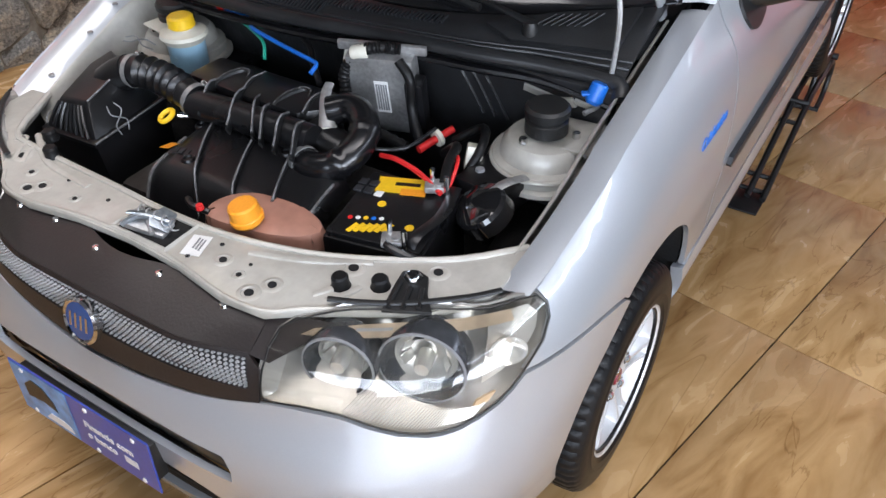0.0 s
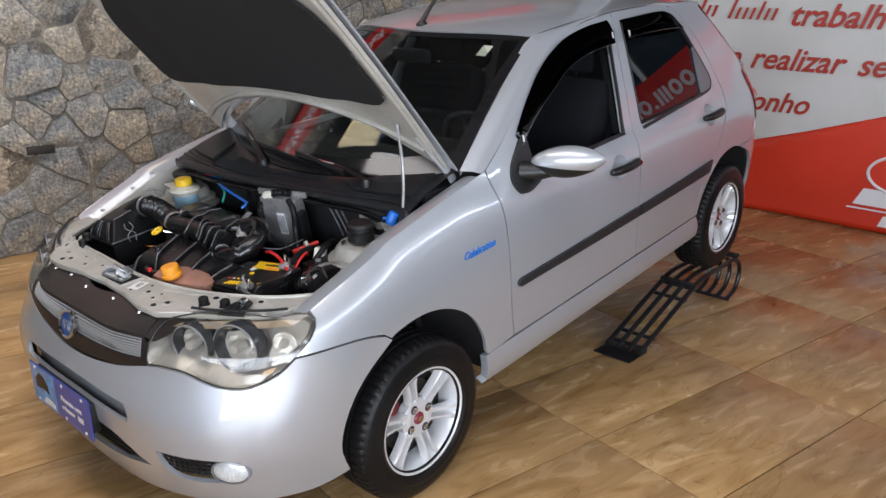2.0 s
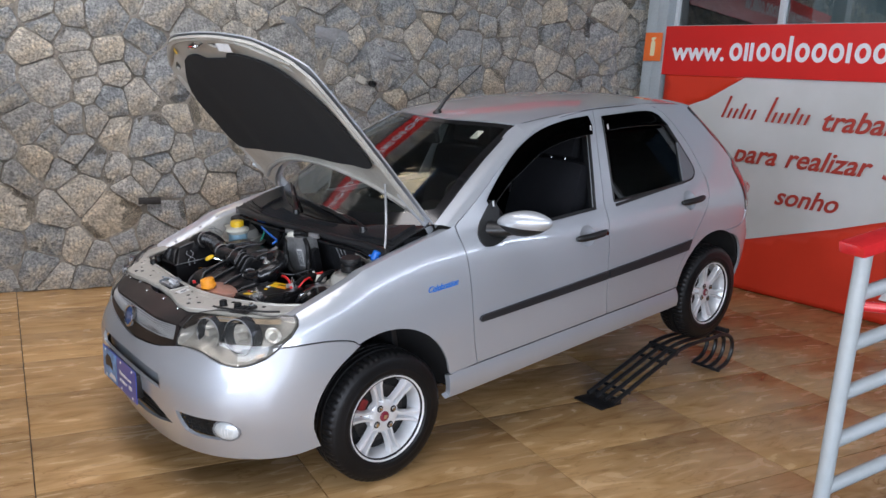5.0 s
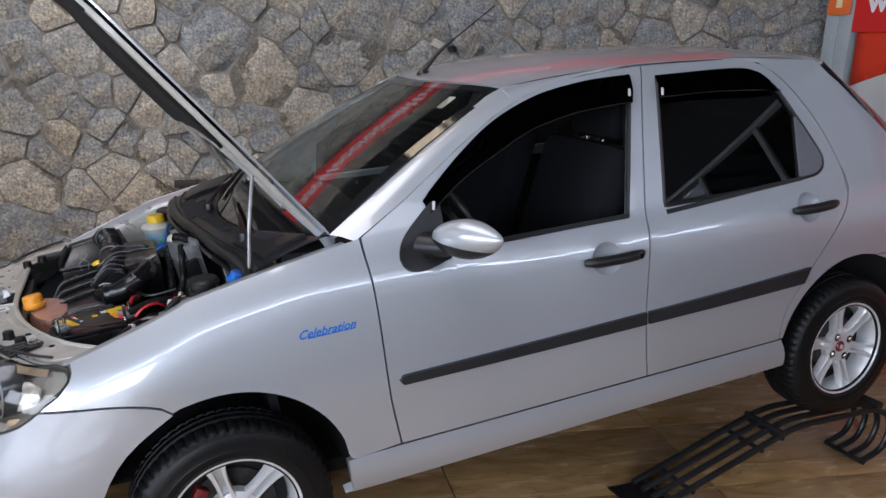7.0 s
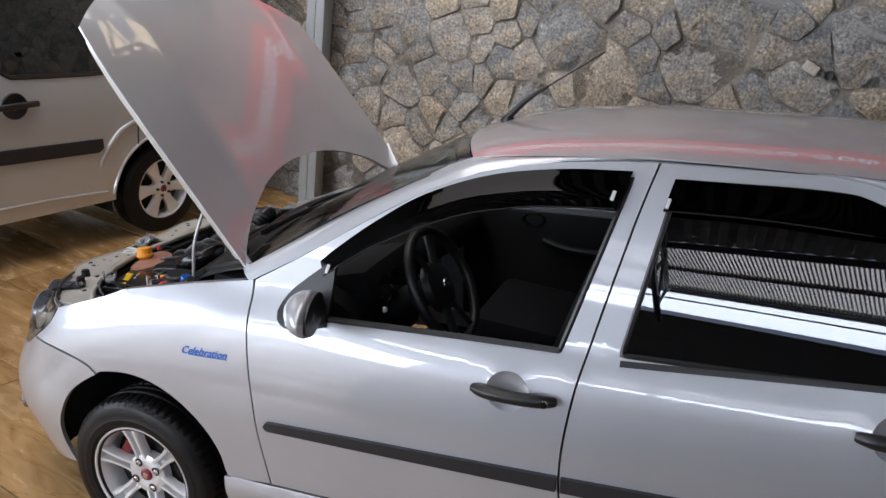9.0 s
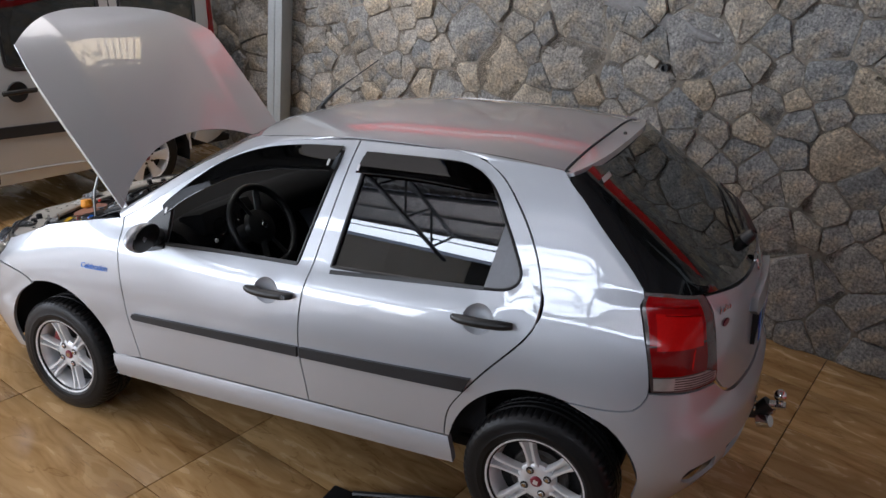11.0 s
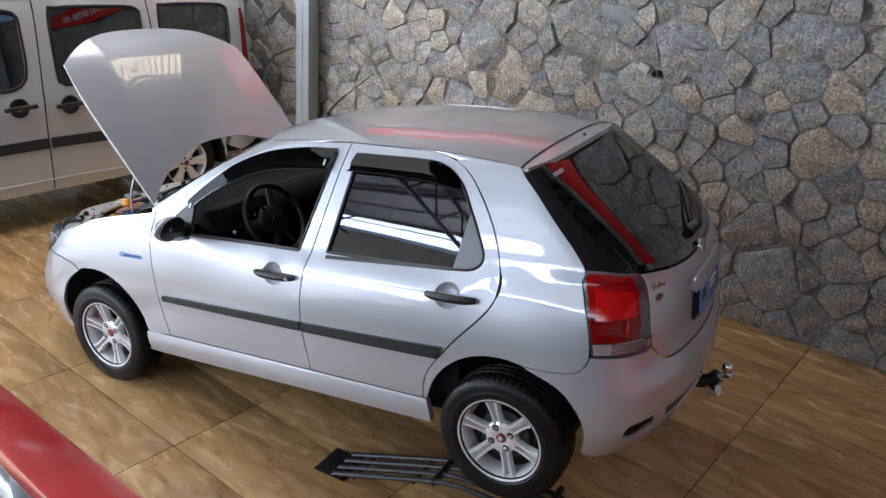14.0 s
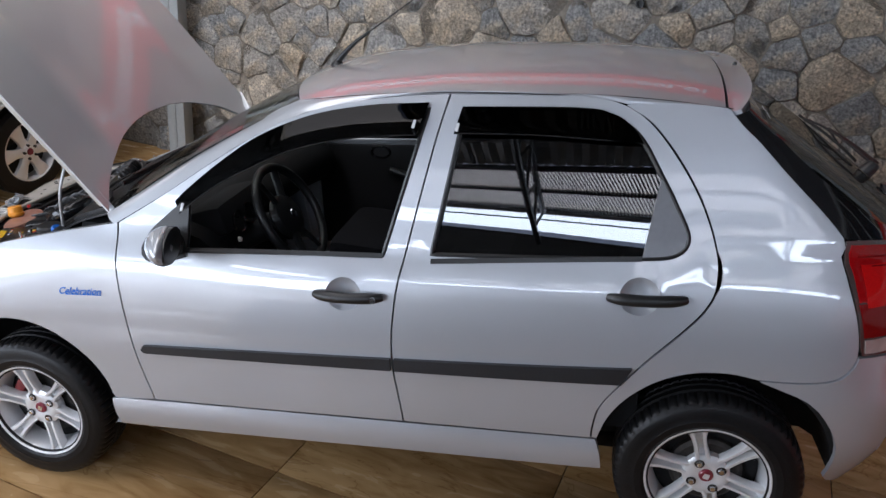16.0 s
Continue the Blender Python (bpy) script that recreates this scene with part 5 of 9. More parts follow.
        for y, rr in ((0.018, r + 0.045), (0.018, r + 0.004), (0.045, r + 0.012), (None, r + 0.005), (None, r - 0.03)):
            ring = []
            for a in range(-4, 185, 6):
                du, dz = cx + rr * math.cos(radians(a)), cz + rr * math.sin(radians(a))
                q, step = du, 0.1
                for _ in range(14):          # the skin's own coordinate where it passes over du
                    q += -step if shell(q, dz, side)[0] > du else step
                    step *= 0.6
                vv = abs(shell(q, dz, side)[1]) - y if y else (0.50 if rr > r else 0.46)
                ring.append(bm.verts.new((du, side * vv, dz)))
            rings.append(ring)
        for a, b in zip(rings, rings[1:]):
            for i in range(len(a) - 1):
                bm.faces.new((a[i], a[i + 1], b[i + 1], b[i]))
        bm.faces.new(rings[-1])
        bmesh.ops.recalc_face_normals(bm, faces=bm.faces)
        part("wheel_liner", crease(bm, 50), MATTE_BLACK, car)


def door_mirror(door, side):
    """Black foot, painted shell, glass face turned to the rear."""
    foot = [(0.640, side * 0.700, 0.975), (0.665, side * 0.750, 0.978), (0.700, side * 0.800, 0.985)]
    bm = tube(foot, 0.05, 12, radii=lambda t: 0.050 - 0.014 * t, flat=0.75)
    part("mirror_foot", bm, BLACK_PLASTIC, door, "black mirror foot")
    bm = bmesh.new()
    bmesh.ops.create_uvsphere(bm, u_segments=28, v_segments=16, radius=1.0)
    for v in bm.verts:
        x, y, z = v.co
        y2 = y * 0.122
        taper = 1 - 0.30 * max(0, y) ** 2 - 0.06 * max(0, -y)
        x2 = (x * 0.066 if x < 0 else x * 0.028) * taper
        z2 = z * (0.054 if z > 0 else 0.062) * taper
        v.co = (0.714 + x2 + 0.34 * y2, side * (0.846 + y2), 1.020 + z2 + 0.10 * y2)
    lower = bm.copy()
    bmesh.ops.bisect_plane(bm, geom=bm.verts[:] + bm.edges[:] + bm.faces[:], plane_co=(0.71, 0, 0.996), plane_no=(0.15, 0, 1), clear_inner=True)
    bmesh.ops.bisect_plane(lower, geom=lower.verts[:] + lower.edges[:] + lower.faces[:], plane_co=(0.71, 0, 0.996), plane_no=(0.15, 0, 1), clear_outer=True)
    for b in (bm, lower):
        bmesh.ops.recalc_face_normals(b, faces=b.faces)
    for v in lower.verts:
        v.co = Vector((0.716, side * 0.846, 1.0)) + (v.co - Vector((0.716, side * 0.846, 1.0))) * 1.02
    part("mirror_shell", crease(bm, 50), PAINT, door, "silver painted mirror shell")
    bezel = part("mirror_bezel", crease(lower, 50), BLACK_PLASTIC, door, "black lower mirror housing")
    bm = lathe([(0, 0.004), (0.05, 0.003), (0.056, 0.0), (0.056, -0.01)], pose(0.738, side * 0.846, 1.02, 0, 90, side * -16) @ Matrix.Diagonal((0.88, 1.75, 1, 1)), 24)
    part("mirror_rim", bm, BLACK_PLASTIC, door)


side_panels(-1)
side_panels(1)

def roof_at(u, s):
    """The roof at u, s from -1 to 1 across it."""
    return u, s * table(u, ROOF_Y), table(u, ROOF_W) + 0.040 * (1 - abs(s) ** 2.6)


def roof_front(s):
    return 0.925 + 0.115 * s * s


def roof_map(a, t):
    s = a * 2 - 1
    u0, u1 = roof_front(s), 2.352 + 0.02 * (1 - s * s)
    return roof_at(u0 + (u1 - u0) * t, s)


UP = Vector((0, 0, 1))
roof = part("roof", panel(roof_map, 28, 30, 0.01, UP), PAINT, car)


def tail_edge(s):
    """Upper edge of the tailgate at s across."""
    return 2.36 + 0.02 * (1 - s * s)


def spoiler_map(a, t):
    s = a * 2 - 1
    u = tail_edge(s) + t * (0.084 - 0.052 * abs(s) ** 4)
    x, y, z = roof_at(u, s)
    return x, y * (1 + (0.026 + 0.026 * math.sin(math.pi * 0.5 * t)) * abs(s) ** 3), z + 0.012 * t * t - 0.004


tailgate = part("tailgate", skin(outline([(3.005, 0.742, 1), (2.99, 0.80), (2.962, 0.93), (2.955, 1.018, 1), (3.25, 0.985), (3.55, 0.975), (3.85, 0.985), (4.145, 1.018, 1), (4.138, 0.93), (4.11, 0.80), (4.095, 0.742, 1),
                                         (4.0, 0.665), (3.8, 0.645), (3.55, 0.64), (3.3, 0.645), (3.1, 0.665)]), lambda q, w: shell(q, w), 0.012), PAINT, car)
part("spoiler", panel(spoiler_map, 28, 8, 0.022, UP), PAINT, tailgate)
REAR_GLASS = [(2.445, 1.372, 1), (2.58, 1.292), (2.63, 1.215), (2.68, 1.125), (2.708, 1.055, 1), (2.95, 1.028), (3.25, 0.995), (3.55, 0.985), (3.85, 0.995), (4.15, 1.028), (4.392, 1.055, 1), (4.42, 1.125), (4.47, 1.215), (4.52, 1.292), (4.655, 1.372, 1),
              (4.3, 1.385), (3.55, 1.40), (2.8, 1.385)]
GLASS_IN = [(2.90, 1.35), (2.80, 1.26), (2.84, 1.15), (2.92, 1.07), (3.1, 1.035), (3.55, 1.012), (4.0, 1.035), (4.18, 1.07), (4.26, 1.15), (4.30, 1.26), (4.20, 1.35), (3.55, 1.375)]
inner_glass = outline(GLASS_IN, 0.05)
part("rear_glass_border", skin(outline(REAR_GLASS, 0.045), lambda q, w: shell(q, w), 0.006, -0.001, holes=(inner_glass,)), BLACK_GLOSS, tailgate, "black glass border")
g = part("rear_glass", skin(inner_glass, lambda q, w: shell(q, w), 0.004, -0.0015, 0.07), TINT_REAR, tailgate, "tinted rear window glass")
g.visible_shadow = False


def screen_at(s, t):
    """Windscreen: s from -1 to 1 across, t from the cowl to the roof."""
    yb, yt = 0.640, 0.474
    u0, w0 = 0.165 + 0.208 * s * s, 0.985 + 0.045 * s * s
    u1, w1 = roof_front(s), table(roof_front(s), ROOF_W) + 0.040 * (1 - abs(s) ** 2.6) - 0.004
    bow = 0.020 * math.sin(math.pi * t)
    return u0 + (u1 - u0) * t - bow * 0.45, s * (yb + (yt - yb) * t), w0 + (w1 - w0) * t + bow


rim = [(-0.999, 0.0, 1), (0.999, 0.0, 1), (0.999, 0.5), (0.999, 0.995, 1), (0.0, 0.995), (-0.999, 0.995, 1), (-0.999, 0.5)]
clear = [(-0.93, 0.13, 1), (-0.5, 0.10), (0.5, 0.10), (0.93, 0.13, 1), (0.93, 0.95, 1), (0.0, 0.955), (-0.93, 0.95, 1)]
part("windscreen_border", skin(outline(rim, 0.07), screen_at, 0.005, 0.0, 0.08, holes=(outline(clear, 0.07),), facing=Vector((-0.6, 0, 0.8))), BLACK_GLOSS, car, "black windscreen border")
ws = part("windscreen", skin(outline(clear, 0.07), screen_at, 0.005, -0.0005, 0.09, facing=Vector((-0.6, 0, 0.8))), GLASS, car, "clear curved windscreen")
ws.visible_shadow = False

# ---- bumpers ----
UNDER_LIGHT = [(-0.45, 0.703, 1), (-0.497, 0.667), (-0.57, 0.642), (-0.623, 0.640), (-0.674, 0.648), (-0.722, 0.663), (-0.767, 0.679), (-0.833, 0.684), (-0.90, 0.680)]
half = [(-0.114, 0.649, 1), (-0.141, 0.670), (-0.21, 0.690), (-0.30, 0.701), *UNDER_LIGHT, (-1.05, 0.646), (-1.25, 0.624)]
low = [(-1.25, 0.235), (-1.0, 0.243), (-0.85, 0.252), (-0.6, 0.250), (-0.42, 0.245), (-0.290, 0.262, 1), (-0.290, 0.345), (-0.243, 0.45), (-0.203, 0.56), (-0.162, 0.612)]


def mirrored(points, mid):
    return [(2 * mid - p[0], *p[1:]) for p in reversed(points)]


front_rim = half + mirrored(half[:-1], -1.25) + mirrored(low[1:], -1.25)[0:] + [low[0]] + low[1:]
SLOT = [(-0.985, 0.534), (-0.992, 0.562, 1), (-1.25, 0.568), (-1.508, 0.562, 1), (-1.515, 0.534), (-1.505, 0.506, 1), (-1.25, 0.506), (-0.995, 0.506, 1)]
FOG = [(-0.898, 0.447, 1), (-0.80, 0.449), (-0.66, 0.446), (-0.595, 0.438), (-0.572, 0.405), (-0.590, 0.362), (-0.66, 0.350), (-0.80, 0.352), (-0.86, 0.385)]
INTAKE = [(-0.925, 0.372, 1), (-1.08, 0.430), (-1.25, 0.440), (-1.42, 0.430), (-1.575, 0.372, 1), (-1.40, 0.332), (-1.25, 0.322), (-1.10, 0.332)]
fog_r = mirrored(FOG, -1.25)
holes = [outline(h, 0.03) for h in (SLOT, FOG, fog_r, INTAKE)]
bumper = part("front_bumper", skin(outline(front_rim), lambda q, w: shell(q, w), 0.014, 0.004, 0.045, holes), PAINT, car)


def recess(points, depth, name, mat, label):
    """A dark pocket behind an opening."""
    part(name, skin(grown(outline(points, 0.04), 0.028), lambda q, w: shell(q, w), 0.004, -depth, 0.05), mat, bumper, label)


def slot_face(a, t):
    x, y, z = shell(-0.945 - 0.61 * a, 0.466 + 0.125 * t)
    return x + 0.034, y, z


part("slot_back", panel(slot_face, 30, 4, 0.006, Vector((-1, 0, 0))), PAINT, bumper, "recessed slot face")
recess(INTAKE, 0.03, "intake_back", MESH_BLACK, "black intake back")
for w in (0.345, 0.370, 0.395, 0.420):
    ln = [shell(-0.96 - k * 0.029, w) for k in range(21)]
    part("intake_bar", tube([(x + 0.012, y, z) for x, y, z in ln], 0.005, 6, steps=1), BLACK_PLASTIC, bumper, "black intake bar")
for pts, c in ((FOG, -1), (fog_r, 1)):
    recess(pts, 0.035, "fog_pocket", MESH_BLACK, "black fog lamp pocket")
    bm = bmesh.new()
    for k in range(5):
        w = 0.368 + 0.017 * k
        tube([Vector(shell(-0.885 + j * 0.02, w, c if c < 0 else 1)) + Vector((0.016, 0, 0)) for j in range(11)], 0.0028, 5, bm, 1)
    for j in range(11):
        tube([Vector(shell(-0.885 + j * 0.02, w, c if c < 0 else 1)) + Vector((0.016, 0, 0)) for w in (0.36, 0.40, 0.44)], 0.0028, 5, bm, 1)
    part("fog_mesh", bm, BLACK_PLASTIC, bumper, "black honeycomb mesh")
    p = Vector(shell(-0.632, 0.397, c))
    n = Vector((-0.80, c * 0.60, 0)).normalized()
    m = Matrix.Translation(p + Vector((0.004, 0, 0))) @ n.to_track_quat("Z", "Y").to_matrix().to_4x4() @ Matrix.Diagonal((1.15, 0.86, 1, 1))
    lamp = part("fog_lamp", lathe([(0.0, 0.016), (0.02, 0.0145), (0.035, 0.010), (0.043, 0.004), (0.046, -0.004), (0.046, -0.02)], m, 28), FOG_CLEAR, bumper, "round fog lamp with bright reflector")
    part("fog_bezel", lathe([(0.044, 0.006), (0.049, 0.005), (0.051, -0.002), (0.047, -0.006)], m, 28, closed=True), GREY_PLASTIC, lamp, "grey bezel")
    for k in range(-3, 4):
        h = 0.034 * math.sqrt(1 - (k / 4) ** 2)
        part("flute", tube([m @ Vector((k * 0.010, h * f, 0.0165 - 0.0095 * (f * f * h * h + k * k * 0.0001) / 0.0012)) for f in (-1, -0.5, 0, 0.5, 1)], 0.0012, 5, steps=2), WHITE, lamp)

rear_half = [(2.475, 0.655, 1), (2.60, 0.655), (2.685, 0.669), (2.722, 0.712), (2.730, 0.736, 1), (2.99, 0.732, 1), (3.10, 0.655), (3.30, 0.636), (3.55, 0.632)]
rear_low = [(3.55, 0.262), (3.30, 0.258), (3.0, 0.262), (2.80, 0.275), (2.735, 0.31, 1), (2.715, 0.40), (2.675, 0.50), (2.60, 0.595)]
rear_rim = rear_half + mirrored(rear_half[:-1], 3.55) + mirrored(rear_low[1:], 3.55) + [rear_low[0]] + rear_low[1:]
VENT = [(2.86, 0.385, 1), (2.870, 0.432), (2.99, 0.450, 1), (3.015, 0.372, 1), (2.92, 0.355)]
VENT2 = [(3.055, 0.455, 1), (3.55, 0.465), (4.045, 0.455, 1), (4.03, 0.385, 1), (3.55, 0.375), (3.07, 0.385, 1)]
rear_bumper = part("rear_bumper", skin(outline(rear_rim), lambda q, w: shell(q, w), 0.014, 0.004, 0.05, [outline(h, 0.03) for h in (VENT, mirrored(VENT, 3.55), VENT2)]), PAINT, car)
for pts in (VENT, mirrored(VENT, 3.55), VENT2):
    part("vent_back", skin(grown(outline(pts, 0.04), 0.05), lambda q, w: shell(q, w), 0.004, -0.03, 0.05), MESH_BLACK, rear_bumper, "black vent back")
# ---- bonnet, propped open ----
HINGE = Vector((0.36, 0.0, 1.02))
OPEN = Matrix.Translation(HINGE + Vector((-0.008, 0.043, 0.036))) @ Matrix.Rotation(radians(0.5), 4, "Z") @ Matrix.Rotation(radians(-1.2), 4, "X") @ Matrix.Rotation(radians(63.3), 4, "Y") @ Matrix.Translation(-HINGE)
EDGE_W = [(-0.80, 0.695), (-0.70, 0.745), (-0.60, 0.790), (-0.50, 0.830), (-0.30, 0.872), (0.0, 0.937), (0.2, 0.979), (0.4, 1.020), (0.6, 1.061)]
MID_W = [(-0.80, 0.650), (-0.70, 0.748), (-0.60, 0.822), (-0.50, 0.866), (-0.30, 0.917), (0.0, 0.972), (0.14, 0.994), (0.4, 1.034), (0.6, 1.064)]


def bonnet_at(s, t, drop=0.0):
    """Closed bonnet: s across from -1 to 1, t from the rear edge to the front."""
    k = abs(s)
    u0 = 0.125 + 0.275 * k ** 2.2
    u1 = -0.668 + 0.205 * k ** 2.6
    u = u0 + (u1 - u0) * t
    y = s * (0.668 + 0.012 * t - 0.030 * t ** 6)
    e, m = soft(u, EDGE_W, 0.055), soft(u, MID_W, 0.055)
    w = m + (e - m) * k ** 2.2 - 0.018 * (1 - k * k) + 0.006 * math.exp(-((k - 0.62) / 0.10) ** 2)
    return u, y, w - drop


def opened(fn):
    return lambda a, b: tuple(OPEN @ Vector(fn(a, b)))


FRONT = OPEN.to_3x3() @ Vector((0, 0, 1))
bonnet_skin = panel(opened(lambda a, t: bonnet_at(a * 2 - 1, t)), 32, 30, 0.006, FRONT)
bonnet = part("bonnet", bonnet_skin, PAINT, car, "silver bonnet propped open")


def bonnet_patch(points, depth, thick, step=0.07, holes=()):
    return skin(outline(points, 0.06), opened(lambda s, t: bonnet_at(s, t, depth)), thick, 0.0, step, holes, facing=FRONT)


frame_rim = [(-0.975, 0.02, 1), (-0.6, 0.03), (0, 0.03), (0.6, 0.03), (0.975, 0.02, 1), (0.985, 0.5), (0.97, 0.93), (0.90, 0.978), (0.5, 0.985), (0.0, 0.985), (-0.5, 0.985), (-0.90, 0.978), (-0.97, 0.93), (-0.985, 0.5)]
slots = [outline([(s - 0.05, t - 0.014), (s + 0.05, t - 0.014), (s + 0.05, t + 0.014), (s - 0.05, t + 0.014)], 0.02) for s, t in ((-0.78, 0.90), (0.78, 0.90), (-0.87, 0.60), (-0.87, 0.38), (0.87, 0.60), (0.87, 0.38), (0.16, 0.915), (-0.16, 0.915))]
part("inner_frame", bonnet_patch(frame_rim, 0.016, 0.012, 0.06, slots), PRIMER, bonnet, "cream inner frame with slots")
bead = [(-0.93, 0.10), (-0.7, 0.075), (-0.35, 0.05), (0, 0.045), (0.35, 0.05), (0.7, 0.075), (0.93, 0.10)]
part("frame_bead", tube([OPEN @ Vector(bonnet_at(s, t, 0.030)) for s, t in bead], 0.017, 10, flat=0.6), PRIMER, bonnet, "pressed stiffening bead")
for c in (-1, 1):
    part("frame_bead", tube([OPEN @ Vector(bonnet_at(c * s, t, 0.026)) for s, t in ((0.95, 0.10), (0.955, 0.4), (0.945, 0.7), (0.92, 0.90))], 0.014, 10, flat=0.6), PRIMER, bonnet)
part("frame_bead", tube([OPEN @ Vector(bonnet_at(s, 0.955, 0.026)) for s in (-0.88, -0.45, 0, 0.45, 0.88)], 0.013, 10, flat=0.6), PRIMER, bonnet)
felt = [(-0.91, 0.37), (-0.70, 0.235), (-0.4, 0.135), (0, 0.105), (0.4, 0.135), (0.70, 0.235), (0.91, 0.37), (0.92, 0.55), (0.90, 0.72), (0.80, 0.80), (0.5, 0.86), (0.22, 0.855), (0.16, 0.82), (-0.16, 0.82), (-0.22, 0.855), (-0.5, 0.86), (-0.80, 0.80), (-0.90, 0.72), (-0.92, 0.55)]
part("felt_pad", bonnet_patch(felt, 0.036, 0.010), MATTE_BLACK, bonnet, "black sound-deadening felt")
for s, t, mat, w, h, lab in ((0.52, 0.925, YELLOW, 0.05, 0.03, "yellow sticker"), (-0.30, 0.915, WHITE, 0.10, 0.05, "white sticker")):
    p, q, r = (OPEN @ Vector(bonnet_at(s, t, 0.036)), OPEN @ Vector(bonnet_at(s + 0.02, t, 0.036)), OPEN @ Vector(bonnet_at(s, t - 0.02, 0.036)))
    x, z = (q - p).normalized(), -FRONT.normalized()
    y = z.cross(x)
    part("sticker", boxed(w, h, 0.001, Matrix(((x.x, y.x, z.x, p.x), (x.y, y.y, z.y, p.y), (x.z, y.z, z.z, p.z), (0, 0, 0, 1)))), mat, bonnet, lab, smooth=False)
p = OPEN @ Vector(bonnet_at(0, 0.93, 0.03))
part("striker", tube([p + Vector((0, dy, 0)) + FRONT * -dz for dy, dz in ((-0.035, 0.0), (-0.03, 0.035), (0.03, 0.035), (0.035, 0.0))], 0.006, 8), CHROME, bonnet, "steel latch striker loop")
for c in (-1, 1):
    arm = bmesh.new()
    a = [Vector((0.385, c * 0.600, 0.99)), Vector((0.36, c * 0.600, 1.03)), Vector((0.30, c * 0.598, 1.10)), OPEN @ Vector(bonnet_at(c * 0.95, 0.20, 0.02))]
    tube(a, 0.009, 8, arm, flat=2.0)
    part("hinge", arm, PAINT, car, "painted bonnet hinge arm")
part("prop_rod", tube([(0.075, -0.560, 0.895), (0.115, -0.578, 0.905), (0.142, -0.582, 0.945), (0.160, -0.578, 1.08), OPEN @ Vector(bonnet_at(-0.86, 0.20, 0.03))], 0.0055, 8), CAST, car, "grey steel bonnet prop rod")

# ---- nose: grille, headlamps, plate ----
def nose_at(q, w):
    """The nose's skin, set more upright where the grille stands."""
    u, v, z = shell(q, w)
    f = min(1.0, max(0.0, (abs(v) - 0.36) / -0.16))
    return u - 0.55 * max(0.0, w - 0.70) * f * f * (3 - 2 * f), v, z


GRILLE = [(-0.905, 0.677, 1), (-0.898, 0.735), (-0.92, 0.752, 1), (-1.05, 0.760), (-1.25, 0.764), (-1.45, 0.760), (-1.58, 0.752, 1), (-1.602, 0.735), (-1.595, 0.677, 1), (-1.45, 0.650), (-1.25, 0.630), (-1.05, 0.650)]
MESH_AREA = [(-0.920, 0.699, 1), (-0.922, 0.746, 1), (-1.05, 0.753), (-1.25, 0.756), (-1.45, 0.753), (-1.578, 0.746, 1), (-1.580, 0.699, 1), (-1.42, 0.685), (-1.25, 0.680), (-1.08, 0.685)]
mesh_poly = outline(MESH_AREA, 0.04)
grille = part("grille", skin(outline(GRILLE, 0.04), nose_at, 0.012, 0.002, 0.05, (mesh_poly,)), COVER_BROWN, car, "dark plastic grille surround")
part("grille_back", skin(grown(mesh_poly, 0.008), nose_at, 0.004, -0.005, 0.05), BAND_GREY, grille, "dark grey grille band")
bm = bmesh.new()
for i in range(66):
    q = -0.928 - i * 0.00992
    k = abs(q + 1.25) / 0.333
    lo, hi = 0.6845 + 0.0175 * k ** 2, 0.751 - 0.009 * k ** 2
    for j in range(8):
        p = Vector(nose_at(q, lo + (hi - lo) * j / 7))
        out = Vector((-1, (p.y > 0) * 0.2 - 0.1, 0.25)).normalized()
        ax, ay = out.cross(Vector((0, 0, 1))).normalized(), Vector((0, 0, 1))
        base = [bm.verts.new(p - out * 0.006 + (ax * math.cos(a) + ay * math.sin(a)) * 0.0038) for a in (0.0, 1.047, 2.094, 3.142, 4.189, 5.236)]
        top = [bm.verts.new(p + out * 0.0005 + (v.co - p + out * 0.006) * 0.5) for v in base]
        for n in range(6):
            bm.faces.new((base[n], base[n - 1], top[n - 1], top[n]))
        bm.faces.new(top)
bmesh.ops.recalc_face_normals(bm, faces=bm.faces)
tagged(part("grille_dots", bm, DOT_GREY, grille, "grey raised grille dots", smooth=False), kind="stuff")
bx = Vector(nose_at(-1.25, 0.712))
em = Matrix.Translation(bx + Vector((-0.016, 0, 0))) @ pose(0, 0, 0, 0, -72, 0)
badge = part("nose_badge", lathe([(0.040, -0.012), (0.046, -0.004), (0.046, 0.006), (0.041, 0.010), (0.037, 0.007)], em, 32), CHROME, grille, "round chrome-ringed blue badge")
part("badge_face", lathe([(0.0, 0.008), (0.038, 0.0065)], em, 32), NOSE_BLUE, badge, "blue badge face")
for k in range(4):
    part("badge_stroke", boxed(0.030, 0.005, 0.002, em @ pose(0.0, -0.021 + 0.014 * k, 0.009)), CHROME, badge, smooth=False)


def top_cover(a, t):
    """Faded plastic cover from the grille back to the crossmember."""
    s = a * 2 - 1
    y = s * 0.335
    q = -1.25 + abs(s) * 0.33
    w0 = 0.763 - 0.012 * abs(s) ** 1.5
    x0, _, _ = nose_at(q, w0)
    x1 = -0.617 + 0.02 * s * s - 0.012 * math.cos(s * 7)
    w1 = 0.793
    bulge = 0.003 * math.sin(math.pi * t)
    return x0 + (x1 - x0) * t, y, w0 + (w1 - w0) * t + bulge


cover = part("nose_cover", panel(top_cover, 24, 8, 0.006, UP), COVER_BROWN, car, "faded black-brown plastic nose cover")
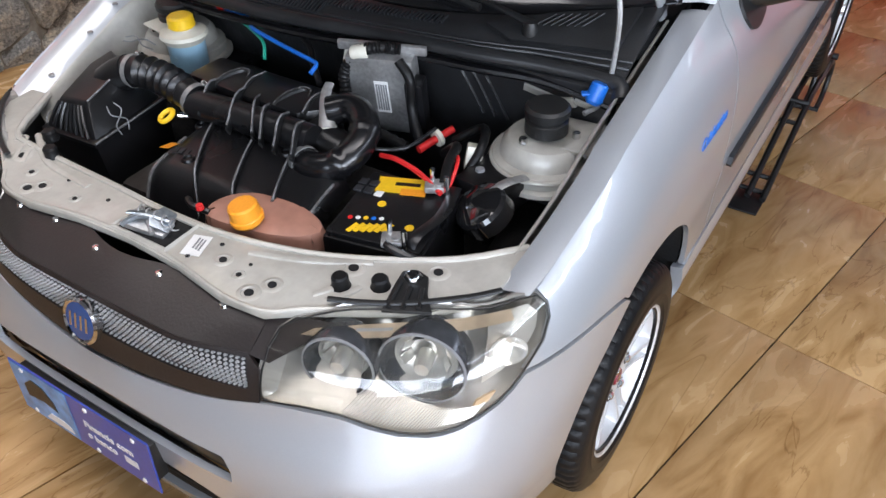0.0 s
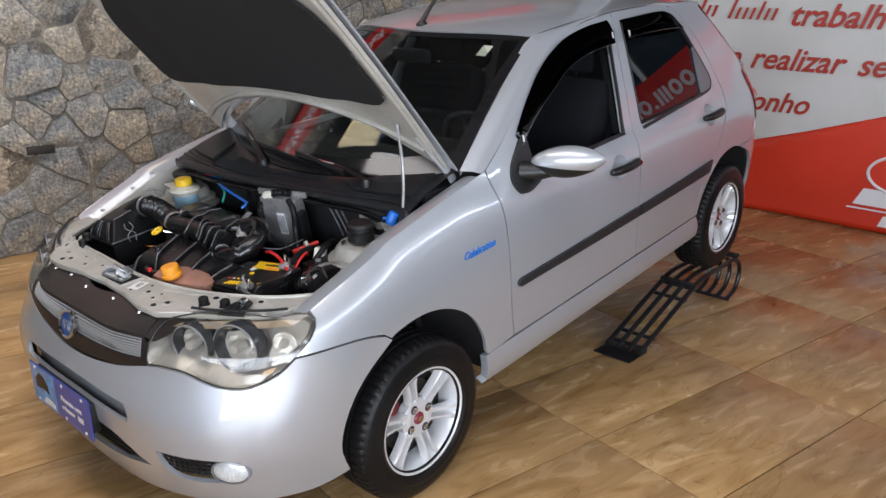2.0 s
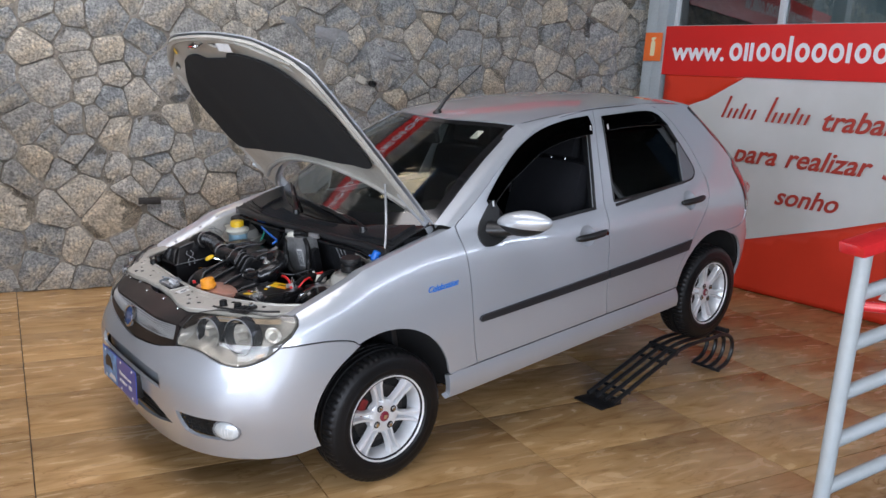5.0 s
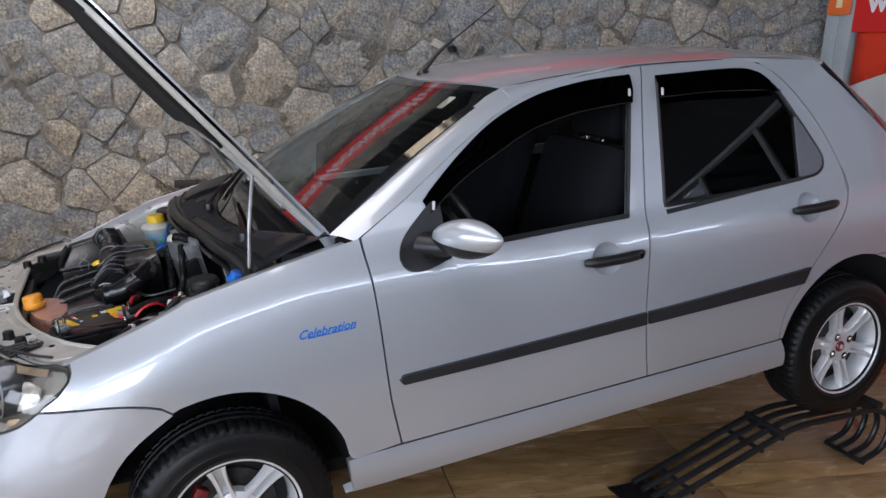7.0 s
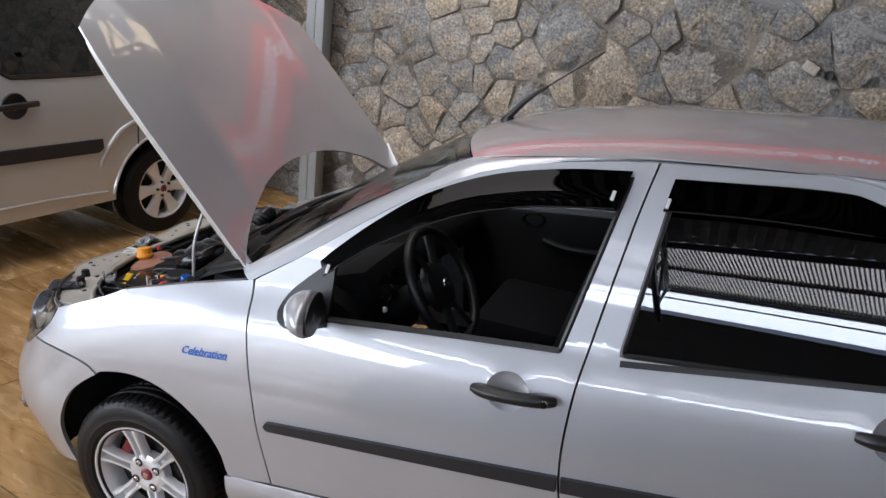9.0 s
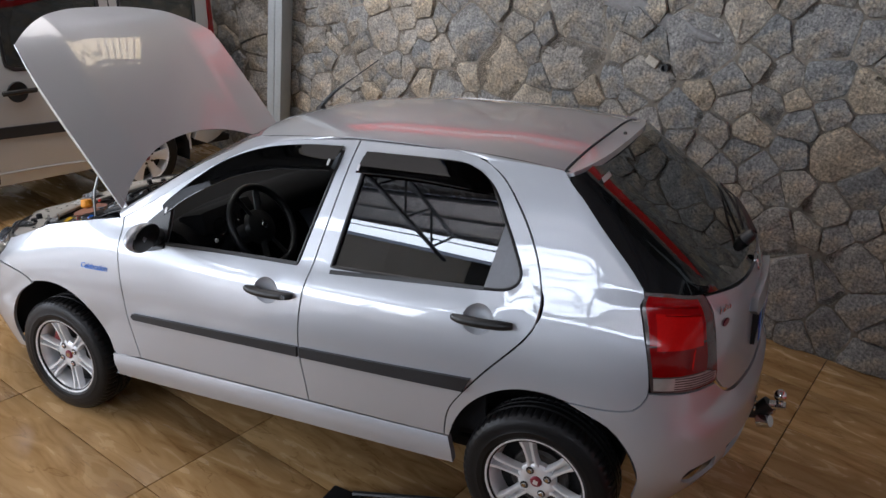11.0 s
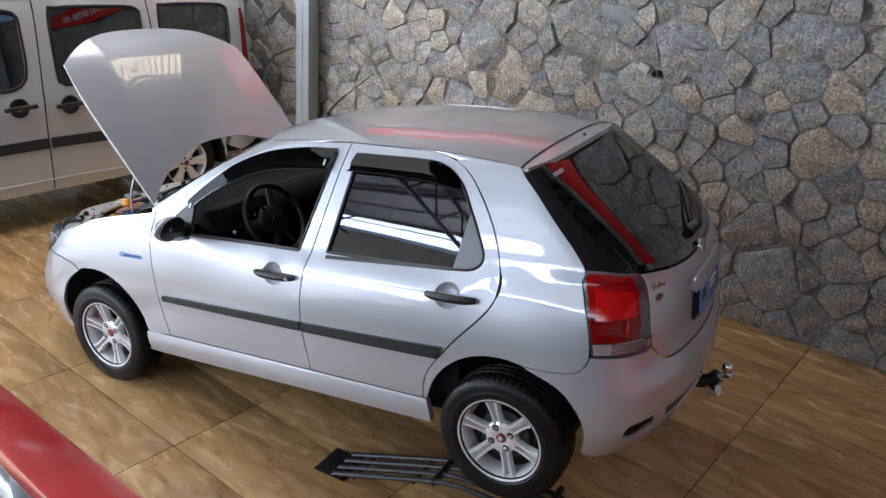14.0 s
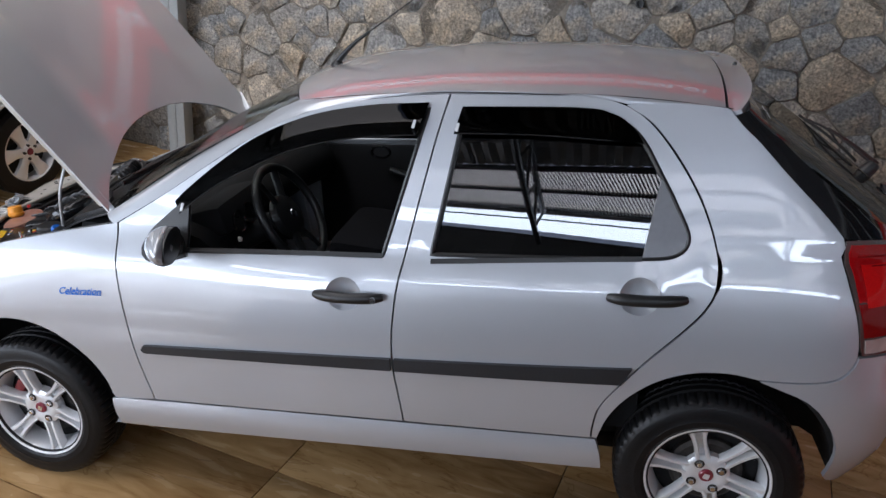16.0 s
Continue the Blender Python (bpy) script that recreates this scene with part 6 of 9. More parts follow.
for c in (-1, 1):
    # filler between the cover and the lamp
    A, B = Vector(top_cover((c + 1) / 2, 0.0)), Vector(top_cover((c + 1) / 2, 1.0))
    C, D = Vector(shell(-0.775, 0.797, c)) + Vector((0.008, 0, -0.002)), Vector(shell(-0.886, 0.742, c)) + Vector((0.006, 0, 0))
    part("cover_end", panel(lambda a, t, A=A, B=B, C=C, D=D: tuple(A.lerp(B, t).lerp(D.lerp(C, t), a)), 4, 4, 0.005, UP), COVER_BROWN, cover, "end of the nose cover beside the lamp")
for s in (-0.75, -0.3, 0.15, 0.55, 0.85):
    x, y, z = top_cover((s + 1) / 2, 0.80)
    part("clip", lathe([(0, 0.004), (0.006, 0.003), (0.008, -0.002)], pose(x, y, z), 12), CHROME, cover, "bright push clip")


def edge_gap(q, w, a, b):
    """How far the point lies from the edge between a and b."""
    dx, dy = b[0] - a[0], b[1] - a[1]
    f = min(1.0, max(0.0, ((q - a[0]) * dx + (w - a[1]) * dy) / (dx * dx + dy * dy + 1e-12)))
    return math.hypot(q - a[0] - f * dx, w - a[1] - f * dy)


def headlamp(side):
    """Housing, reflectors with bulbs, clear lens."""
    def on(q, w):
        return shell(q, w, side)

    rim = outline(HEADLIGHT, 0.03)

    def deep(q, w):
        u, v, z = shell(q, w, side)
        near = min(edge_gap(q, w, a, b) for a, b in zip(rim, rim[1:] + rim[:1])) if inside(rim, q, w) else 0.0
        r = min(1.0, near / 0.055)
        d = 0.085 * r * (2 - r)
        return u + d * 0.85, v - side * d * 0.5, z
    lamp = part("headlamp", skin(rim, deep, 0.004, -0.006, 0.022), LAMP_SHELL, car, "large clear aged headlamp")
    lens = part("lens", skin(rim, on, 0.003, 0.003, 0.03), LENS, lamp, "clear aged lens")
    lens.visible_shadow = False
    line = [shell(q, w, side) for q, w in rim]
    part("lamp_seal", tube(line, 0.0019, 6, steps=1, closed=True), BLACK_PLASTIC, lamp, "dark lens seal")
    fwd = Vector((-0.93, side * 0.30, 0.10)).normalized()
    turn = fwd.to_track_quat("Z", "Y").to_matrix().to_4x4()
    for q, w, r in ((-0.772, 0.735, 0.056), (-0.636, 0.732, 0.068)):
        p = Vector(shell(q, w, side)) + Vector((0.052, -side * 0.022, 0.0))
        m = Matrix.Translation(p) @ turn
        bowl = part("reflector", lathe([(r * 0.78, -0.004), (r * 0.70, -0.014), (r * 0.52, -0.026), (r * 0.28, -0.036), (0, -0.040)], m, 32), REFLECTOR, lamp, "bright reflector bowl")
        part("barrel", lathe([(r + 0.006, -0.03), (r + 0.006, 0.020), (r + 0.003, 0.026), (r, 0.024), (r * 0.93, 0.008), (r * 0.80, -0.002), (r * 0.775, -0.010)], m, 36), LAMP_DARK, bowl, "smoked dark barrel round the bowl")
        part("bowl_rim", lathe([(r + 0.002, 0.0275), (r + 0.005, 0.027), (r + 0.0055, 0.024), (r + 0.003, 0.024)], m, 36, closed=True), GREY_PLASTIC, bowl, "grey bowl rim")
        part("bulb_shield", lathe([(0, 0.030), (0.012, 0.028), (0.015, 0.018), (0.015, -0.012)], m, 16), REFLECTOR, bowl, "bulb shield")
        # fluted side walls inside the bowl
        for a in (25, 155, 200, 340):
            part("facet", boxed(0.003, 0.018, 0.026, m @ pose(r * 0.52 * math.cos(radians(a)), r * 0.52 * math.sin(radians(a)), -0.012, 0, 30, a)), REFLECTOR, bowl, smooth=False)
    p = Vector(shell(-0.487, 0.752, side)) + Vector((0.006, -side * 0.006, 0))
    n = Vector((-0.75, side * 0.65, 0.05)).normalized()
    m = Matrix.Translation(p) @ n.to_track_quat("Z", "Y").to_matrix().to_4x4()
    part("indicator_bowl", lathe([(0.032, 0.014), (0.026, 0.004), (0.012, -0.010), (0, -0.012)], m, 24), REFLECTOR, lamp, "small bright indicator bowl")
    inset = [(-0.525, 0.705, 1), (-0.455, 0.728), (-0.420, 0.760), (-0.418, 0.782), (-0.440, 0.797), (-0.52, 0.797, 1)]
    part("end_reflector", skin(outline(inset, 0.025), on, 0.003, -0.016, 0.03), LAMP_SHELL, lamp, "bright reflector at the lamp's end")
    amber = [(-0.548, 0.664, 1), (-0.515, 0.676), (-0.502, 0.690, 1), (-0.538, 0.684)]
    part("side_reflector", skin(outline(amber, 0.02), on, 0.004, -0.004, 0.02), AMBER, lamp, "pale amber reflector")
    # fluting along the foot of the lens
    for k in range(40):
        q = -0.765 + k * 0.0056
        lo = table(q, [(-0.80, 0.690), (-0.75, 0.683), (-0.69, 0.662), (-0.62, 0.650), (-0.56, 0.652), (-0.52, 0.664)])
        part("flute", tube([Vector(shell(q + d, lo + 0.003 + d, side)) + Vector((0.003, 0, 0)) for d in (0.0, 0.02, 0.050 - 0.0008 * k)], 0.0011, 4, steps=1), REFLECTOR, lamp)
    strip = part("top_strip", skin(outline([(-0.838, 0.783, 1), (-0.65, 0.789), (-0.475, 0.785, 1), (-0.48, 0.7995, 1), (-0.69, 0.803), (-0.815, 0.792, 1)], 0.04), on, 0.003, -0.004, 0.03), LAMP_TAN, lamp, "yellowed strip along the lamp's top")
    for q in (-0.815, -0.655):
        part("strip_block", skin(outline([(q, 0.784, 1), (q + 0.036, 0.786, 1), (q + 0.052, 0.801, 1), (q + 0.022, 0.7985, 1)], 0.02), on, 0.004, -0.0015, 0.02), BLACK_PLASTIC, strip, "black block on the strip")
    part("strip_bars", skin(outline([(-0.745, 0.7935, 1), (-0.685, 0.7955, 1), (-0.685, 0.7985, 1), (-0.745, 0.7965, 1)], 0.02), on, 0.002, -0.003, 0.02), GREY_PLASTIC, strip, "worn plain mark")
    # black bracket above the lamp
    bm = bmesh.new()
    tube([Vector(shell(q, 0.817, side)) + Vector((0.010, 0, 0.003)) for q in (-0.80, -0.74, -0.66, -0.56, -0.50)], 0.006, 8, bm, flat=0.6)
    part("top_seal", bm, BLACK_PLASTIC, lamp, "black seal above the lamp")
    return lamp


headlamp(-1)
headlamp(1)

PM = pose(-0.803, 0.045, 0.452, 0, 0, 0) @ Matrix(((0, 0, -1, 0), (-1, 0, 0, 0), (0, 1, 0, 0), (0, 0, 0, 1))) @ pose(0, 0, 0, -4, 0, 0)
plate = part("front_plate", boxed(0.40, 0.142, 0.004, PM, 0.001), PLATE_BLUE, car, "deep blue dealer plate with a light blue picture", smooth=False)
part("plate_picture", boxed(0.17, 0.134, 0.001, PM @ pose(-0.112, 0, 0.0028)), PLATE_SKY, plate, "light blue picture field", smooth=False)
part("picture_mark", slab([(0, 0), (0.05, 0.01), (0.09, 0.0), (0.085, 0.03), (0.06, 0.055), (0.03, 0.06), (0.0, 0.035)], 0.001, PM @ pose(-0.165, -0.015, 0.0035)), BLACK_PLASTIC, plate, "dark picture shape", smooth=False)
part("picture_mark", slab([(0, 0), (0.085, 0.0), (0.08, 0.014), (0.06, 0.022), (0.02, 0.022)], 0.001, PM @ pose(-0.125, -0.056, 0.0035)), WHITE, plate, "pale picture shape", smooth=False)
for words, y in (("Financie com", 0.002), ("o banco", -0.030)):
    bm = text_bm(words, 0.026, 0.001, 0, 0.0005)
    bm.transform(PM @ pose(0.010, y, 0.0032))
    part("plate_words", bm, WHITE, plate, "white words", smooth=False)
part("plate_bar", boxed(0.035, 0.018, 0.001, PM @ pose(0.135, -0.022, 0.0032)), WHITE, plate, "white bar", smooth=False)
part("plate_holder", boxed(0.38, 0.10, 0.03, PM @ pose(0, 0, -0.018), 0.004), BLACK_PLASTIC, plate)
for x in (-0.16, 0.03, 0.16):
    for y in (-0.058, 0.058):
        part("plate_screw", lathe([(0, 0.003), (0.005, 0.002), (0.006, 0)], PM @ pose(x, y, 0.003), 10), WHITE, plate)

# ---- engine bay ----
def flat_plate(points, w, thick, mat, name, parent, label="", bevel=0.004):
    """A plate with the outline (u, v) at height w."""
    return part(name, slab(points, thick, pose(0, 0, w), None, bevel), mat, parent, label)


OUTER = [(-0.335, 0.630), (-0.40, 0.625), (-0.480, 0.565), (-0.547, 0.452), (-0.590, 0.382), (-0.625, 0.335), (-0.632, 0.25), (-0.612, 0.13), (-0.605, 0.0), (-0.612, -0.13), (-0.632, -0.25), (-0.625, -0.335), (-0.590, -0.382), (-0.547, -0.452), (-0.480, -0.565), (-0.40, -0.625), (-0.335, -0.630)]
INNER = [(-0.255, -0.620), (-0.345, -0.535), (-0.415, -0.425), (-0.470, -0.300), (-0.505, -0.15), (-0.512, 0.0), (-0.505, 0.15), (-0.500, 0.30), (-0.495, 0.41), (-0.475, 0.49), (-0.33, 0.575)]
cross = flat_plate(OUTER + INNER, 0.792, 0.016, PRIMER, "crossmember", car, "cream painted front crossmember")
part("lip", tube([(x, y, 0.806) for x, y in INNER], 0.008, 8, steps=3), PRIMER, cross)
for x, y, r in ((-0.58, 0.27, 0.011), (-0.56, 0.33, 0.008), (-0.575, 0.18, 0.007), (-0.54, 0.24, 0.006), (-0.56, -0.19, 0.010), (-0.545, -0.24, 0.005), (-0.575, -0.24, 0.007), (-0.53, -0.16, 0.006), (-0.585, -0.13, 0.006), (-0.459, -0.394, 0.013), (-0.565, -0.305, 0.011), (-0.394, -0.522, 0.012), (-0.53, 0.40, 0.013), (-0.49, 0.46, 0.009), (-0.545, 0.12, 0.006), (-0.60, -0.285, 0.012), (-0.60, 0.29, 0.012)):
    part("hole", lathe([(0, 0.001), (r * 0.7, 0.001), (r * 0.7, -0.004)], pose(x, y, 0.8085), 14), MATTE_BLACK, cross)
    if r > 0.0065:
        part("emboss", lathe([(r * 1.05, 0.0), (r * 1.15, 0.0022), (r * 1.5, 0.0022), (r * 1.9, 0.0)], pose(x, y, 0.8075), 18), PRIMER, cross)
for x, y, h in ((-0.506, -0.388, 0.024), (-0.473, -0.447, 0.020), (-0.50, 0.385, 0.024), (-0.455, 0.452, 0.020)):
    part("rubber_stop", lathe([(0, h), (0.012, h), (0.015, h - 0.004), (0.015, 0.006), (0.018, 0.0), (0.018, -0.004)], pose(x, y, 0.808), 18), RUBBER, cross, "black rubber stop")
bracket = flat_plate([(-0.528, -0.487), (-0.490, -0.562), (-0.455, -0.530), (-0.420, -0.510), (-0.414, -0.485), (-0.430, -0.463), (-0.465, -0.470)], 0.811, 0.007, BLACK_PLASTIC, "bracket", cross, "black lamp bracket", 0.003)
for a, b in (((-0.518, -0.494), (-0.458, -0.478)), ((-0.508, -0.516), (-0.460, -0.500)), ((-0.495, -0.540), (-0.452, -0.518))):
    part("bracket_rib", tube([(*a, 0.819), (*b, 0.820)], 0.0045, 8, steps=1), BLACK_PLASTIC, bracket)
part("bolt", lathe([(0, 0.010), (0.010, 0.010), (0.011, 0.003), (0.017, 0.002), (0.017, 0)], pose(-0.437, -0.490, 0.819), 6), CHROME, cross, "bright bolt")
part("label_tag", boxed(0.055, 0.038, 0.001, pose(-0.556, -0.098, 0.809, 0, 0, 18)), WHITE, cross, "white paper label", smooth=False)
part("pressing", tube([(-0.52, -0.215, 0.807), (-0.487, -0.31, 0.807), (-0.43, -0.415, 0.807)], 0.009, 8, flat=0.6), PRIMER, cross)
part("pressing", tube([(-0.535, 0.19, 0.807), (-0.52, 0.33, 0.807), (-0.46, 0.44, 0.807)], 0.009, 8, flat=0.6), PRIMER, cross)
# latch in its well
part("latch_well", boxed(0.070, 0.125, 0.004, pose(-0.556, 0.010, 0.8075), 0.002), MATTE_BLACK, cross, "dark latch opening")
latch = part("latch", boxed(0.040, 0.085, 0.014, pose(-0.566, 0.012, 0.820, 8, -10, 12), 0.003), CAST, cross, "bright steel bonnet latch")
part("well_rim", tube([(-0.596, -0.060, 0.8085), (-0.596, 0.080, 0.8085), (-0.516, 0.080, 0.8085), (-0.516, -0.060, 0.8085)], 0.006, 8, steps=1, closed=True), PRIMER, cross, "raised rim of the latch opening")
part("front_lip", tube([(x + 0.006, y, 0.807) for x, y in OUTER[4:14]], 0.0045, 8, steps=3), PRIMER, cross, "rolled front edge")
for y0 in (-0.405, -0.432, 0.405, 0.432):
    part("pressing", tube([(-0.556 + abs(y0) * 0.02, y0 * 0.93, 0.8065), (-0.515, y0 * 0.985, 0.809), (-0.492, y0 * 1.0, 0.8065)], 0.0065, 8, flat=0.6), PRIMER, cross)
for k in range(3):
    part("label_line", boxed(0.030, 0.003, 0.0008, pose(-0.552, -0.094 - 0.007 * k, 0.8102, 0, 0, 18)), GREY_PLASTIC, cross, smooth=False)
part("latch_plate", slab([(-0.025, -0.02), (0.02, -0.026), (0.03, 0.0), (0.008, 0.022), (-0.018, 0.016)], 0.003, pose(-0.556, -0.012, 0.832, 24, -14, 30), None, 0.001), ZINC, latch, "zinc-plated latch plate")
part("latch_plate", slab([(-0.03, -0.008), (0.024, -0.012), (0.03, 0.006), (-0.022, 0.012)], 0.003, pose(-0.560, 0.030, 0.836, -20, 18, -35), None, 0.001), ZINC, latch)
part("latch_arm", tube([(-0.595, 0.05, 0.825), (-0.57, 0.02, 0.84), (-0.55, -0.03, 0.83)], 0.006, 8), ZINC, latch)
part("latch_arm", tube([(-0.54, 0.06, 0.82), (-0.56, 0.02, 0.832), (-0.585, -0.02, 0.824)], 0.005, 8), CAST, latch)
part("latch_spring", tube([(-0.555 + 0.010 * math.cos(k * 1.2), 0.045 - k * 0.004, 0.835 + 0.010 * math.sin(k * 1.2)) for k in range(26)], 0.0016, 6, steps=2), CAST, latch)

for c in (-1, 1):
    # inner wing: cream sheet from the wing's edge down into the bay
    def inner_wing(a, t, c=c):
        q = -0.44 + a * 0.82
        top = table(q, [(-0.45, 0.806), (-0.32, 0.852), (-0.18, 0.894), (0.0, 0.936), (0.2, 0.978), (0.43, 1.020)])
        u, yt, _ = shell(q, top, 1)
        yt -= 0.007
        prof = [(0.0, 0.070, -0.026), (0.10, 0.074, -0.028), (0.16, 0.082, -0.045), (0.30, 0.088, -0.075), (1.0, 0.115, -0.21)]
        for (t0, y0, z0), (t1, y1, z1) in zip(prof, prof[1:]):
            if t <= t1:
                f = (t - t0) / (t1 - t0)
                return u, c * (yt - y0 - (y1 - y0) * f), top + z0 + (z1 - z0) * f
        return u, c * (yt - 0.115), top - 0.21
    def wing_flange(a, t, c=c):
        q = -0.445 + a * 0.845
        top = table(q, [(-0.45, 0.804), (-0.32, 0.851), (-0.18, 0.893), (0.0, 0.935), (0.2, 0.977), (0.43, 1.019)])
        u, yt, _ = shell(q, top, 1)
        fall = 0.004 * t + 0.022 * t * t if c > 0 else 0.010 * t * t
        return u, c * (yt - (0.004 + 0.070 * t if c > 0 else 0.058 * t)), top - (0.002 if c > 0 else 0.0) - fall
    part("wing_flange", panel(wing_flange, 24, 8, 0.003, Vector((0, -c * 0.3, 1))), PAINT, car, "painted flange along the wing's inner edge")
    for k in range(5 if c > 0 else 0):
        x, y, z = wing_flange(0.10 + 0.19 * k, 0.78)
        part("flange_screw", lathe([(0, 0.003), (0.006, 0.003), (0.008, 0.0)], pose(x, y, z), 10), CAST, car)
    part("inner_wing", panel(inner_wing, 18, 20, 0.004, Vector((0, -c, 0.6))), PRIMER, car, "cream painted inner wing")
    # strut tower with its rubber-capped top
    tx, ty, tz = 0.022, c * (0.505 if c < 0 else 0.545), 0.862
    tower = part("strut_tower", lathe([(0.0, 0.0), (0.060, 0.0), (0.076, -0.004), (0.088, -0.018), (0.092, -0.040), (0.106, -0.044), (0.110, -0.050), (0.110, -0.066), (0.122, -0.070), (0.124, -0.078)], pose(tx, ty, tz), 32), PRIMER, car, "cream painted strut tower")
    part("tower_top", slab([(tx - 0.06, ty + c * 0.003), (tx - 0.034, ty + c * 0.058), (tx - 0.034, c * 0.625), (tx + 0.09, c * 0.625), (tx + 0.08, ty + c * 0.013), (tx + 0.04, ty - c * 0.017)], 0.008, pose(0, 0, tz - 0.008), None, 0.003), PRIMER, tower, "cream plate from the tower to the wing")
    part("tower_apron", slab([(-0.07, c * 0.36), (-0.07, c * 0.60), (0.14, c * 0.60), (0.14, c * 0.36)], 0.012, pose(0, 0, 0.758), None, 0.004), ENGINE_BLACK, tower, "dark apron below the tower")
    part("strut_cap", lathe([(0, 0.058), (0.040, 0.058), (0.046, 0.052), (0.046, 0.040), (0.038, 0.036), (0.038, 0.030), (0.044, 0.026), (0.044, 0.0)], pose(tx, ty, tz + 0.007), 24), BLACK_PLASTIC, tower, "black strut cap")
    for a in (40, 160, 280):
        part("nut", lathe([(0, 0.012), (0.008, 0.012), (0.009, 0.0)], pose(tx + 0.062 * math.cos(radians(a)), ty + 0.062 * math.sin(radians(a)), tz + 0.002), 6), CHROME, tower)
    part("tower_bead", tube([(tx + 0.112 * math.cos(radians(a)), ty - c * 0.108 * math.sin(radians(a)), tz - 0.048) for a in range(60, 290, 20)], 0.005, 8), PRIMER, tower)

# bulkhead, scuttle and a black sheet for the shade deep in the bay
part("bulkhead", boxed(0.03, 1.22, 0.52, pose(0.150, 0, 0.68, 0, -6, 0), 0.008), FELT_BLACK, car, "black bulkhead insulation")
part("bulkhead_flange", tube([(0.110, -0.625, 0.925), (0.136, -0.60, 0.945), (0.126, -0.46, 0.950), (0.098, -0.31, 0.952), (0.074, -0.105, 0.953), (0.040, 0.115, 0.955), (0.03, 0.3, 0.955), (0.045, 0.5, 0.948), (0.07, 0.60, 0.93)], 0.017, 10, flat=0.8), SCUTTLE_BLACK, car, "black rubber bulkhead seal")
part("bulkhead_lip", tube([(0.118, -0.61, 0.900), (0.110, -0.46, 0.922), (0.082, -0.31, 0.926), (0.058, -0.105, 0.928), (0.025, 0.115, 0.930), (0.015, 0.3, 0.930), (0.03, 0.5, 0.922)], 0.012, 8, flat=0.7), HOSE_GLOSS, car, "black pressed bulkhead lip")
for y, z, w, h, r in ((-0.455, 0.893, 0.07, 0.020, 12), (-0.510, 0.886, 0.05, 0.026, -20), (-0.555, 0.893, 0.045, 0.016, 8)):
    part("torn_patch", boxed(0.006, w, h, pose(0.112, y, z, r, -20, 0), 0.002), PRIMER, car, "bare torn patch on the bulkhead")
for y in (-0.29, -0.32, -0.35):
    part("insulation_fold", tube([(0.112, y + 0.02, 0.90), (0.118, y, 0.86), (0.122, y - 0.03, 0.80)], 0.007, 8, flat=0.6), FELT_BLACK, car, "fold of the insulation")
# added sheet: hides the hall floor and darkens the bay's depth
part("bay_floor", boxed(0.78, 1.20, 0.01, pose(-0.25, 0, 0.40), 0.002), MATTE_BLACK, car, "added black sheet for the shade deep in the engine bay")
part("radiator", boxed(0.04, 0.56, 0.36, pose(-0.50, 0, 0.60), 0.006), BLACK_PLASTIC, car, "black radiator")


def scuttle(a, t):
    s = a * 2 - 1
    x1 = 0.165 + 0.208 * s * s - 0.006
    x0 = table(s * 0.615, [(-0.62, 0.128), (-0.46, 0.120), (-0.31, 0.090), (-0.105, 0.066), (0.115, 0.032), (0.3, 0.022), (0.5, 0.037), (0.62, 0.060)])
    w0, w1 = 0.952 - 0.012 * s * s, 0.982 + 0.045 * s * s
    return x0 + (x1 - x0) * t, s * 0.615, w0 + (w1 - w0) * t + 0.010 * math.sin(math.pi * t)


cowl = part("scuttle", panel(scuttle, 26, 10, 0.006, UP), SCUTTLE_BLACK, car, "black plastic scuttle panel")
for t, r in ((0.03, 0.006), (0.17, 0.0045), (0.24, 0.003)):
    part("scuttle_ridge", tube([Vector(scuttle(a / 20, t)) + Vector((0, 0, 0.002)) for a in range(21)], r, 8), SCUTTLE_BLACK, cowl, "moulded ridge")
for pts in ([(0.03, 0.30, 1), (0.20, 0.30, 1), (0.25, 0.58, 1), (0.16, 0.90, 1), (0.03, 0.90, 1)], [(0.80, 0.30, 1), (0.96, 0.30, 1), (0.96, 0.90, 1), (0.84, 0.90, 1)]):
    part("scuttle_step", skin(outline(pts, 0.04), scuttle, 0.012, 0.013, 0.05, facing=UP), SCUTTLE_BLACK, cowl, "raised moulded panel")
for k in range(7):
    a = 0.10 + k * 0.012
    part("fan_rib", tube([Vector(scuttle(a, 0.55)) + Vector((0, 0, 0.015)), Vector(scuttle(a - 0.02, 0.80)) + Vector((0, 0, 0.015))], 0.002, 6, steps=1), SCUTTLE_BLACK, cowl, "moulded rib")
for s0, n, t in ((-0.34, 26, 0.66), (-0.02, 30, 0.60), (0.12, 30, 0.34)):
    for k in range(n):
        a = (s0 + k * 0.0155 + 1) / 2
        p, q = Vector(scuttle(a, t - 0.13)), Vector(scuttle(a, t + 0.13))
        part("slat", boxed(0.004, (q - p).length, 0.006, Matrix.Translation((p + q) / 2 + Vector((0, 0, 0.003))) @ (q - p).to_track_quat("Y", "Z").to_matrix().to_4x4()), TRIM, cowl, smooth=False)


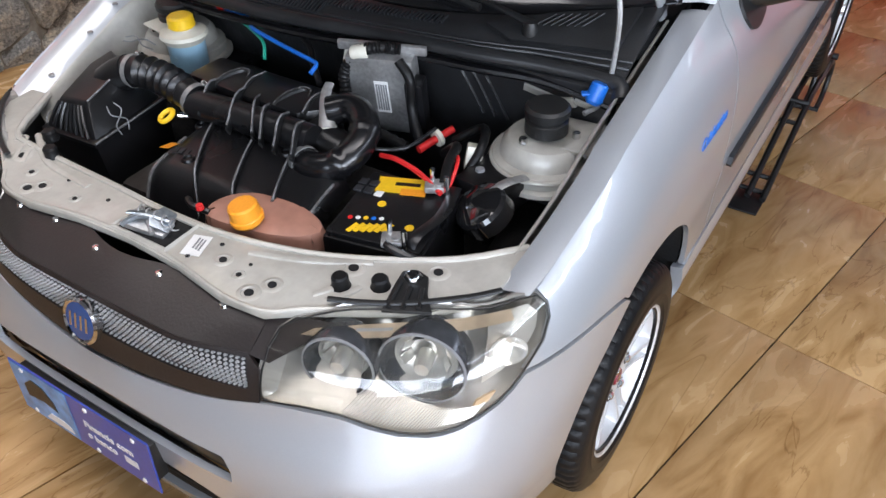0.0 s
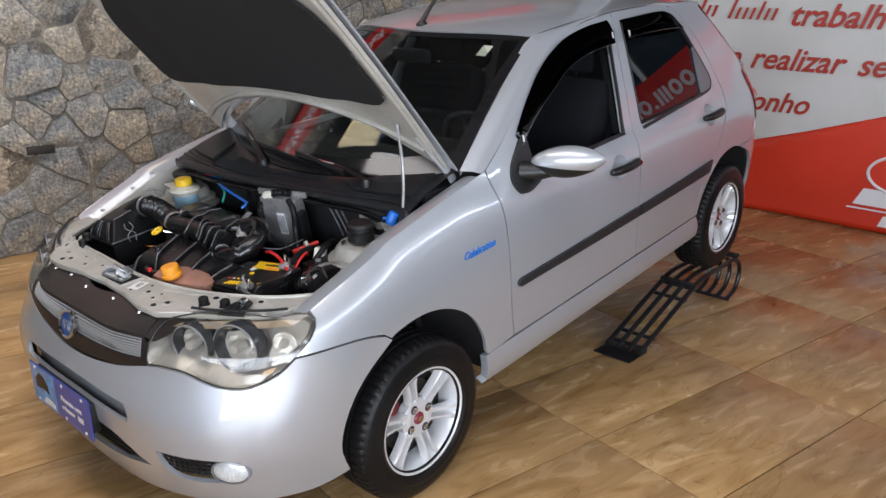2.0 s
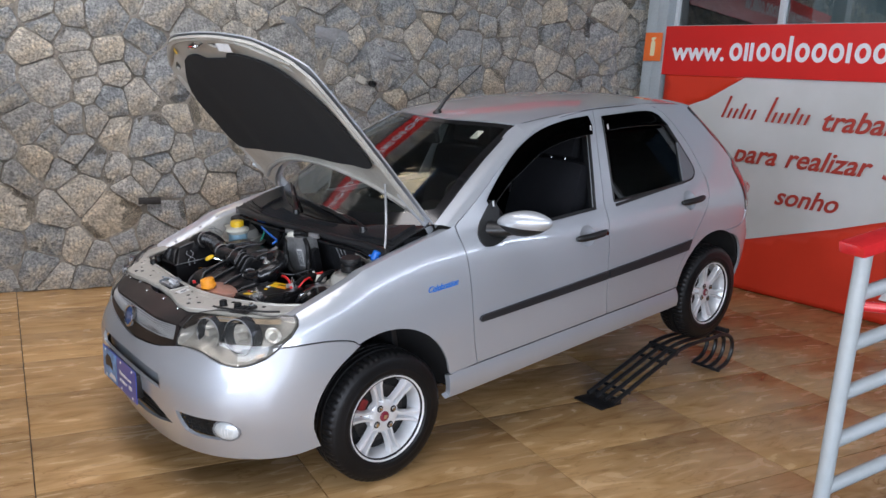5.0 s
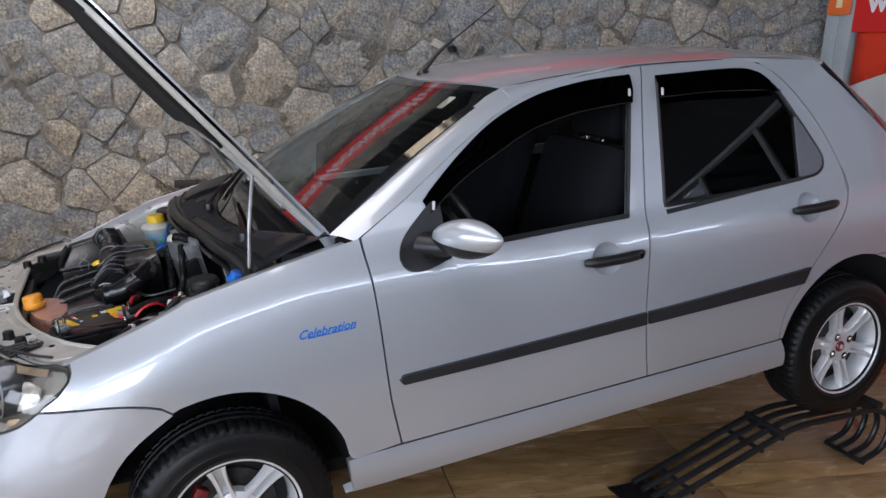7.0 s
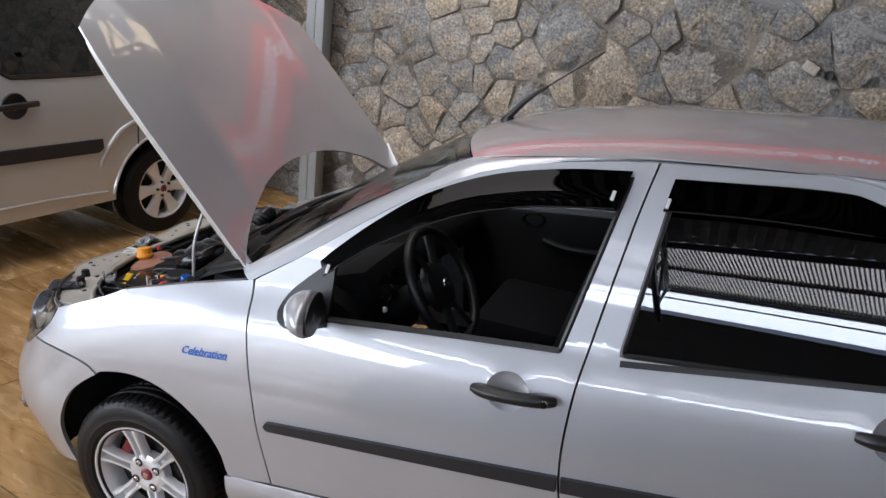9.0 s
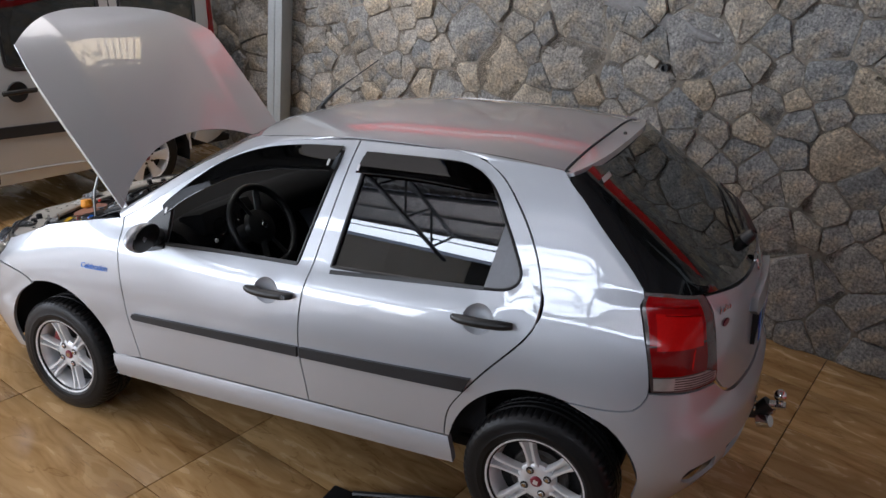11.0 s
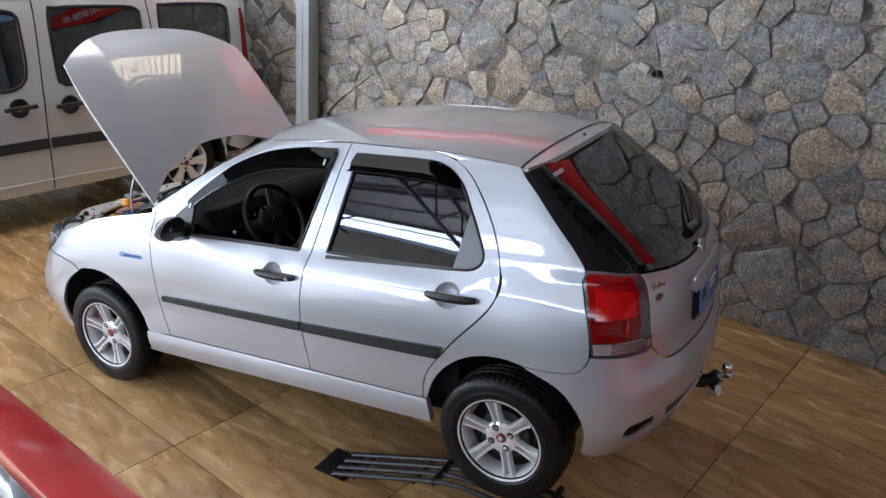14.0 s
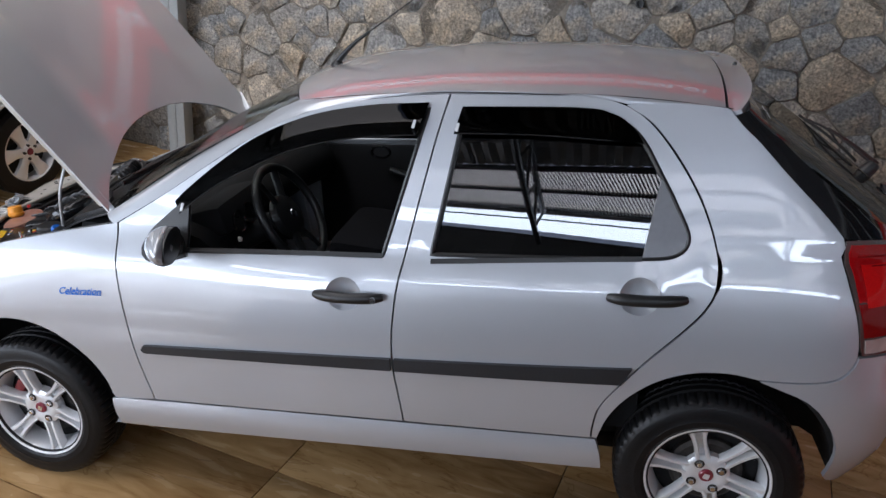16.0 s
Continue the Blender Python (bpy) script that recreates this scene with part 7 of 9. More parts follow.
def wiper(y, x, z, tip, name_label):
    base = Vector((x, y, z))
    w = part("wiper", lathe([(0, 0.026), (0.014, 0.022), (0.018, 0.004), (0.018, -0.01)], Matrix.Translation(base), 14), BLACK_PLASTIC, car, name_label)
    mid = base.lerp(Vector(tip), 0.42) + Vector((0, 0, 0.030))
    part("arm", tube([base + Vector((0, 0, 0.018)), base.lerp(mid, 0.5) + Vector((0, 0, 0.014)), mid], 0.010, 8, flat=0.5, radii=lambda t: 0.012 - 0.006 * t), BLACK_PLASTIC, w)
    part("rod", tube([mid, base.lerp(Vector(tip), 0.66) + Vector((0, 0, 0.02))], 0.004, 8, steps=1), CHROME, w)
    a, b = base.lerp(Vector(tip), 0.30), Vector(tip)
    part("blade", tube([a + Vector((0, 0, 0.012)), a.lerp(b, 0.5) + Vector((0, 0, 0.016)), b + Vector((0, 0, 0.012))], 0.007, 6, flat=1.4), BLACK_PLASTIC, w)


wiper(-0.40, 0.170, 0.992, screen_at(0.02, 0.07), "black wiper with its blade at rest")
wiper(0.12, 0.140, 0.985, screen_at(0.80, 0.06), "black wiper with its blade at rest")
# ---- engine and its parts ----
def thing_part(name, bm, mat, label=""):
    return part(name, bm, mat, car, label)


block = thing_part("engine_block", boxed(0.34, 0.62, 0.22, pose(-0.24, 0.02, 0.60), 0.02), IRON, "dark engine block")
# front cover: broad ribbed plastic shell that falls to the front
def cover_at(s, t):
    y = 0.262 - 0.452 * s
    x = -0.228 - 0.205 * t
    w = 0.810 - 0.014 * t - 0.085 * max(0.0, (t - 0.70) / 0.30) ** 2
    w -= 0.050 * max(0.0, 1 - s / 0.16) ** 1.5 + 0.05 * max(0.0, 1 - (1 - s) / 0.06) ** 2
    return x, y - 0.03 * t, w


def worn_edge(points, parent, r=0.0022):
    """A thin pale line that paints the highlight along a moulded edge."""
    part("worn_edge", tube(points, r, 6, steps=4), EDGE_GLINT, parent)


front_cover = thing_part("engine_cover", panel(cover_at, 30, 18, 0.012, UP), ENGINE_BLACK, "black ribbed engine cover")
for s0, s1, t1 in ((0.18, 0.40, 0.98), (0.45, 0.62, 0.98), (0.69, 0.80, 0.75)):
    row = [Vector(cover_at(s0 + (s1 - s0) * (t / t1) ** 1.3, t)) for t in (0.0, 0.2 * t1, 0.4 * t1, 0.6 * t1, 0.8 * t1, t1)]
    rib = part("rib", tube([p + Vector((0, 0, 0.003)) for p in row], 0.0042, 8, flat=2.0), BLACK_PLASTIC, front_cover, "moulded rib")
    worn_edge([p + Vector((-0.001, -0.002, 0.011)) for p in row], rib)
worn_edge([Vector(cover_at(0.03, t)) + Vector((0, 0, 0.004)) for t in (0.2, 0.4, 0.6, 0.8, 0.95)], front_cover, 0.004)
worn_edge([Vector(cover_at(0.97, t)) + Vector((0, 0, 0.003)) for t in (0.2, 0.5, 0.8)], front_cover, 0.003)
for s0, t in ((0.24, 0.62), (0.10, 0.05), (0.66, 0.90), (0.66, 0.06)):
    x, y, z = cover_at(s0, t)
    part("boss", lathe([(0, -0.004), (0.008, -0.004), (0.010, 0.003), (0.013, 0.003), (0.016, -0.002), (0.016, -0.01)], pose(x, y, z + 0.002), 18), ENGINE_BLACK, front_cover)
for k in range(4):
    x, y, z = cover_at(0.10 + 0.035 * k, 0.55)
    part("cover_mark", boxed(0.022, 0.010, 0.003, pose(x, y, z + 0.001, 0, 0, 15), 0.001), TRIM, front_cover, smooth=False)
part("warning_sticker", boxed(0.050, 0.022, 0.001, pose(-0.318, 0.238, 0.782, 0, 20, 20)), ORANGE, front_cover, "small orange sticker", smooth=False)
# intake pipe across the engine with fins
pipe = thing_part("intake_pipe", tube([(-0.222, 0.245, 0.838), (-0.215, 0.15, 0.838), (-0.208, 0.0, 0.836), (-0.206, -0.085, 0.834)], 0.034, 18), ENGINE_BLACK, "black finned intake pipe")
for a, b in (((-0.138, 0.237), (-0.250, 0.199)), ((-0.134, 0.155), (-0.262, 0.105)), ((-0.150, 0.105), (-0.255, 0.040)), ((-0.172, 0.060), (-0.268, 0.006)), ((-0.178, 0.000), (-0.275, -0.037)), ((-0.190, -0.052), (-0.280, -0.088))):
    mid = ((a[0] + b[0]) / 2, (a[1] + b[1]) / 2)
    row = [Vector((*a, 0.862)), Vector((*mid, 0.878)), Vector((*b, 0.842))]
    fin = part("fin", tube([p + Vector((0, 0, -0.014)) for p in row], 0.0035, 8, flat=4.5), BLACK_PLASTIC, pipe, "moulded fin")
    worn_edge([p + Vector((0, 0, 0.002)) for p in row], fin, 0.0024)
# rear plenum
plenum = thing_part("intake_plenum", slab([(-0.060, 0.315), (-0.165, 0.318), (-0.178, 0.12), (-0.178, -0.02), (-0.120, -0.075), (-0.060, -0.050)], 0.11, pose(0, 0, 0.758), None, 0.014), ENGINE_BLACK, "black intake plenum")
for y in (0.225, 0.045):
    row = [(-0.172, y + 0.004, 0.866), (-0.135, y + 0.002, 0.874), (-0.095, y - 0.012, 0.874), (-0.090, y - 0.034, 0.872), (-0.110, y - 0.042, 0.866)]
    lip = part("edge", tube([(p[0], p[1], p[2] - 0.006) for p in row], 0.008, 8), BLACK_PLASTIC, plenum, "raised moulded lip")
    worn_edge(row, lip)
for y in (0.150, -0.025):
    row = [(-0.175, y - 0.01, 0.870), (-0.12, y + 0.01, 0.874), (-0.070, y + 0.012, 0.868)]
    lip = part("edge", tube([(p[0], p[1], p[2] - 0.006) for p in row], 0.006, 8), BLACK_PLASTIC, plenum, "raised moulded lip")
    worn_edge(row, lip)
part("runner", tube([(-0.06, 0.28, 0.80), (-0.02, 0.28, 0.80), (0.03, 0.28, 0.76)], 0.03, 12), ENGINE_BLACK, plenum)
# corrugated hose from the air box
air_path = smooth_line([(-0.224, 0.448, 0.868), (-0.214, 0.395, 0.872), (-0.208, 0.335, 0.864), (-0.212, 0.275, 0.850), (-0.216, 0.238, 0.842)], 16)
hose = thing_part("corrugated_hose", tube(air_path, 0.036, 22, steps=1, radii=lambda t: 0.0345 + (0.0050 * math.sin(t * 2 * math.pi * 11) if 0.2 < t < 0.72 else 0.001)), ENGINE_BLACK, "black corrugated air hose")
for p, d in (((-0.221, 0.430, 0.869), (0.15, -1.0, 0.05)), ((-0.215, 0.245, 0.843), (-0.1, -1.0, -0.2))):
    m = Matrix.Translation(Vector(p)) @ Vector(d).to_track_quat("Z", "Y").to_matrix().to_4x4()
    clamp = part("clamp", lathe([(0.0375, -0.006), (0.039, -0.006), (0.039, 0.006), (0.0375, 0.006)], m, 28, closed=True), CAST, hose, "bright hose clamp")
    part("clamp_screw", boxed(0.012, 0.012, 0.018, m @ pose(0.030, 0.028, 0, 0, 0, 45), 0.002), CHROME, clamp)


def frustum(low, high, w0, w1, bevel=0.008):
    """A box with sloping sides between two outlines of (u, v, extra height)."""
    bm = bmesh.new()
    a = [bm.verts.new((p[0], p[1], w0)) for p in low]
    b = [bm.verts.new((p[0], p[1], w1 + (p[2] if len(p) > 2 else 0.0))) for p in high]
    bm.faces.new(a)
    bm.faces.new(b)
    for k in range(len(a)):
        bm.faces.new((a[k], a[(k + 1) % len(a)], b[(k + 1) % len(b)], b[k]))
    bmesh.ops.recalc_face_normals(bm, faces=bm.faces)
    bmesh.ops.bevel(bm, geom=bm.edges[:], offset=bevel, segments=2, profile=0.6, affect="EDGES")
    return crease(bm)


# air filter box: tub, flange and sloping lid
LOW = [(-0.395, 0.392), (-0.165, 0.420), (-0.125, 0.600), (-0.22, 0.612), (-0.405, 0.560)]
air = thing_part("air_box", frustum([(x * 0.92 - 0.02, y * 0.97 + 0.01) for x, y in LOW], LOW, 0.60, 0.768, 0.010), ENGINE_BLACK, "black air filter box with wire clips")
part("flange", slab([(x * 1.01, y + (0.004 if y > 0.5 else -0.004)) for x, y in LOW], 0.010, pose(0, 0, 0.768), None, 0.002), ENGINE_BLACK, air, "lid flange")
part("air_lid", frustum([(-0.388, 0.400), (-0.172, 0.428), (-0.135, 0.592), (-0.225, 0.602), (-0.398, 0.553)], [(-0.345, 0.452, -0.004), (-0.232, 0.470, 0.018), (-0.170, 0.570, 0.020), (-0.23, 0.580, 0.008), (-0.358, 0.530, -0.006)], 0.778, 0.848, 0.007), ENGINE_BLACK, air, "black sloping lid")
worn_edge([(-0.347, 0.449, 0.846), (-0.29, 0.458, 0.856), (-0.232, 0.467, 0.867)], air, 0.0022)
worn_edge([(-0.398, 0.388, 0.780), (-0.28, 0.402, 0.780), (-0.165, 0.416, 0.780)], air, 0.0026)
for k in range(8):
    f = k / 7
    a, b = Vector((-0.396 - 0.004 * f, 0.412 + 0.13 * f, 0.785)), Vector((-0.360 - 0.008 * f, 0.456 + 0.065 * f, 0.838))
    part("lid_rib", tube([a, a.lerp(b, 0.5) + Vector((-0.002, 0, 0.002)), b], 0.004, 6), ENGINE_BLACK, air)
part("lid_bar", boxed(0.050, 0.012, 0.003, pose(-0.235, 0.525, 0.862, 0, -4, 20)), TRIM, air, smooth=False)
part("outlet", tube([(-0.245, 0.505, 0.832), (-0.232, 0.470, 0.856), (-0.224, 0.440, 0.868)], 0.039, 16), ENGINE_BLACK, air, "round outlet neck")
for x, y, z, n in ((-0.315, 0.412, 0.795, Vector((0.1, -1, 0.35))), (-0.380, 0.552, 0.768, Vector((-1, 0.1, 0.35))), (-0.14, 0.50, 0.88, Vector((0.2, -0.3, 1)))):
    m = Matrix.Translation(Vector((x, y, z)) + n.normalized() * 0.008) @ n.to_track_quat("Z", "Y").to_matrix().to_4x4()
    for c in (-1, 1):
        part("spring_clip", tube([m @ Vector(p) for p in ((-0.012 * c, -0.034, 0.0), (-0.016 * c, -0.010, 0.005), (0.004 * c, 0.006, 0.009), (0.016 * c, 0.018, 0.006), (0.010 * c, 0.036, 0.0))], 0.0016, 6), GREY_PLASTIC, air, "wire spring clip")
# dipstick
dip = thing_part("dipstick", tube([(-0.18, 0.235, 0.74), (-0.215, 0.270, 0.785), (-0.255, 0.300, 0.803)], 0.006, 8), CHROME, "dipstick with a yellow ring")
part("ring", tube([(-0.272 + 0.017 * math.cos(a), 0.314 + 0.012 * math.sin(a), 0.806 + 0.006 * math.cos(a)) for a in (2 * math.pi * k / 16 for k in range(16))], 0.006, 8, steps=1, closed=True), YELLOW, dip, "yellow pull ring")
# throttle body and its elbow hose
throttle = thing_part("throttle_body", lathe([(0, 0.05), (0.036, 0.05), (0.040, 0.04), (0.040, -0.02), (0.046, -0.03), (0.046, -0.05)], pose(-0.172, -0.115, 0.828, 90, 0, -12), 24), ENGINE_BLACK, "black throttle body with a bright lever")
part("cable_wheel", lathe([(0, 0.012), (0.010, 0.012), (0.012, 0.006), (0.021, 0.005), (0.023, 0.0), (0.021, -0.006), (0, -0.006)], pose(-0.170, -0.106, 0.856, 48, 0, -60), 20), MILKY, throttle, "white cable wheel")
part("lever", tube([(-0.085, -0.052, 0.915), (-0.105, -0.058, 0.908), (-0.128, -0.072, 0.895), (-0.152, -0.092, 0.880), (-0.170, -0.104, 0.862)], 0.014, 10, flat=0.5, radii=lambda t: 0.011 + 0.010 * t * t), CAST, throttle, "bright throttle lever")
part("cable", tube([(-0.185, -0.118, 0.858), (-0.175, -0.19, 0.85), (-0.13, -0.27, 0.845), (-0.05, -0.30, 0.86)], 0.004, 8), ENGINE_BLACK, throttle, "black throttle cable")
elbow = thing_part("elbow_hose", tube([(-0.128, -0.070, 0.862), (-0.108, -0.110, 0.872), (-0.120, -0.152, 0.868), (-0.160, -0.184, 0.852), (-0.205, -0.184, 0.832), (-0.240, -0.158, 0.816), (-0.252, -0.115, 0.808), (-0.236, -0.075, 0.804)], 0.033, 20, steps=8, radii=lambda t: 0.0315 + (0.003 if abs(t - 0.40) < 0.02 or abs(t - 0.66) < 0.02 else 0.0)), HOSE_GLOSS, "glossy black elbow hose")
m = Matrix.Translation(Vector((-0.243, -0.088, 0.805))) @ Vector((0.35, 1.0, -0.1)).to_track_quat("Z", "Y").to_matrix().to_4x4()
part("clamp", lathe([(0.0325, -0.007), (0.0345, -0.007), (0.0345, 0.007), (0.0325, 0.007)], m, 28, closed=True), CAST, elbow, "bright hose clamp")
# coolant tank
tank_pts = [(-0.492, -0.055), (-0.435, -0.040), (-0.385, -0.085), (-0.368, -0.18), (-0.388, -0.262), (-0.418, -0.285), (-0.455, -0.255), (-0.485, -0.17)]
tank = thing_part("coolant_tank", slab(outline(tank_pts, 0.022), 0.15, pose(0, 0, 0.655), None, 0.022), COOLANT, "pinkish coolant tank with an orange cap")
part("tank_cap", lathe([(0, 0.036), (0.026, 0.036), (0.029, 0.032), (0.030, 0.010), (0.033, 0.008), (0.033, 0.0), (0.026, -0.008)], pose(-0.468, -0.150, 0.812, -6, -6, 0), 12), ORANGE, tank, "orange screw cap")
part("nipple", tube([(-0.480, -0.06, 0.80), (-0.485, -0.02, 0.805), (-0.47, 0.01, 0.80)], 0.007, 8), ENGINE_BLACK, tank)
part("red_stop", lathe([(0, 0.010), (0.007, 0.010), (0.008, 0)], pose(-0.488, -0.045, 0.808), 10), RED, tank, "small red stopper")
# battery
bat = thing_part("battery", boxed(0.215, 0.200, 0.19, pose(-0.278, -0.328, 0.700, 0, 0, 10), 0.006), ENGINE_BLACK, "black battery with yellow stickers")
bt = pose(-0.278, -0.328, 0.796, 0, 0, 10)
part("battery_lid", boxed(0.205, 0.190, 0.012, bt @ pose(0, 0, 0.004), 0.004), ENGINE_BLACK, bat)
part("yellow_label", boxed(0.050, 0.100, 0.001, bt @ pose(0.074, 0.018, 0.0112, 0, 0, 12)), YELLOW, bat, "yellow rating sticker", smooth=False)
part("label_bar", boxed(0.010, 0.050, 0.001, bt @ pose(0.080, 0.008, 0.0122, 0, 0, 12)), ENGINE_BLACK, bat, smooth=False)
part("orange_panel", boxed(0.020, 0.05, 0.001, bt @ pose(0.058, -0.012, 0.0124, 0, 0, 12)), ORANGE, bat, "orange sticker panel", smooth=False)
part("white_tag", boxed(0.018, 0.016, 0.001, bt @ pose(0.034, 0.050, 0.0112)), WHITE, bat, "white sticker", smooth=False)
for k in range(6):
    part("brand_bar", boxed(0.028, 0.0095, 0.001, bt @ pose(-0.078 + k * 0.004, 0.050 - k * 0.0125, 0.0112, 0, 0, -18)), YELLOW, bat, "yellow letter bar", smooth=False)
for k, m in enumerate((RED, WHITE, YELLOW, BLUE, WHITE)):
    part("dot", lathe([(0, 0.001), (0.005, 0.001), (0.005, 0)], bt @ pose(-0.052 + 0.004 * k, 0.068 - k * 0.0145, 0.0108), 10), m, bat, smooth=False)
for k in range(2):
    part("yellow_dot", lathe([(0, 0.001), (0.009, 0.001), (0.009, 0)], bt @ pose(0.006 - k * 0.05, 0.030 - k * 0.08, 0.0108), 12), YELLOW, bat, smooth=False)
for k in range(4):
    part("filler_cap", boxed(0.019, 0.018, 0.006, bt @ pose(0.060 - (k % 2) * 0.024, 0.072 + (k // 2) * 0.022, 0.012), 0.002), TRIM, bat)
part("hold_strap", tube([bt @ Vector(p) for p in ((0.10, -0.085, 0.014), (0.0, -0.095, 0.02), (-0.085, -0.075, 0.02), (-0.105, -0.07, -0.05))], 0.012, 6, flat=0.25), ENGINE_BLACK, bat, "black rubber strap")
for y, mat in ((0.02, CAST), (-0.115, CAST)):
    tm = bt @ (pose(-0.098, -0.050, 0.012) if y > 0 else pose(0.080, -0.058, 0.012))
    term = part("terminal", lathe([(0, 0.022), (0.010, 0.022), (0.011, 0.0)], tm, 14), CAST, bat, "lead terminal")
    part("terminal_clamp", boxed(0.034, 0.046, 0.014, tm @ pose(0, 0.005, 0.012, 0, 0, 20), 0.004), CAST, term, "grey clamp")
    part("clamp_bolt", lathe([(0, 0.03), (0.005, 0.03), (0.005, -0.01)], tm @ pose(0.012, 0.018, 0.012), 8), CHROME, term)
    part("clamp_bolt", lathe([(0, 0.034), (0.005, 0.034), (0.005, -0.01)], tm @ pose(-0.010, -0.02, 0.012), 8), CHROME, term)
part("red_cable", tube([(-0.150, -0.205, 0.815), (-0.165, -0.255, 0.830), (-0.180, -0.320, 0.828), (-0.205, -0.385, 0.818)], 0.0055, 8), RED, bat, "thick red cable")
part("black_cable", tube([(-0.365, -0.365, 0.815), (-0.39, -0.40, 0.82), (-0.37, -0.45, 0.80), (-0.30, -0.48, 0.76)], 0.008, 8), ENGINE_BLACK, bat)
# fuse box, horn drum and brackets on the driver's side
fuse = thing_part("fuse_box", boxed(0.13, 0.12, 0.06, pose(-0.085, -0.455, 0.783, 0, 0, -8), 0.008), ENGINE_BLACK, "black fuse box")
part("screw", lathe([(0, 0.006), (0.009, 0.005), (0.010, 0)], pose(-0.098, -0.422, 0.813), 10), GREY_PLASTIC, fuse)
horn = thing_part("horn", lathe([(0, 0.018), (0.022, 0.02), (0.050, 0.012), (0.056, 0.004), (0.056, -0.03), (0.04, -0.045)], pose(-0.205, -0.505, 0.778, -20, -25, 0), 24), BLACK_GLOSS, "round black horn")
thing_part("horn_bracket", tube([(-0.185, -0.505, 0.812), (-0.155, -0.525, 0.822), (-0.118, -0.545, 0.818)], 0.012, 6, flat=0.25), CAST, "bare steel bracket")
thing_part("battery_tray", boxed(0.24, 0.34, 0.02, pose(-0.27, -0.33, 0.59), 0.006), ENGINE_BLACK, "black battery tray")
# control unit on its bracket
ecu = thing_part("control_unit", boxed(0.05, 0.150, 0.20, pose(0.024, -0.108, 0.850, 0, -10, 18), 0.006), CAST, "finned aluminium control unit")
em2 = pose(0.024, -0.108, 0.850, 0, -10, 18)
part("unit_label", boxed(0.001, 0.032, 0.085, em2 @ pose(-0.0258, 0.0, 0.0)), WHITE, ecu, "white label", smooth=False)
for k in range(5):
    part("label_line", boxed(0.001, 0.004, 0.07, em2 @ pose(-0.0264, -0.011 + k * 0.0055, 0.0)), GREY_PLASTIC, ecu, smooth=False)
part("unit_bracket", boxed(0.012, 0.20, 0.022, em2 @ pose(0.012, 0.0, 0.105), 0.004), CAST, ecu, "bare metal bracket")
part("connector", boxed(0.045, 0.042, 0.15, em2 @ pose(-0.022, -0.078, -0.02), 0.008), ENGINE_BLACK, ecu, "black connector")
part("tape", lathe([(0.016, 0.020), (0.018, 0.015), (0.0175, -0.015), (0.016, -0.020)], Matrix.Translation((-0.012, -0.075, 0.948)) @ Vector((-0.3, 0.9, -0.25)).to_track_quat("Z", "Y").to_matrix().to_4x4(), 14), MILKY, ecu, "beige cloth tape")
loom = thing_part("wiring_loom", tube([(0.030, -0.150, 0.955), (0.004, -0.115, 0.962), (-0.014, -0.070, 0.948), (-0.030, -0.040, 0.900), (-0.036, -0.046, 0.840), (-0.040, -0.090, 0.790), (-0.040, -0.20, 0.765)], 0.013, 12, steps=14, radii=lambda t: 0.0125 + 0.0016 * math.sin(t * 220)), RUBBER, "black corrugated wiring loom")
part("loom_branch", tube([(0.0, -0.165, 0.945), (-0.005, -0.195, 0.91), (-0.01, -0.20, 0.84), (-0.04, -0.24, 0.78)], 0.011, 10), RUBBER, loom)
part("loom_branch", tube([(-0.04, -0.30, 0.78), (-0.07, -0.35, 0.83), (-0.13, -0.37, 0.835), (-0.19, -0.395, 0.825)], 0.011, 10), RUBBER, loom)
part("loom_branch", tube([(0.0, -0.30, 0.79), (0.02, -0.36, 0.83), (-0.05, -0.40, 0.84), (-0.10, -0.39, 0.79)], 0.010, 10), RUBBER, loom)
part("red_wire", tube([(-0.08, -0.345, 0.81), (-0.11, -0.378, 0.835), (-0.15, -0.395, 0.83), (-0.18, -0.395, 0.80)], 0.004, 8), RED, loom, "red wire")
part("plug", boxed(0.035, 0.035, 0.05, pose(-0.060, -0.385, 0.812, 10, 15, 30), 0.005), MILKY, loom, "beige plug")
valve = thing_part("red_sleeve", tube([(-0.028, -0.205, 0.768), (0.0, -0.214, 0.772), (0.060, -0.236, 0.782)], 0.0085, 10), RED, "red sleeve with a white collar")
part("collar", lathe([(0.010, 0.006), (0.019, 0.005), (0.019, -0.005), (0.010, -0.006)], pose(0.022, -0.222, 0.776, 0, 82, -20), 16, closed=True), MILKY, valve, "milky collar")
# power steering and washer tanks, caps and coloured lines
wash = thing_part("washer_tank", lathe([(0, -0.13), (0.040, -0.13), (0.044, -0.115), (0.047, -0.02), (0.047, 0.0)], pose(-0.036, 0.455, 0.858), 28), WASHER_BLUE, "milky tank with blue fluid and a yellow cap")
part("collar", lathe([(0.050, -0.004), (0.056, 0.006), (0.060, 0.012), (0.056, 0.020), (0.034, 0.026), (0.030, 0.030)], pose(-0.036, 0.455, 0.858), 24), MILKY, wash, "milky shoulder")
part("wash_flange", boxed(0.05, 0.09, 0.006, pose(-0.035, 0.535, 0.872, 0, 0, -12), 0.002), MILKY, wash, "milky mounting ear")
part("yellow_cap", lathe([(0, 0.030), (0.026, 0.030), (0.032, 0.026), (0.034, 0.004), (0.030, 0.0)], pose(-0.036, 0.455, 0.888), 24), YELLOW, wash, "yellow cap")
part("drop", boxed(0.002, 0.03, 0.05, pose(-0.082, 0.455, 0.80)), WASHER_BLUE, wash)
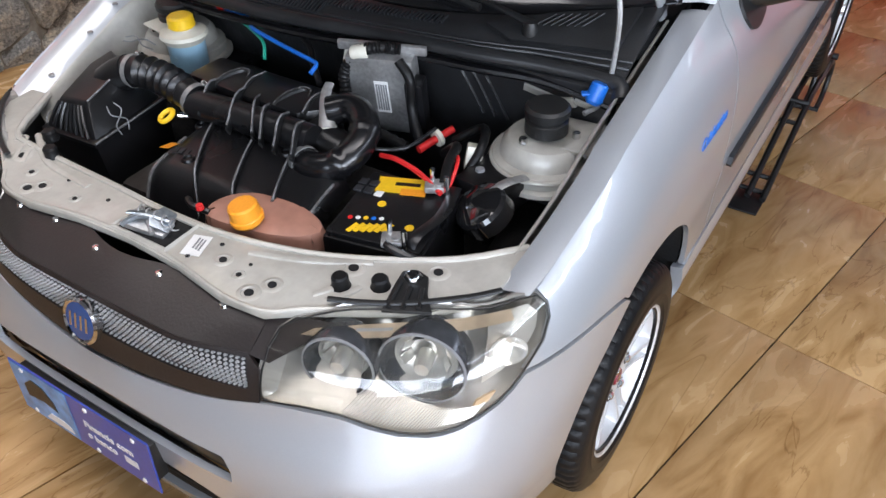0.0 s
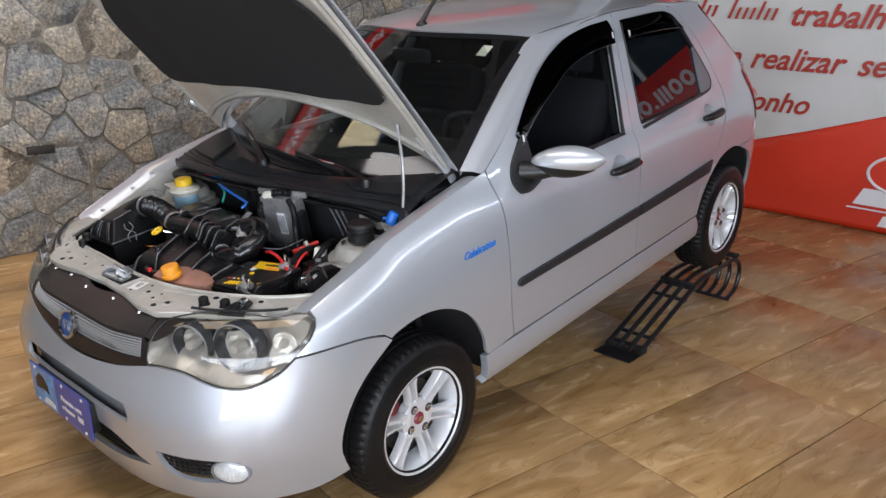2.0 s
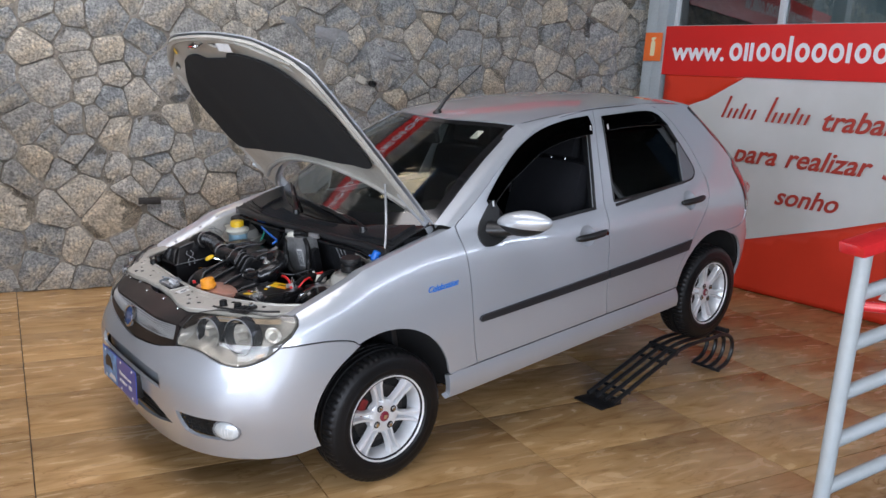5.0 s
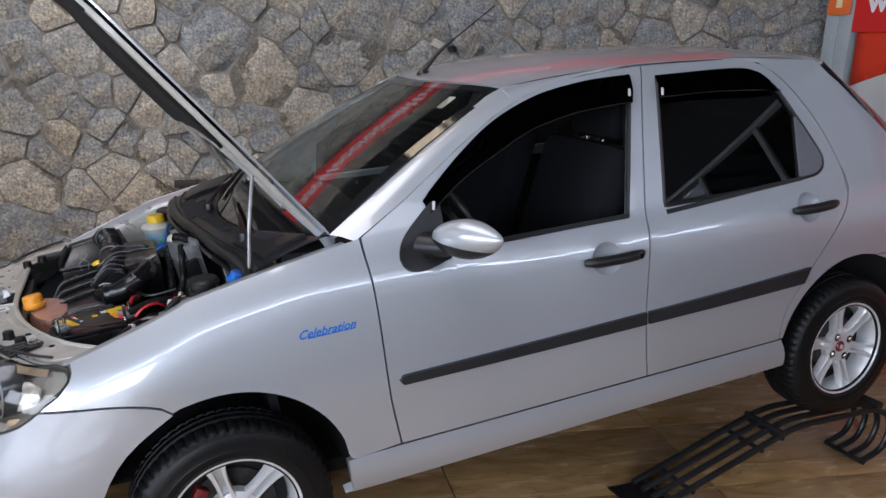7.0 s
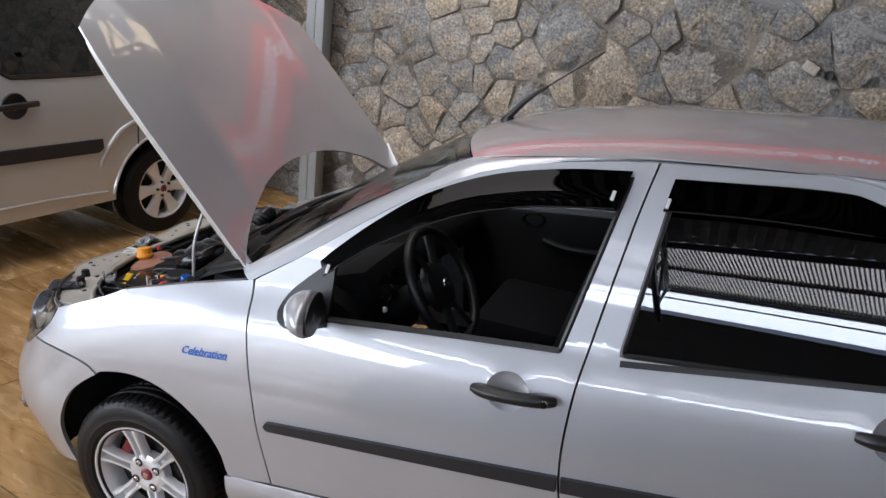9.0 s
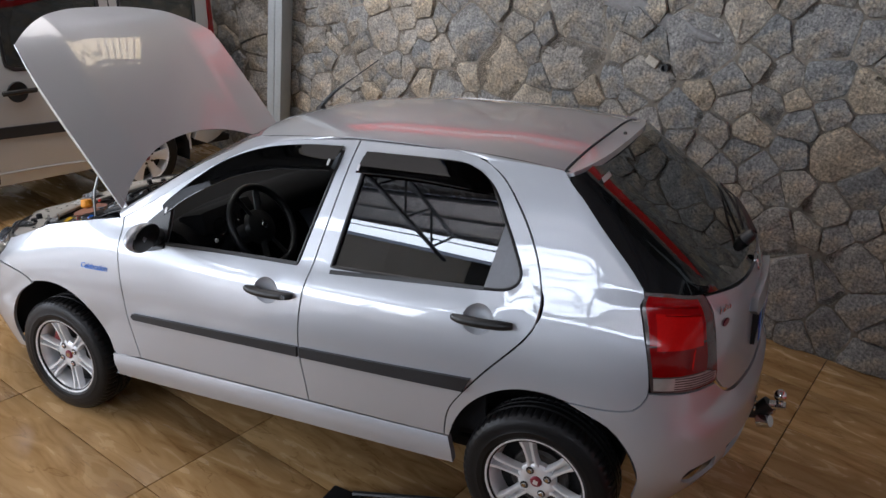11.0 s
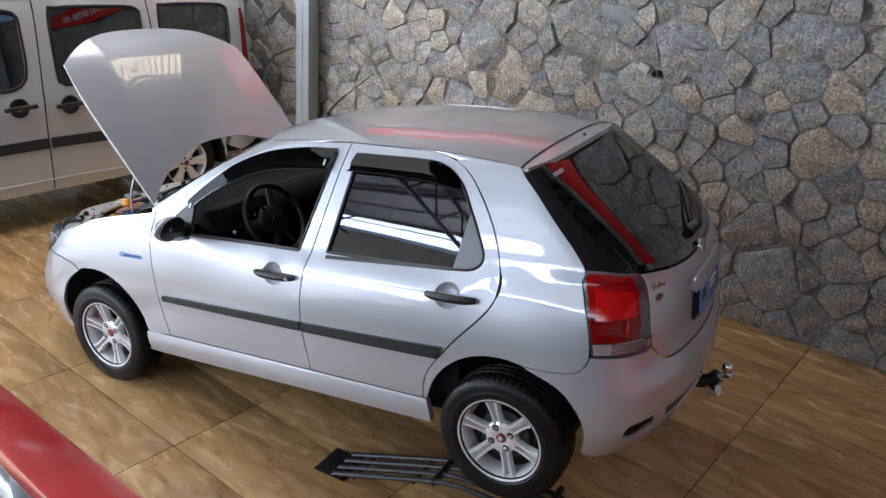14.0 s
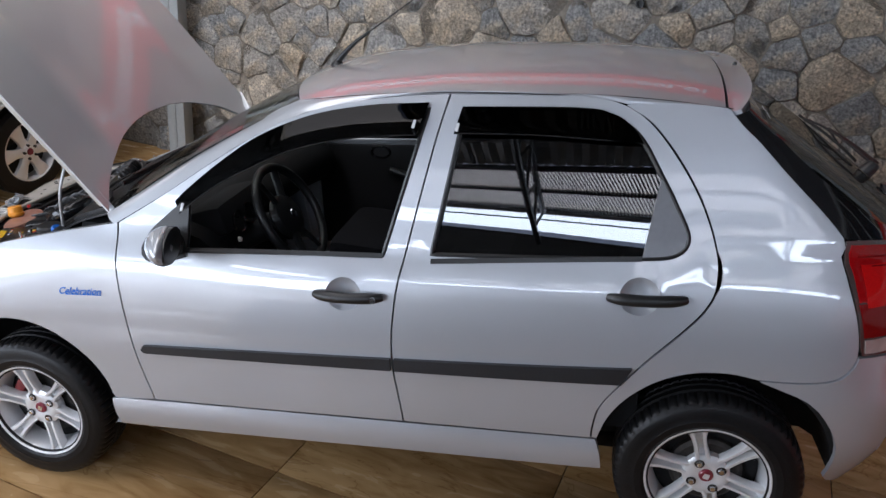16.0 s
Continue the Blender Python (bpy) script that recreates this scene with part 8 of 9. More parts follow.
thing_part("brake_cap", lathe([(0, 0.035), (0.018, 0.035), (0.021, 0.028), (0.021, 0.0)], pose(0.055, 0.395, 0.925), 8), RED, "red cap beside the bulkhead")
blue_cap = thing_part("blue_cap", lathe([(0, 0.022), (0.014, 0.022), (0.018, 0.017), (0.019, -0.014), (0.014, -0.022)], pose(0.112, -0.540, 0.912, 12, 20, 0), 16), BLUE, "blue filler cap")
part("tab", boxed(0.014, 0.020, 0.006, pose(0.098, -0.524, 0.914, 0, 0, 30), 0.002), BLUE, blue_cap)
lines = thing_part("fuel_line", tube([(0.03, 0.42, 0.930), (0.020, 0.36, 0.935), (0.025, 0.316, 0.932), (-0.012, 0.265, 0.930), (-0.025, 0.238, 0.930), (-0.042, 0.14, 0.922), (-0.055, 0.050, 0.915), (-0.062, 0.030, 0.912), (-0.085, 0.030, 0.900)], 0.005, 8), BLUE, "blue fuel line")
part("green_line", tube([(0.03, 0.40, 0.912), (0.020, 0.330, 0.915), (-0.015, 0.245, 0.912), (-0.035, 0.210, 0.905), (-0.06, 0.190, 0.885)], 0.0042, 8), GREEN, lines, "green line")
part("black_line", tube([(0.06, 0.20, 0.92), (0.0, 0.10, 0.91), (-0.04, 0.06, 0.90), (-0.07, 0.02, 0.87)], 0.008, 8), RUBBER, lines)
part("paper_scrap", boxed(0.012, 0.02, 0.05, pose(-0.01, -0.02, 0.92, 10, 15, 20), 0.003), MILKY, lines, "frayed pale tape")
# ---- wheels ----
def wheel(parent, x, y, z, side, drum=False):
    """Tyre, six-spoke alloy rim, bolts, red centre cap, brake behind. y is the middle of the tyre; the face looks outwards."""
    m = pose(x, y, z, 90 if side < 0 else -90, 0, 0) @ pose(0, 0, 0, 0, 0, 17 * side)
    n = 240
    rows = [(0.176, -0.080), (0.190, -0.088), (0.225, -0.090), (0.258, -0.086), (0.276, -0.076), (0.2835, -0.064), (0.2855, -0.046), (0.2785, -0.044), (0.2785, -0.036), (0.2865, -0.034), (0.2870, -0.014), (0.2795, -0.012), (0.2795, -0.004),
            (0.2872, -0.002), (0.2870, 0.016), (0.2795, 0.018), (0.2795, 0.026), (0.2865, 0.028), (0.2855, 0.046), (0.2835, 0.064), (0.276, 0.076), (0.264, 0.083), (0.262, 0.0845), (0.238, 0.089), (0.222, 0.0895), (0.220, 0.0905), (0.200, 0.089), (0.196, 0.086), (0.188, 0.082), (0.176, 0.078)]
    bm = bmesh.new()
    rings = []
    for r, h in rows:
        ring = []
        for i in range(n):
            rr = r
            cut = (i + (2 if h > 0 else 0)) % 4 == 0
            if cut and r > 0.2825 and abs(h) > 0.026:
                rr = r - 0.005
            if cut and 0.270 < r <= 0.2825 and abs(h) > 0.06:
                rr = r - 0.003
            ring.append(bm.verts.new(m @ Vector((rr * math.cos(2 * math.pi * i / n), rr * math.sin(2 * math.pi * i / n), h))))
        rings.append(ring)
    for a, b in list(zip(rings, rings[1:])) + [(rings[-1], rings[0])]:
        for i in range(n):
            bm.faces.new((a[i], a[(i + 1) % n], b[(i + 1) % n], b[i]))
    bmesh.ops.recalc_face_normals(bm, faces=bm.faces)
    tyre = part("wheel", crease(bm, 30), RUBBER, parent, "black tyre on a silver six-spoke alloy rim")
    rim = part("rim", lathe([(0.180, -0.078), (0.168, -0.070), (0.160, -0.02), (0.163, 0.030), (0.172, 0.060), (0.177, 0.074), (0.184, 0.083), (0.189, 0.084), (0.191, 0.080), (0.188, 0.074), (0.180, 0.066), (0.178, -0.07)], m, 56, closed=True), ALLOY, tyre, "silver alloy rim")
    bm = lathe([(0.0, 0.052), (0.026, 0.054), (0.040, 0.058), (0.060, 0.057), (0.072, 0.050), (0.074, 0.020), (0.0, 0.018)], m, 40)
    # spokes with a groove down the middle, joined to the hub
    radii = [(0.055, 0.026, 0.056), (0.085, 0.0215, 0.060), (0.115, 0.0215, 0.064), (0.145, 0.0245, 0.068), (0.166, 0.030, 0.072), (0.178, 0.039, 0.072)]
    for k in range(6):
        a = 2 * math.pi * k / 6
        d, e = Vector((math.cos(a), math.sin(a), 0)), Vector((-math.sin(a), math.cos(a), 0))
        rings = []
        for j, (r, w, h) in enumerate(radii):
            g = 0.029 if 1 <= j <= 4 else 0.003
            prof = ((-w, h - 0.030), (-w * 0.96, h - 0.006), (-w * 0.82, h), (-w * 0.44, h), (-w * 0.34, h - g), (w * 0.34, h - g), (w * 0.44, h), (w * 0.82, h), (w * 0.96, h - 0.006), (w, h - 0.030))
            rings.append([bm.verts.new(m @ (d * r + e * p + Vector((0, 0, q)))) for p, q in prof])
        for p, q in zip(rings, rings[1:]):
            for i in range(10):
                bm.faces.new((p[i], p[(i + 1) % 10], q[(i + 1) % 10], q[i]))
        bm.faces.new(rings[0])
        bm.faces.new(rings[-1])
    bmesh.ops.recalc_face_normals(bm, faces=bm.faces)
    part("spokes", crease(bm, 34), ALLOY, tyre, "six grooved spokes and hub")
    for k in range(4):
        a = math.pi / 4 + k * math.pi / 2
        mm = m @ pose(0.049 * math.cos(a), 0.049 * math.sin(a), 0.053)
        part("bolt_well", lathe([(0.0, 0.0052), (0.0155, 0.0062)], mm, 16), IRON, tyre)
        part("wheel_bolt", lathe([(0, 0.013), (0.008, 0.013), (0.010, 0.010), (0.011, 0.004)], mm, 6), CHROME, tyre, "bright wheel bolt")
    cap = part("centre_cap", lathe([(0, 0.062), (0.018, 0.061), (0.022, 0.057), (0.023, 0.05)], m, 28), BADGE_RED, tyre, "dark red centre cap")
    part("cap_mark", boxed(0.018, 0.018, 0.001, m @ pose(0, 0, 0.0624), 0.0003), CHROME if not drum else ALLOY, cap, smooth=False)
    # black disc hides the bright barrel, as shade between the spokes
    part("dust_shield", lathe([(0, 0.002), (0.160, 0.002), (0.162, -0.006)], m, 40), MATTE_BLACK, tyre, "added black disc for the shade behind the spokes")
    if drum:
        part("brake_drum", lathe([(0, 0.03), (0.10, 0.03), (0.112, 0.022), (0.112, -0.05)], m, 32), IRON, tyre, "dark brake drum")
    else:
        part("brake_disc", lathe([(0, 0.030), (0.055, 0.030), (0.060, 0.012), (0.125, 0.012), (0.127, 0.004), (0.125, -0.006), (0, -0.006)], m, 40), IRON, tyre, "worn brake disc")
        a = math.radians(165 if side < 0 else 15)
        part("caliper", boxed(0.040, 0.080, 0.035, m @ pose(0.112 * math.cos(a), 0.112 * math.sin(a), 0.018, 0, 0, math.degrees(a)), 0.010), CALIPER_RED, tyre, "dull red brake caliper")
    return tyre


for u, drum in ((0.0, False), (2.373, True)):
    for side in (-1, 1):
        wheel(car, u, side * 0.684, 0.285, side, drum)
        part("axle_stub", tube([(u, side * 0.60, 0.285), (u, side * 0.25, 0.285)], 0.045, 12, steps=1), IRON, car)
# underbody
part("underbody", boxed(2.75, 1.20, 0.05, pose(1.25, 0, 0.27), 0.02), MATTE_BLACK, car, "dark underbody")

# ---- tail: lamps, plate, wiper, tow bar ----
TAIL_LAMP = [(2.703, 1.050, 1), (2.80, 1.046), (2.945, 1.026, 1), (2.952, 0.93), (2.975, 0.84), (2.995, 0.775), (2.990, 0.742, 1), (2.735, 0.744, 1), (2.726, 0.78), (2.712, 0.88), (2.705, 0.96)]
TL_TOP = [(2.715, 1.040), (2.80, 1.036), (2.905, 1.020), (2.910, 0.93), (2.912, 0.90), (2.815, 0.895), (2.721, 0.893)]
TL_LOW = [(2.719, 0.888), (2.815, 0.890), (2.914, 0.893), (2.922, 0.845), (2.925, 0.805), (2.82, 0.800), (2.733, 0.798)]
TL_MID = [(2.745, 0.985), (2.82, 0.982), (2.895, 0.972), (2.898, 0.885), (2.82, 0.880), (2.742, 0.878)]
TL_CLEAR = [(2.736, 0.792), (2.82, 0.794), (2.93, 0.798), (2.983, 0.782), (2.980, 0.752), (2.741, 0.752)]


def tail_lamp(side):
    def on(q, w):
        return shell(q, w, side)

    lamp = part("tail_lamp", skin(outline(TAIL_LAMP, 0.03), on, 0.03, 0.004, 0.03), SMOKE_LENS, car, "tall red tail lamp with a smoked edge")
    for pts, mat, lab in ((TL_TOP, DEEP_RED_LENS, "red upper lens"), (TL_MID, RED_LENS, "bright red middle lens"), (TL_LOW, DARK_RED_LENS, "dark red middle lens"), (TL_CLEAR, LAMP_SHELL, "clear fluted lower lens")):
        part("lens", skin(outline([(q, w, 1) for q, w in pts], 0.025), on, 0.005, 0.009 if pts is TL_MID else 0.0075, 0.025), mat, lamp, lab)
    for k in range(5):
        w = 0.757 + k * 0.0085
        part("flute", tube([Vector(shell(q, w, side)) + Vector((0.009, side * 0.003, 0)) for q in (2.80, 2.86, 2.92, 2.965)], 0.0022, 5, steps=2), SMOKE_LENS, lamp)
    for w, q0, q1 in ((1.008, 2.735, 2.89), (0.985, 2.735, 2.89)):
        part("lens_bar", tube([Vector(shell(q0 + (q1 - q0) * t / 4, w - 0.01 * t / 4, side)) + Vector((0.009, side * 0.003, 0)) for t in range(5)], 0.004, 6, steps=1), DARK_RED_LENS, lamp)
    for k in range(4):
        c = Vector(shell(2.86, 0.850, side)) + Vector((0.010, side * 0.002, 0))
        part("lens_ring", tube([c + Vector((0, 0.014 * (k + 1) * math.cos(a) * 0.5, 0.009 * (k + 1) * math.sin(a))) for a in (2 * math.pi * j / 20 for j in range(20))], 0.0018, 5, steps=1, closed=True), RED_LENS, lamp)


tail_lamp(-1)
tail_lamp(1)


def tail_spot(q, w, lift=0.0):
    p = Vector(shell(q, w))
    return p + Vector((lift, 0, 0))


# plate under a painted brow
brow = part("plate_brow", skin(outline([(3.26, 0.885, 1), (3.30, 0.915), (3.55, 0.922), (3.80, 0.915), (3.84, 0.885, 1), (3.80, 0.862), (3.55, 0.862), (3.30, 0.862)], 0.04), lambda q, w: shell(q, w), 0.03, 0.026, 0.05), PAINT, tailgate, "painted plate brow")
RM = pose(3.024, 0.0, 0.800, 0, 0, 0) @ Matrix(((0, 0, 1, 0), (1, 0, 0, 0), (0, 1, 0, 0), (0, 0, 0, 1))) @ pose(0, 0, 0, -3, 0, 0)
rplate = part("rear_plate", boxed(0.40, 0.13, 0.004, RM, 0.001), PLATE_BLUE, tailgate, "deep blue dealer plate", smooth=False)
part("plate_picture", boxed(0.17, 0.122, 0.001, RM @ pose(-0.11, 0, 0.0028)), PLATE_SKY, rplate, "light blue picture field", smooth=False)
part("picture_mark", slab([(0, 0), (0.05, 0.01), (0.09, 0.0), (0.085, 0.03), (0.06, 0.055), (0.03, 0.06), (0.0, 0.035)], 0.001, RM @ pose(-0.165, -0.02, 0.0035)), BLACK_PLASTIC, rplate, smooth=False)
for k, w in enumerate((0.13, 0.10)):
    part("plate_bar", boxed(w, 0.016, 0.001, RM @ pose(0.06, 0.02 - k * 0.03, 0.0028)), WHITE, rplate, smooth=False)
part("plate_recess", boxed(0.02, 0.44, 0.15, pose(3.007, 0, 0.80), 0.004), MATTE_BLACK, tailgate)
p = tail_spot(3.55, 0.975, 0.004)
part("tail_badge", lathe([(0, 0.006), (0.028, 0.006), (0.034, 0.008), (0.038, 0.004), (0.038, -0.006)], Matrix.Translation(p) @ pose(0, 0, 0, 0, 78, 0), 28), CHROME, tailgate, "round chrome badge")
for k, (q, w, ww) in enumerate(((2.988, 0.968, 0.020), (3.008, 0.965, 0.014), (3.022, 0.969, 0.008), (3.034, 0.967, 0.012), (3.050, 0.966, 0.014))):
    c = Vector(shell(q, w)) + Vector((0.004, 0, 0))
    part("model_bar", boxed(0.004, ww * 0.8, 0.022 if k not in (1, 3, 4) else 0.014, Matrix.Translation(c) @ pose(0, 0, 0, 0, 0, 20), 0.001), CHROME, tailgate, "chrome letter bar")
c = Vector(shell(3.022, 0.925)) + Vector((0.003, 0, 0))
part("round_sticker", lathe([(0, 0.001), (0.024, 0.001), (0.024, -0.002)], Matrix.Translation(c) @ Vector((1, -0.25, 0)).to_track_quat("Z", "Y").to_matrix().to_4x4() @ Matrix.Diagonal((1, 0.55, 1, 1)), 24), BADGE_RED, tailgate, "oval red sticker", smooth=False)
WIPE = [Vector(shell(3.60, 1.030)), Vector(shell(3.74, 1.064)), Vector(shell(3.88, 1.094)), Vector(shell(4.06, 1.132))]
UPON = Vector((0.62, 0.0, 0.78))
rw = part("rear_wiper", lathe([(0, 0.050), (0.018, 0.047), (0.024, 0.030), (0.027, 0.0)], Matrix.Translation(WIPE[0]) @ pose(0, 0, 0, 0, 40, 0), 18), BLACK_PLASTIC, tailgate, "black rear wiper")
part("wiper_arm", tube([WIPE[0] + UPON * 0.045, WIPE[1] + UPON * 0.042, WIPE[2] + UPON * 0.034], 0.010, 8, flat=0.6, radii=lambda t: 0.016 - 0.009 * t), BLACK_PLASTIC, rw)
blade = part("wiper_blade", tube([WIPE[0].lerp(WIPE[1], 0.45) + UPON * 0.010, WIPE[1] + UPON * 0.013, WIPE[2] + UPON * 0.013, WIPE[3] + UPON * 0.008], 0.0055, 6), BLACK_PLASTIC, rw)
part("blade_bridge", tube([WIPE[1].lerp(WIPE[2], 0.25) + UPON * 0.014, WIPE[2] + UPON * 0.030, WIPE[2].lerp(WIPE[3], 0.75) + UPON * 0.012], 0.0045, 6), BLACK_PLASTIC, blade)
part("top_sticker", boxed(0.10, 0.018, 0.001, Matrix.Translation(Vector(shell(3.02, 1.352)) + Vector((0.003, 0, 0.003))) @ pose(0, 0, 0, 0, 0, 90) @ pose(0, 0, 0, 58, 0, 0)), WHITE, tailgate, "thin white sticker strip", smooth=False)
part("washer_jet", lathe([(0, 0.012), (0.006, 0.010), (0.008, 0.0)], pose(2.435, 0.0, 1.420), 10), BLACK_PLASTIC, tailgate)

tow = part("tow_bar", tube([(2.90, 0.035, 0.34), (2.99, 0.035, 0.325), (3.06, 0.035, 0.335), (3.10, 0.035, 0.375)], 0.030, 10, flat=1.1), BLACK_STEEL, car, "black steel tow bar with a chrome ball")
part("tow_plate", boxed(0.085, 0.05, 0.016, pose(3.118, 0.035, 0.372, 0, -6, 0), 0.004), CHROME, tow, "chrome plate")
part("tow_ball", lathe([(0, 0.066), (0.012, 0.064), (0.021, 0.054), (0.025, 0.040), (0.021, 0.026), (0.013, 0.017), (0.013, 0.006), (0.022, 0.004), (0.022, 0.0)], pose(3.134, 0.035, 0.378), 24), CHROME, tow, "chrome tow ball")
part("tow_nut", lathe([(0, -0.03), (0.018, -0.03), (0.020, -0.026), (0.020, 0.0)], pose(3.105, 0.035, 0.362), 6), CHROME, tow, "chrome nut")
part("tow_socket", lathe([(0, 0.03), (0.024, 0.03), (0.028, 0.022), (0.028, -0.02)], pose(3.085, -0.01, 0.315, 0, 70, -20), 18), CHROME, tow, "chrome socket cover")
for y in (-0.11, -0.15, -0.20):
    part("sensor_screw", lathe([(0, 0.006), (0.008, 0.004), (0.009, 0)], pose(3.047, y, 0.455, 0, 90, 0), 10), CHROME, rear_bumper)

# aerial
aer = part("aerial", lathe([(0, 0.018), (0.012, 0.016), (0.022, 0.006), (0.026, 0.0), (0.026, -0.008)], pose(0.985, 0.045, 1.415, 0, 6, 0), 18), BLACK_PLASTIC, car, "black roof aerial")
part("mast", tube([(0.985, 0.045, 1.425), (1.05, 0.045, 1.487), (1.12, 0.045, 1.535)], 0.010, 8, radii=lambda t: 0.012 - 0.007 * t), BLACK_PLASTIC, aer)
part("whip", tube([(1.12, 0.045, 1.535), (1.30, 0.045, 1.650)], 0.0028, 6, steps=1), BLACK_PLASTIC, aer)
# edition badge on the wing: blue slanted script
bm = text_bm("Celebration", 0.036, 0.0014, 0.42, 0.0004)
wide = max(v.co.x for v in bm.verts)
for v in bm.verts:
    x, y, z = v.co
    p = Vector(shell(0.222 + 0.168 * x / wide, 0.786 + 0.006 * x / wide + y * 0.95))
    v.co = p + Vector((0, -0.0022 - z, 0))
bmesh.ops.recalc_face_normals(bm, faces=bm.faces)
wing_badge = part("wing_badge", bm, BADGE_BLUE, car, "blue slanted script badge", smooth=False)
part("badge_underline", tube([Vector(shell(0.250 + 0.138 * k / 15, 0.785 + 0.005 * k / 15)) + Vector((0, -0.001, 0)) for k in range(16)], 0.0013, 6, steps=1), BADGE_BLUE, wing_badge)

# ---- cabin ----
tub = part("cabin_floor", boxed(1.75, 1.24, 0.03, pose(1.35, 0, 0.34), 0.01), DASH, car, "dark carpeted cabin floor")
dash = part("dashboard", tube([(0.60, -0.60, 0.86), (0.58, -0.3, 0.89), (0.57, 0.0, 0.89), (0.58, 0.3, 0.89), (0.60, 0.60, 0.86)], 0.13, 14, flat=0.8), DASH, car, "dark dashboard")
part("dash_top", boxed(0.42, 1.22, 0.05, pose(0.44, 0, 0.945, 0, 6, 0), 0.02), DASH, dash)
part("binnacle", boxed(0.16, 0.34, 0.12, pose(0.66, -0.36, 0.955, 0, -15, 0), 0.04), DASH, dash, "instrument hood")
for y in (-0.44, -0.36, -0.28):
    part("dial", lathe([(0, 0.002), (0.036, 0.002), (0.040, 0.006), (0.040, -0.004)], pose(0.745, y, 0.945, 0, 75, 0), 20), BLACK_GLOSS, dash, "instrument dial")
SW = pose(0.90, -0.335, 0.94, 0, 62, 0)
sw = part("steering_wheel", tube([SW @ Vector((0.185 * math.cos(a), 0.185 * math.sin(a), 0)) for a in (2 * math.pi * k / 40 for k in range(40))], 0.0165, 10, steps=1, closed=True), BLACK_PLASTIC, car, "black four-spoke steering wheel")
part("wheel_hub", lathe([(0, 0.012), (0.05, 0.010), (0.078, -0.005), (0.085, -0.03), (0.05, -0.06)], SW, 24), BLACK_PLASTIC, sw)
part("hub_badge", lathe([(0, 0.015), (0.016, 0.014), (0.018, 0.010)], SW, 16), CHROME, sw)
for a in (20, 160, 205, 335):
    part("wheel_spoke", tube([SW @ Vector((0.06 * math.cos(radians(a)), 0.06 * math.sin(radians(a)), -0.012)), SW @ Vector((0.18 * math.cos(radians(a)), 0.18 * math.sin(radians(a)), -0.002))], 0.016, 8, steps=1, flat=0.6), BLACK_PLASTIC, sw)
part("column", tube([SW @ Vector((0, 0, -0.04)), SW @ Vector((0, 0, -0.28))], 0.045, 12, steps=1), DASH, sw)
part("white_knob", lathe([(0, 0.010), (0.008, 0.008), (0.010, 0)], pose(0.77, -0.50, 0.90, 0, 80, 0), 12), WHITE, dash, "small white knob")


def seat(x, y, wide, rows=1):
    s = part("seat", boxed(0.50, wide, 0.15, pose(x, y, 0.55, 0, 6, 0), 0.05), FABRIC, car, "dark fabric seat")
    part("backrest", boxed(0.15, wide * 0.98, 0.60, pose(x + 0.30, y, 0.87, 0, 20, 0), 0.06), FABRIC, s)
    for k in range(rows):
        yy = y + (k - (rows - 1) / 2) * 0.55
        part("headrest", boxed(0.09, 0.25, 0.17, pose(x + 0.43, yy, 1.245, 0, 14, 0), 0.04), FABRIC, s)
        for d in (-0.05, 0.05):
            part("headrest_post", tube([(x + 0.39, yy + d, 1.10), (x + 0.42, yy + d, 1.20)], 0.006, 8, steps=1), CHROME, s)


seat(1.08, -0.35, 0.48)
seat(1.08, 0.35, 0.48)
seat(1.88, 0.0, 1.15, 2)
part("parcel_shelf", boxed(0.46, 1.10, 0.03, pose(2.52, 0, 0.99, 0, -3, 0), 0.01), FABRIC, car, "dark parcel shelf")
part("headlining", panel(lambda a, t: (1.05 + 1.30 * t, (a * 2 - 1) * 0.47, table(1.05 + 1.30 * t, ROOF_W) - 0.02), 8, 12, 0.008, Vector((0, 0, -1))), DASH, car, "dark headlining")
for side in (-1, 1):
    part("door_card", boxed(1.55, 0.02, 0.52, pose(1.38, side * 0.685, 0.66), 0.008), DASH, car, "dark door trim")
    part("door_pull", tube([(0.98, side * 0.665, 0.80), (1.10, side * 0.65, 0.775), (1.26, side * 0.65, 0.77)], 0.016, 8), BLACK_PLASTIC, car, "dark door pull")
    part("inner_handle", lathe([(0, -0.006), (0.030, -0.004), (0.040, 0.006), (0.046, 0.0)], pose(0.93, side * 0.672, 0.885, 90 if side > 0 else -90) @ Matrix.Diagonal((1.2, 0.75, 1, 1)), 20), BLACK_GLOSS, car, "dark inner door handle cup")
    part("pillar_trim", boxed(0.09, 0.03, 0.44, pose(1.50, side * 0.568, 1.13, side * 19, 11, 0), 0.01), DASH, car)
part("belt", tube([(1.50, -0.565, 1.25), (1.46, -0.575, 1.0), (1.42, -0.60, 0.6)], 0.022, 6, flat=0.1), FABRIC, car)
part("inside_mirror", boxed(0.03, 0.20, 0.06, pose(0.86, 0.0, 1.305, 0, -12, 0), 0.014), DASH, car, "inside rear-view mirror")
part("screen_sticker", boxed(0.06, 0.045, 0.001, Matrix.Translation(Vector(screen_at(-0.72, 0.86)) + Vector((0.006, 0, -0.006))) @ pose(0, 0, 0, 0, -32, 0)), MILKY, car, "small pale screen sticker", smooth=False)
# ditch seals along the roof
for side in (-1, 1):
    part("roof_seal", tube([(u, side * (table(u, ROOF_Y) + 0.002), table(u, ROOF_W) - 0.002) for u in (1.06, 1.2, 1.4, 1.6, 1.8, 2.0, 2.2, 2.39)], 0.0036, 6, steps=3), BLACK_PLASTIC, car, "dark roof seam")

